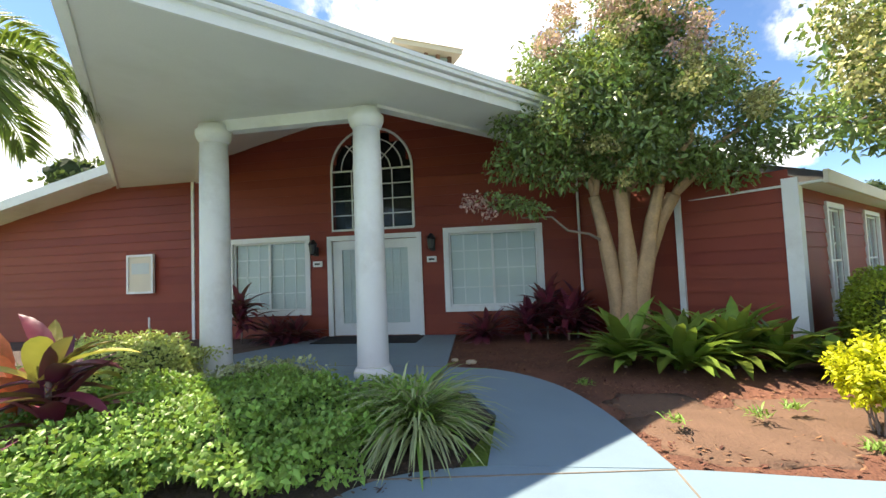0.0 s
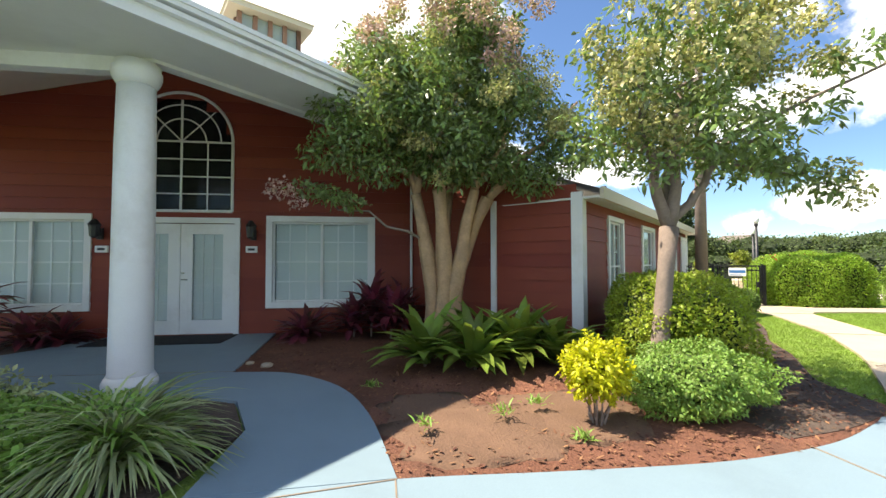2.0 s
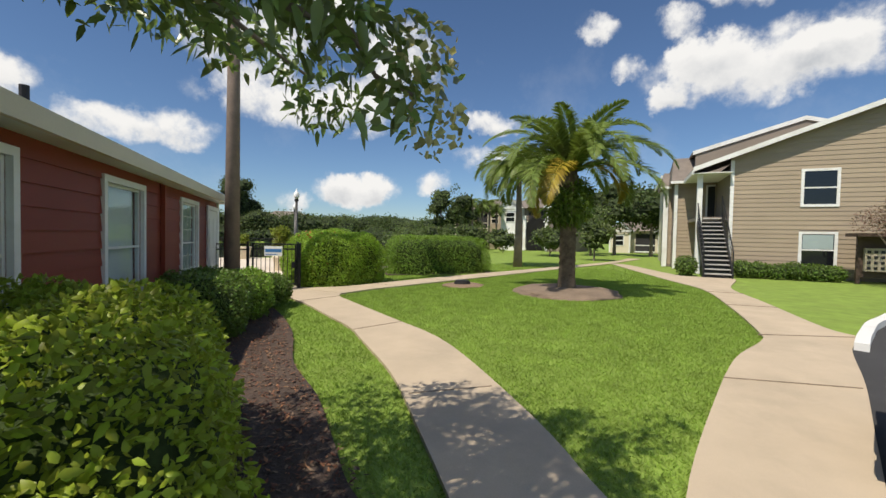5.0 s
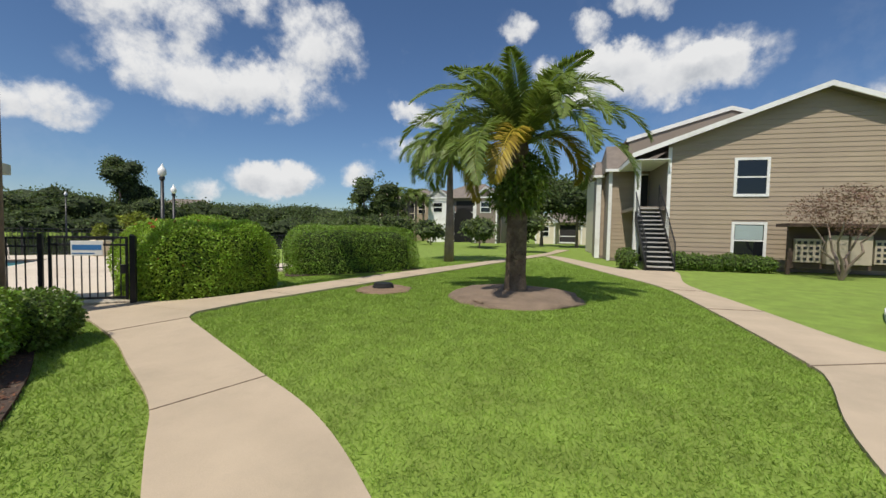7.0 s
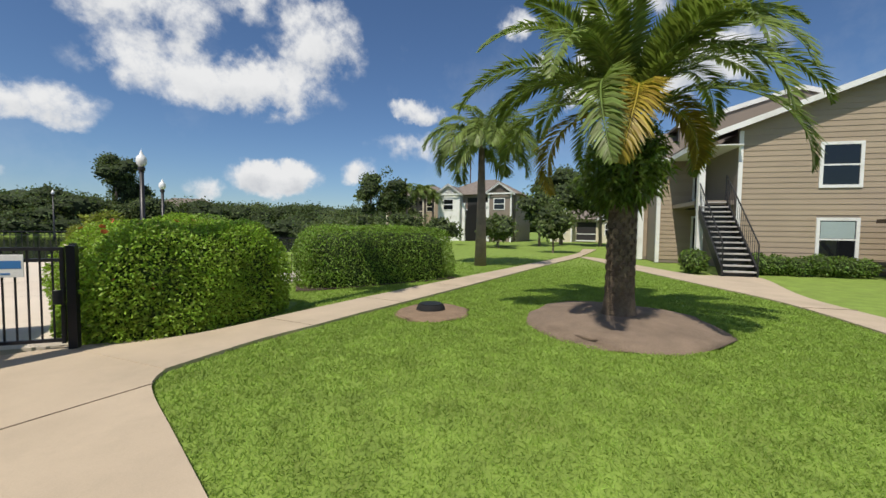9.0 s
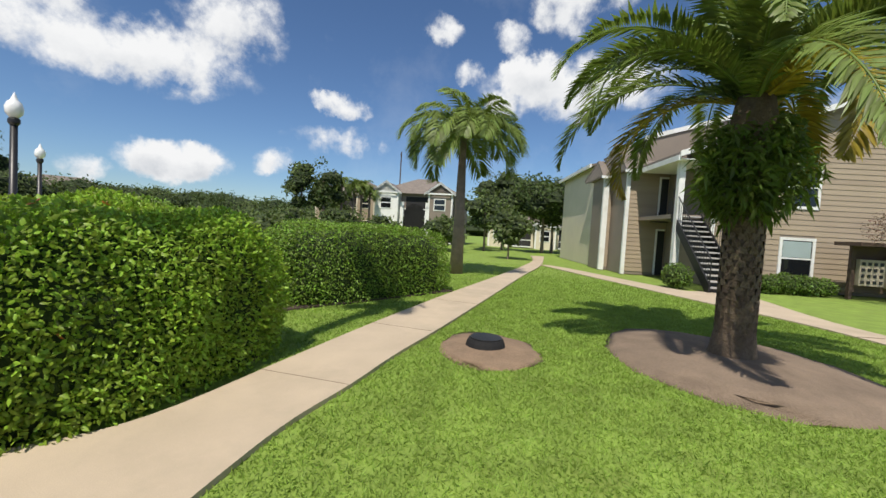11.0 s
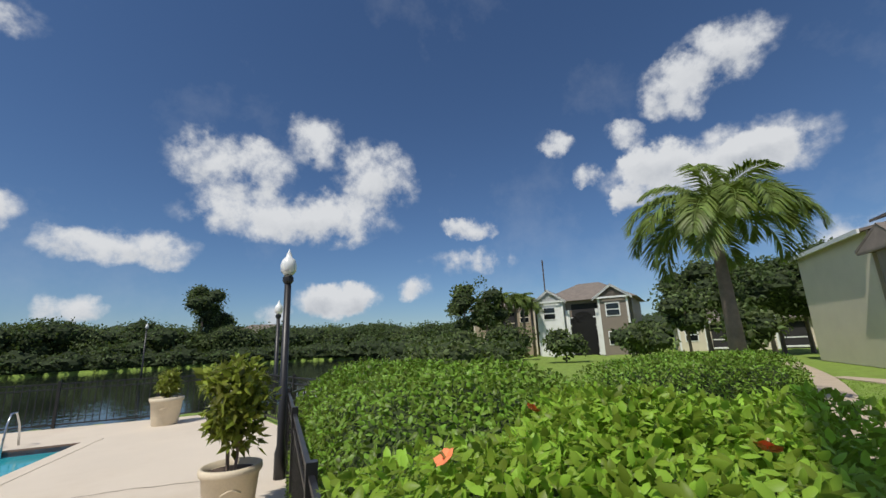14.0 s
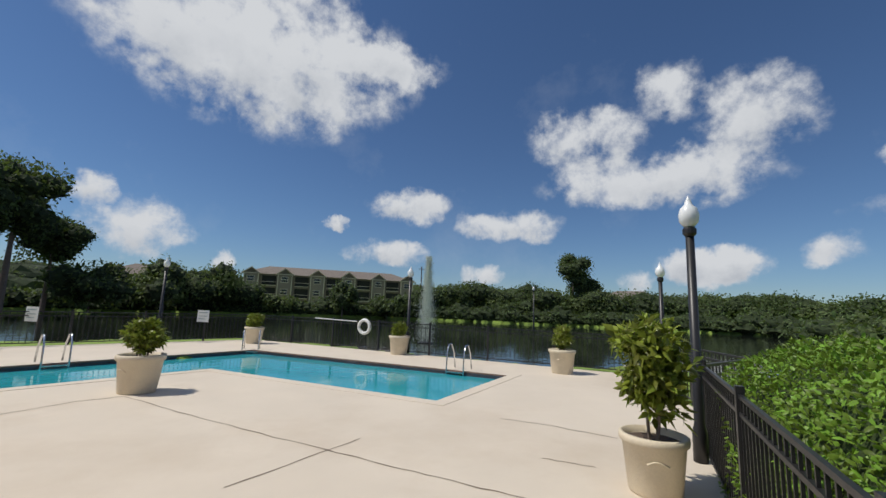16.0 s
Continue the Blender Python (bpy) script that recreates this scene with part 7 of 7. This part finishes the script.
def housing(label, at, rz, width, depth, storeys, bays, mat, trim, seed, arch=False, bay_mat=None):
    """A far apartment house: storeys with windows and balconies, projecting gabled bays, hipped roof."""
    ob = thing("apartment_building", label, "building", at, rz)
    H = 2.8 * storeys
    part("wall", boxes(((0, 0, -0.3), (width, depth, H))), mat, ob)
    bm = bmesh.new()
    v = [bm.verts.new(c) for c in ((-0.6, -0.6, H), (width + 0.6, -0.6, H), (width + 0.6, depth + 0.6, H), (-0.6, depth + 0.6, H), (depth * 0.4, depth / 2, H + 2.3), (width - depth * 0.4, depth / 2, H + 2.3))]
    for f in ((0, 1, 5, 4), (2, 3, 4, 5), (1, 2, 5), (3, 0, 4), (3, 2, 1, 0)):
        bm.faces.new([v[q] for q in f])
    part("roof", bm, SHINGLE, ob, "grey brown shingle roof")
    step = width / bays
    for q in range(bays):
        x0 = q * step
        if q % 2 == 0:
            bw = step * 0.86
            part("bay", boxes(((x0 + 0.2, -1.3, -0.3), (x0 + 0.2 + bw, 0, H))), bay_mat if bay_mat and q == 0 else mat, ob)
            bm = bmesh.new()
            g = [bm.verts.new(c) for c in ((x0 - 0.1, -1.6, H), (x0 + 0.5 + bw, -1.6, H), (x0 + 0.2 + bw / 2, -1.6, H + bw * 0.42), (x0 - 0.1, 2.5, H), (x0 + 0.5 + bw, 2.5, H), (x0 + 0.2 + bw / 2, 2.5, H + bw * 0.42))]
            for f in ((0, 2, 5, 3), (1, 4, 5, 2), (3, 5, 4)):
                bm.faces.new([g[r] for r in f])
            part("bay_roof", bm, SHINGLE, ob)
            bm = bmesh.new()
            apex = H + bw * 0.42
            bm.faces.new([bm.verts.new(c) for c in ((x0 - 0.05, -1.45, H), (x0 + 0.45 + bw, -1.45, H), (x0 + 0.2 + bw / 2, -1.45, apex - 0.05))])
            bmesh.ops.solidify(bm, geom=list(bm.faces), thickness=0.1)
            part("gable", bm, bay_mat if bay_mat and q == 0 else mat, ob, "sided gable end")
            for xa, xb in ((x0 - 0.3, x0 + 0.2 + bw / 2), (x0 + 0.7 + bw, x0 + 0.2 + bw / 2)):
                bm = bmesh.new()
                w = [bm.verts.new(c) for c in ((xa, -1.68, H - 0.3), (xb, -1.68, apex - 0.12), (xb, -1.68, apex + 0.16), (xa, -1.68, H - 0.02))]
                bm.faces.new(w)
                bmesh.ops.solidify(bm, geom=list(bm.faces), thickness=0.1)
                part("rake_board", bm, trim, ob, "white rake board")
            bm = bmesh.new()
            prism(bm, [(x0 + 0.05, -1.62), (x0 + 0.35 + bw, -1.62), (x0 + 0.35 + bw, -1.58), (x0 + 0.05, -1.58)], H - 0.12, H + 0.05)
            box(bm, (x0 + 0.15, -1.36, 0), (x0 + 0.33, -1.3, H)), box(bm, (x0 + 0.07 + bw, -1.36, 0), (x0 + 0.25 + bw, -1.3, H))
            part("trim", bm, trim, ob, "pale trim boards")
            for s in range(storeys):
                wz = 2.8 * s + 0.9
                wn = part("window", boxes(((x0 + bw * 0.3, -1.35, wz), (x0 + bw * 0.8, -1.3, wz + 1.35))), trim, ob, "pale framed window")
                part("pane", boxes(((x0 + bw * 0.3 + 0.1, -1.37, wz + 0.1), (x0 + bw * 0.8 - 0.1, -1.35, wz + 0.62)), ((x0 + bw * 0.3 + 0.1, -1.37, wz + 0.74), (x0 + bw * 0.8 - 0.1, -1.35, wz + 1.25))), CARGLASS, wn, "dark glass")
        else:
            for s in range(storeys):
                wz = 2.8 * s
                # no real recess: its shade is a near-black panel on the wall
                part("balcony_recess", boxes(((x0 + 0.35, -0.03, wz + 0.15), (x0 + step - 0.2, 0.0, wz + 2.45))), ROOMSHADE, ob, "balcony recess painted dark as shade")
                part("balcony_rail", boxes(((x0 + 0.3, -0.6, wz + 0.1), (x0 + step - 0.2, -0.02, wz + 0.25)), ((x0 + 0.3, -0.6, wz + 0.95), (x0 + step - 0.2, -0.54, wz + 1.05))), trim, ob, "pale balcony rail")
    if arch:
        bm = bmesh.new()
        cx = step * 1.5
        pts = [(cx + 1.2 * math.cos(t), 3.2 + 1.2 * math.sin(t)) for t in np.linspace(0, math.pi, 13)]
        poly = [(cx + 1.2, 0)] + pts + [(cx - 1.2, 0)]
        lo = [bm.verts.new((x, -0.66, z)) for x, z in poly]
        bm.faces.new(lo)
        bmesh.ops.solidify(bm, geom=list(bm.faces), thickness=0.04)
        # flat panel, the shade under the arch painted near black
        part("archway", bm, ROOMSHADE, ob, "arched entry painted dark as shade")
        for s in (-1.5, 1.5):
            part("arch_post", boxes(((cx + s - 0.2, -0.75, 0), (cx + s + 0.2, -0.5, 4.6))), trim, ob, "pale arch pier")
    return ob


# far gabled house seen over the hedges
housing("tan two storey apartment house with arched entry beyond the hedges", (60.5, 18.4, 0), -98, 9.5, 9, 2, 3, TAUPE, WHITE, 1, arch=True, bay_mat=WHITE)
housing("tan apartment house behind the cabbage palms", (66, 27.5, 0), -98, 8.5, 9, 2, 3, TAN, CREAM, 2)
housing("cream low apartment wing at the end of the walk", (64, 5.0, 0), -95, 14, 8, 1, 5, CREAM, WHITE, 3)
a0 = at_az(EYE_POOL, 96.5, 104)
housing("three storey grey apartment house across the pond", a0, -2, 40, 12, 3, 11, TAUPE, CREAM, 4)
a0 = at_az(EYE_POOL, 110.5, 88)
housing("grey two storey apartment house with arched entry by the pines", a0, 12, 12, 10, 2, 3, TAUPE, CREAM, 5, arch=True)
a0 = at_az(EYE_POOL, 49.5, 105)
housing("tan apartment house half hidden by trees across the pond", a0, -45, 14, 10, 2, 5, TAN, CREAM, 6)

# low dark growth along the far bank
rng = np.random.default_rng(76)
ps, ds = [], []
bank = bmesh.new()
for az in np.arange(14, 131, 1.6):
    reach = np.arange(30, 130, 0.5)
    hit = inside(EYE_POOL[0] + reach * math.cos(radians(az)), EYE_POOL[1] + reach * math.sin(radians(az)), LAKE)
    if hit.any():
        c = at_az(EYE_POOL, az + rng.uniform(-0.5, 0.5), reach[hit].max() + 3.2)
        r = (2.6 + rng.uniform(0, 1), 2.6, 0.7 + rng.uniform(0, 0.8) + 0.6 * math.sin(az * 0.9) ** 2)
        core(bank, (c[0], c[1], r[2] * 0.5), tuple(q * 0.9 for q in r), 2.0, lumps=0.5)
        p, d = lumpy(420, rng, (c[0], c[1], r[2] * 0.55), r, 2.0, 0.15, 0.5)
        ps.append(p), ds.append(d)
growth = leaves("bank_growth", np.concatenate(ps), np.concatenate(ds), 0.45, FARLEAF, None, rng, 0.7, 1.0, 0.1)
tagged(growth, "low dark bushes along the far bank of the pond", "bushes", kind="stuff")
tagged(mesh_ob("bank_growth", bank, FARCORE), "dark inner growth along the far bank, shade painted in", "bushes", kind="stuff")

# wooded rise at the horizon
rng = np.random.default_rng(77)
ps, ds = [], []
wood_bm = bmesh.new()
for az in np.arange(-30, 160, 2.2):
    dist = 190 + 25 * math.sin(az * 0.3)
    c = at_az(EYE_POOL, az, dist)
    r = (15, 15, 5.0 + 0.9 * math.sin(az * 0.45) + rng.uniform(0, 1.0))
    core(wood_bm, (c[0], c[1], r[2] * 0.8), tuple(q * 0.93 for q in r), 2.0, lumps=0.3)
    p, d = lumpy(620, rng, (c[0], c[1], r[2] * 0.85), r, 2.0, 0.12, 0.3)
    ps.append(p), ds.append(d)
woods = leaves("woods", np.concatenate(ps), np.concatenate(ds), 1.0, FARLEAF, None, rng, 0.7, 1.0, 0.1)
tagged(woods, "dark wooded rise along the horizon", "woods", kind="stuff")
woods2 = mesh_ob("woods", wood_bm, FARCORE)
tagged(woods2, "dark mass of the wooded rise, shade painted in", "woods", kind="stuff")

# dark mulch whose edge also paints the hedge's shade on the ground
slab("bed", "dark mulch and painted shade under the pool hedges", "mulch bed", [(14.5, 10.75), (14.9, 10.5), (15.5, 10.06), (16.75, 9.78), (17.5, 10.0), (18.0, 10.8), (19.6, 13.2), (19.4, 15.4)], 0.004, DARKMULCH, 0.1)
slab("bed", "dark mulch under the long hedge", "mulch bed", [(19.1, 10.9), (19.2, 10.6), (22.8, 7.85), (23.7, 8.6), (20.0, 11.5)], 0.004, DARKMULCH, 0.1)

fountain = thing("fountain", "tall thin fountain jet in the pond", "fountain", (at_az(EYE_POOL, 72.4, 27)[0], at_az(EYE_POOL, 72.4, 27)[1], -0.42))
rng = np.random.default_rng(88)
n = 11000
h = rng.random(n) ** 0.8
spread = 0.10 + 0.26 * (1 - h) ** 1.4
base = np.column_stack([rng.normal(0, 1, n) * spread, rng.normal(0, 1, n) * spread, h * 5.6])
p = base
way = unit(np.column_stack([rng.normal(0, 0.2, (n, 2)), np.ones(n)]))
side = unit(np.cross(way, rng.normal(0, 1, (n, 3))))
v, f = blades(p, way, side, rng.uniform(0.05, 0.16, n), np.full(n, 0.02), 0.0)
raw_mesh("spray", v, f, FOAM, fountain, "fine white droplets")
part("nozzle_float", lathe(bmesh.new(), [(0.5, -0.02), (0.5, 0.06), (0.2, 0.12)], 16), BLACK, fountain)
for az, dist, h in ((73.4, 130, 15), (66.0, 150, 11), (9.0, 110, 22)):
    c = at_az(EYE_POOL if h != 22 else (13.5, 9.3), az, dist)
    up = thing("utility_pole", "thin wooden utility pole far away", "utility pole", c)
    part("pole", tube(bmesh.new(), [(0, 0, 0), (0, 0, h)], 0.17, 6), BROWN, up)
    part("crossarm", boxes(((-1.1, -0.08, h - 0.9), (1.1, 0.08, h - 0.75))), BROWN, up)
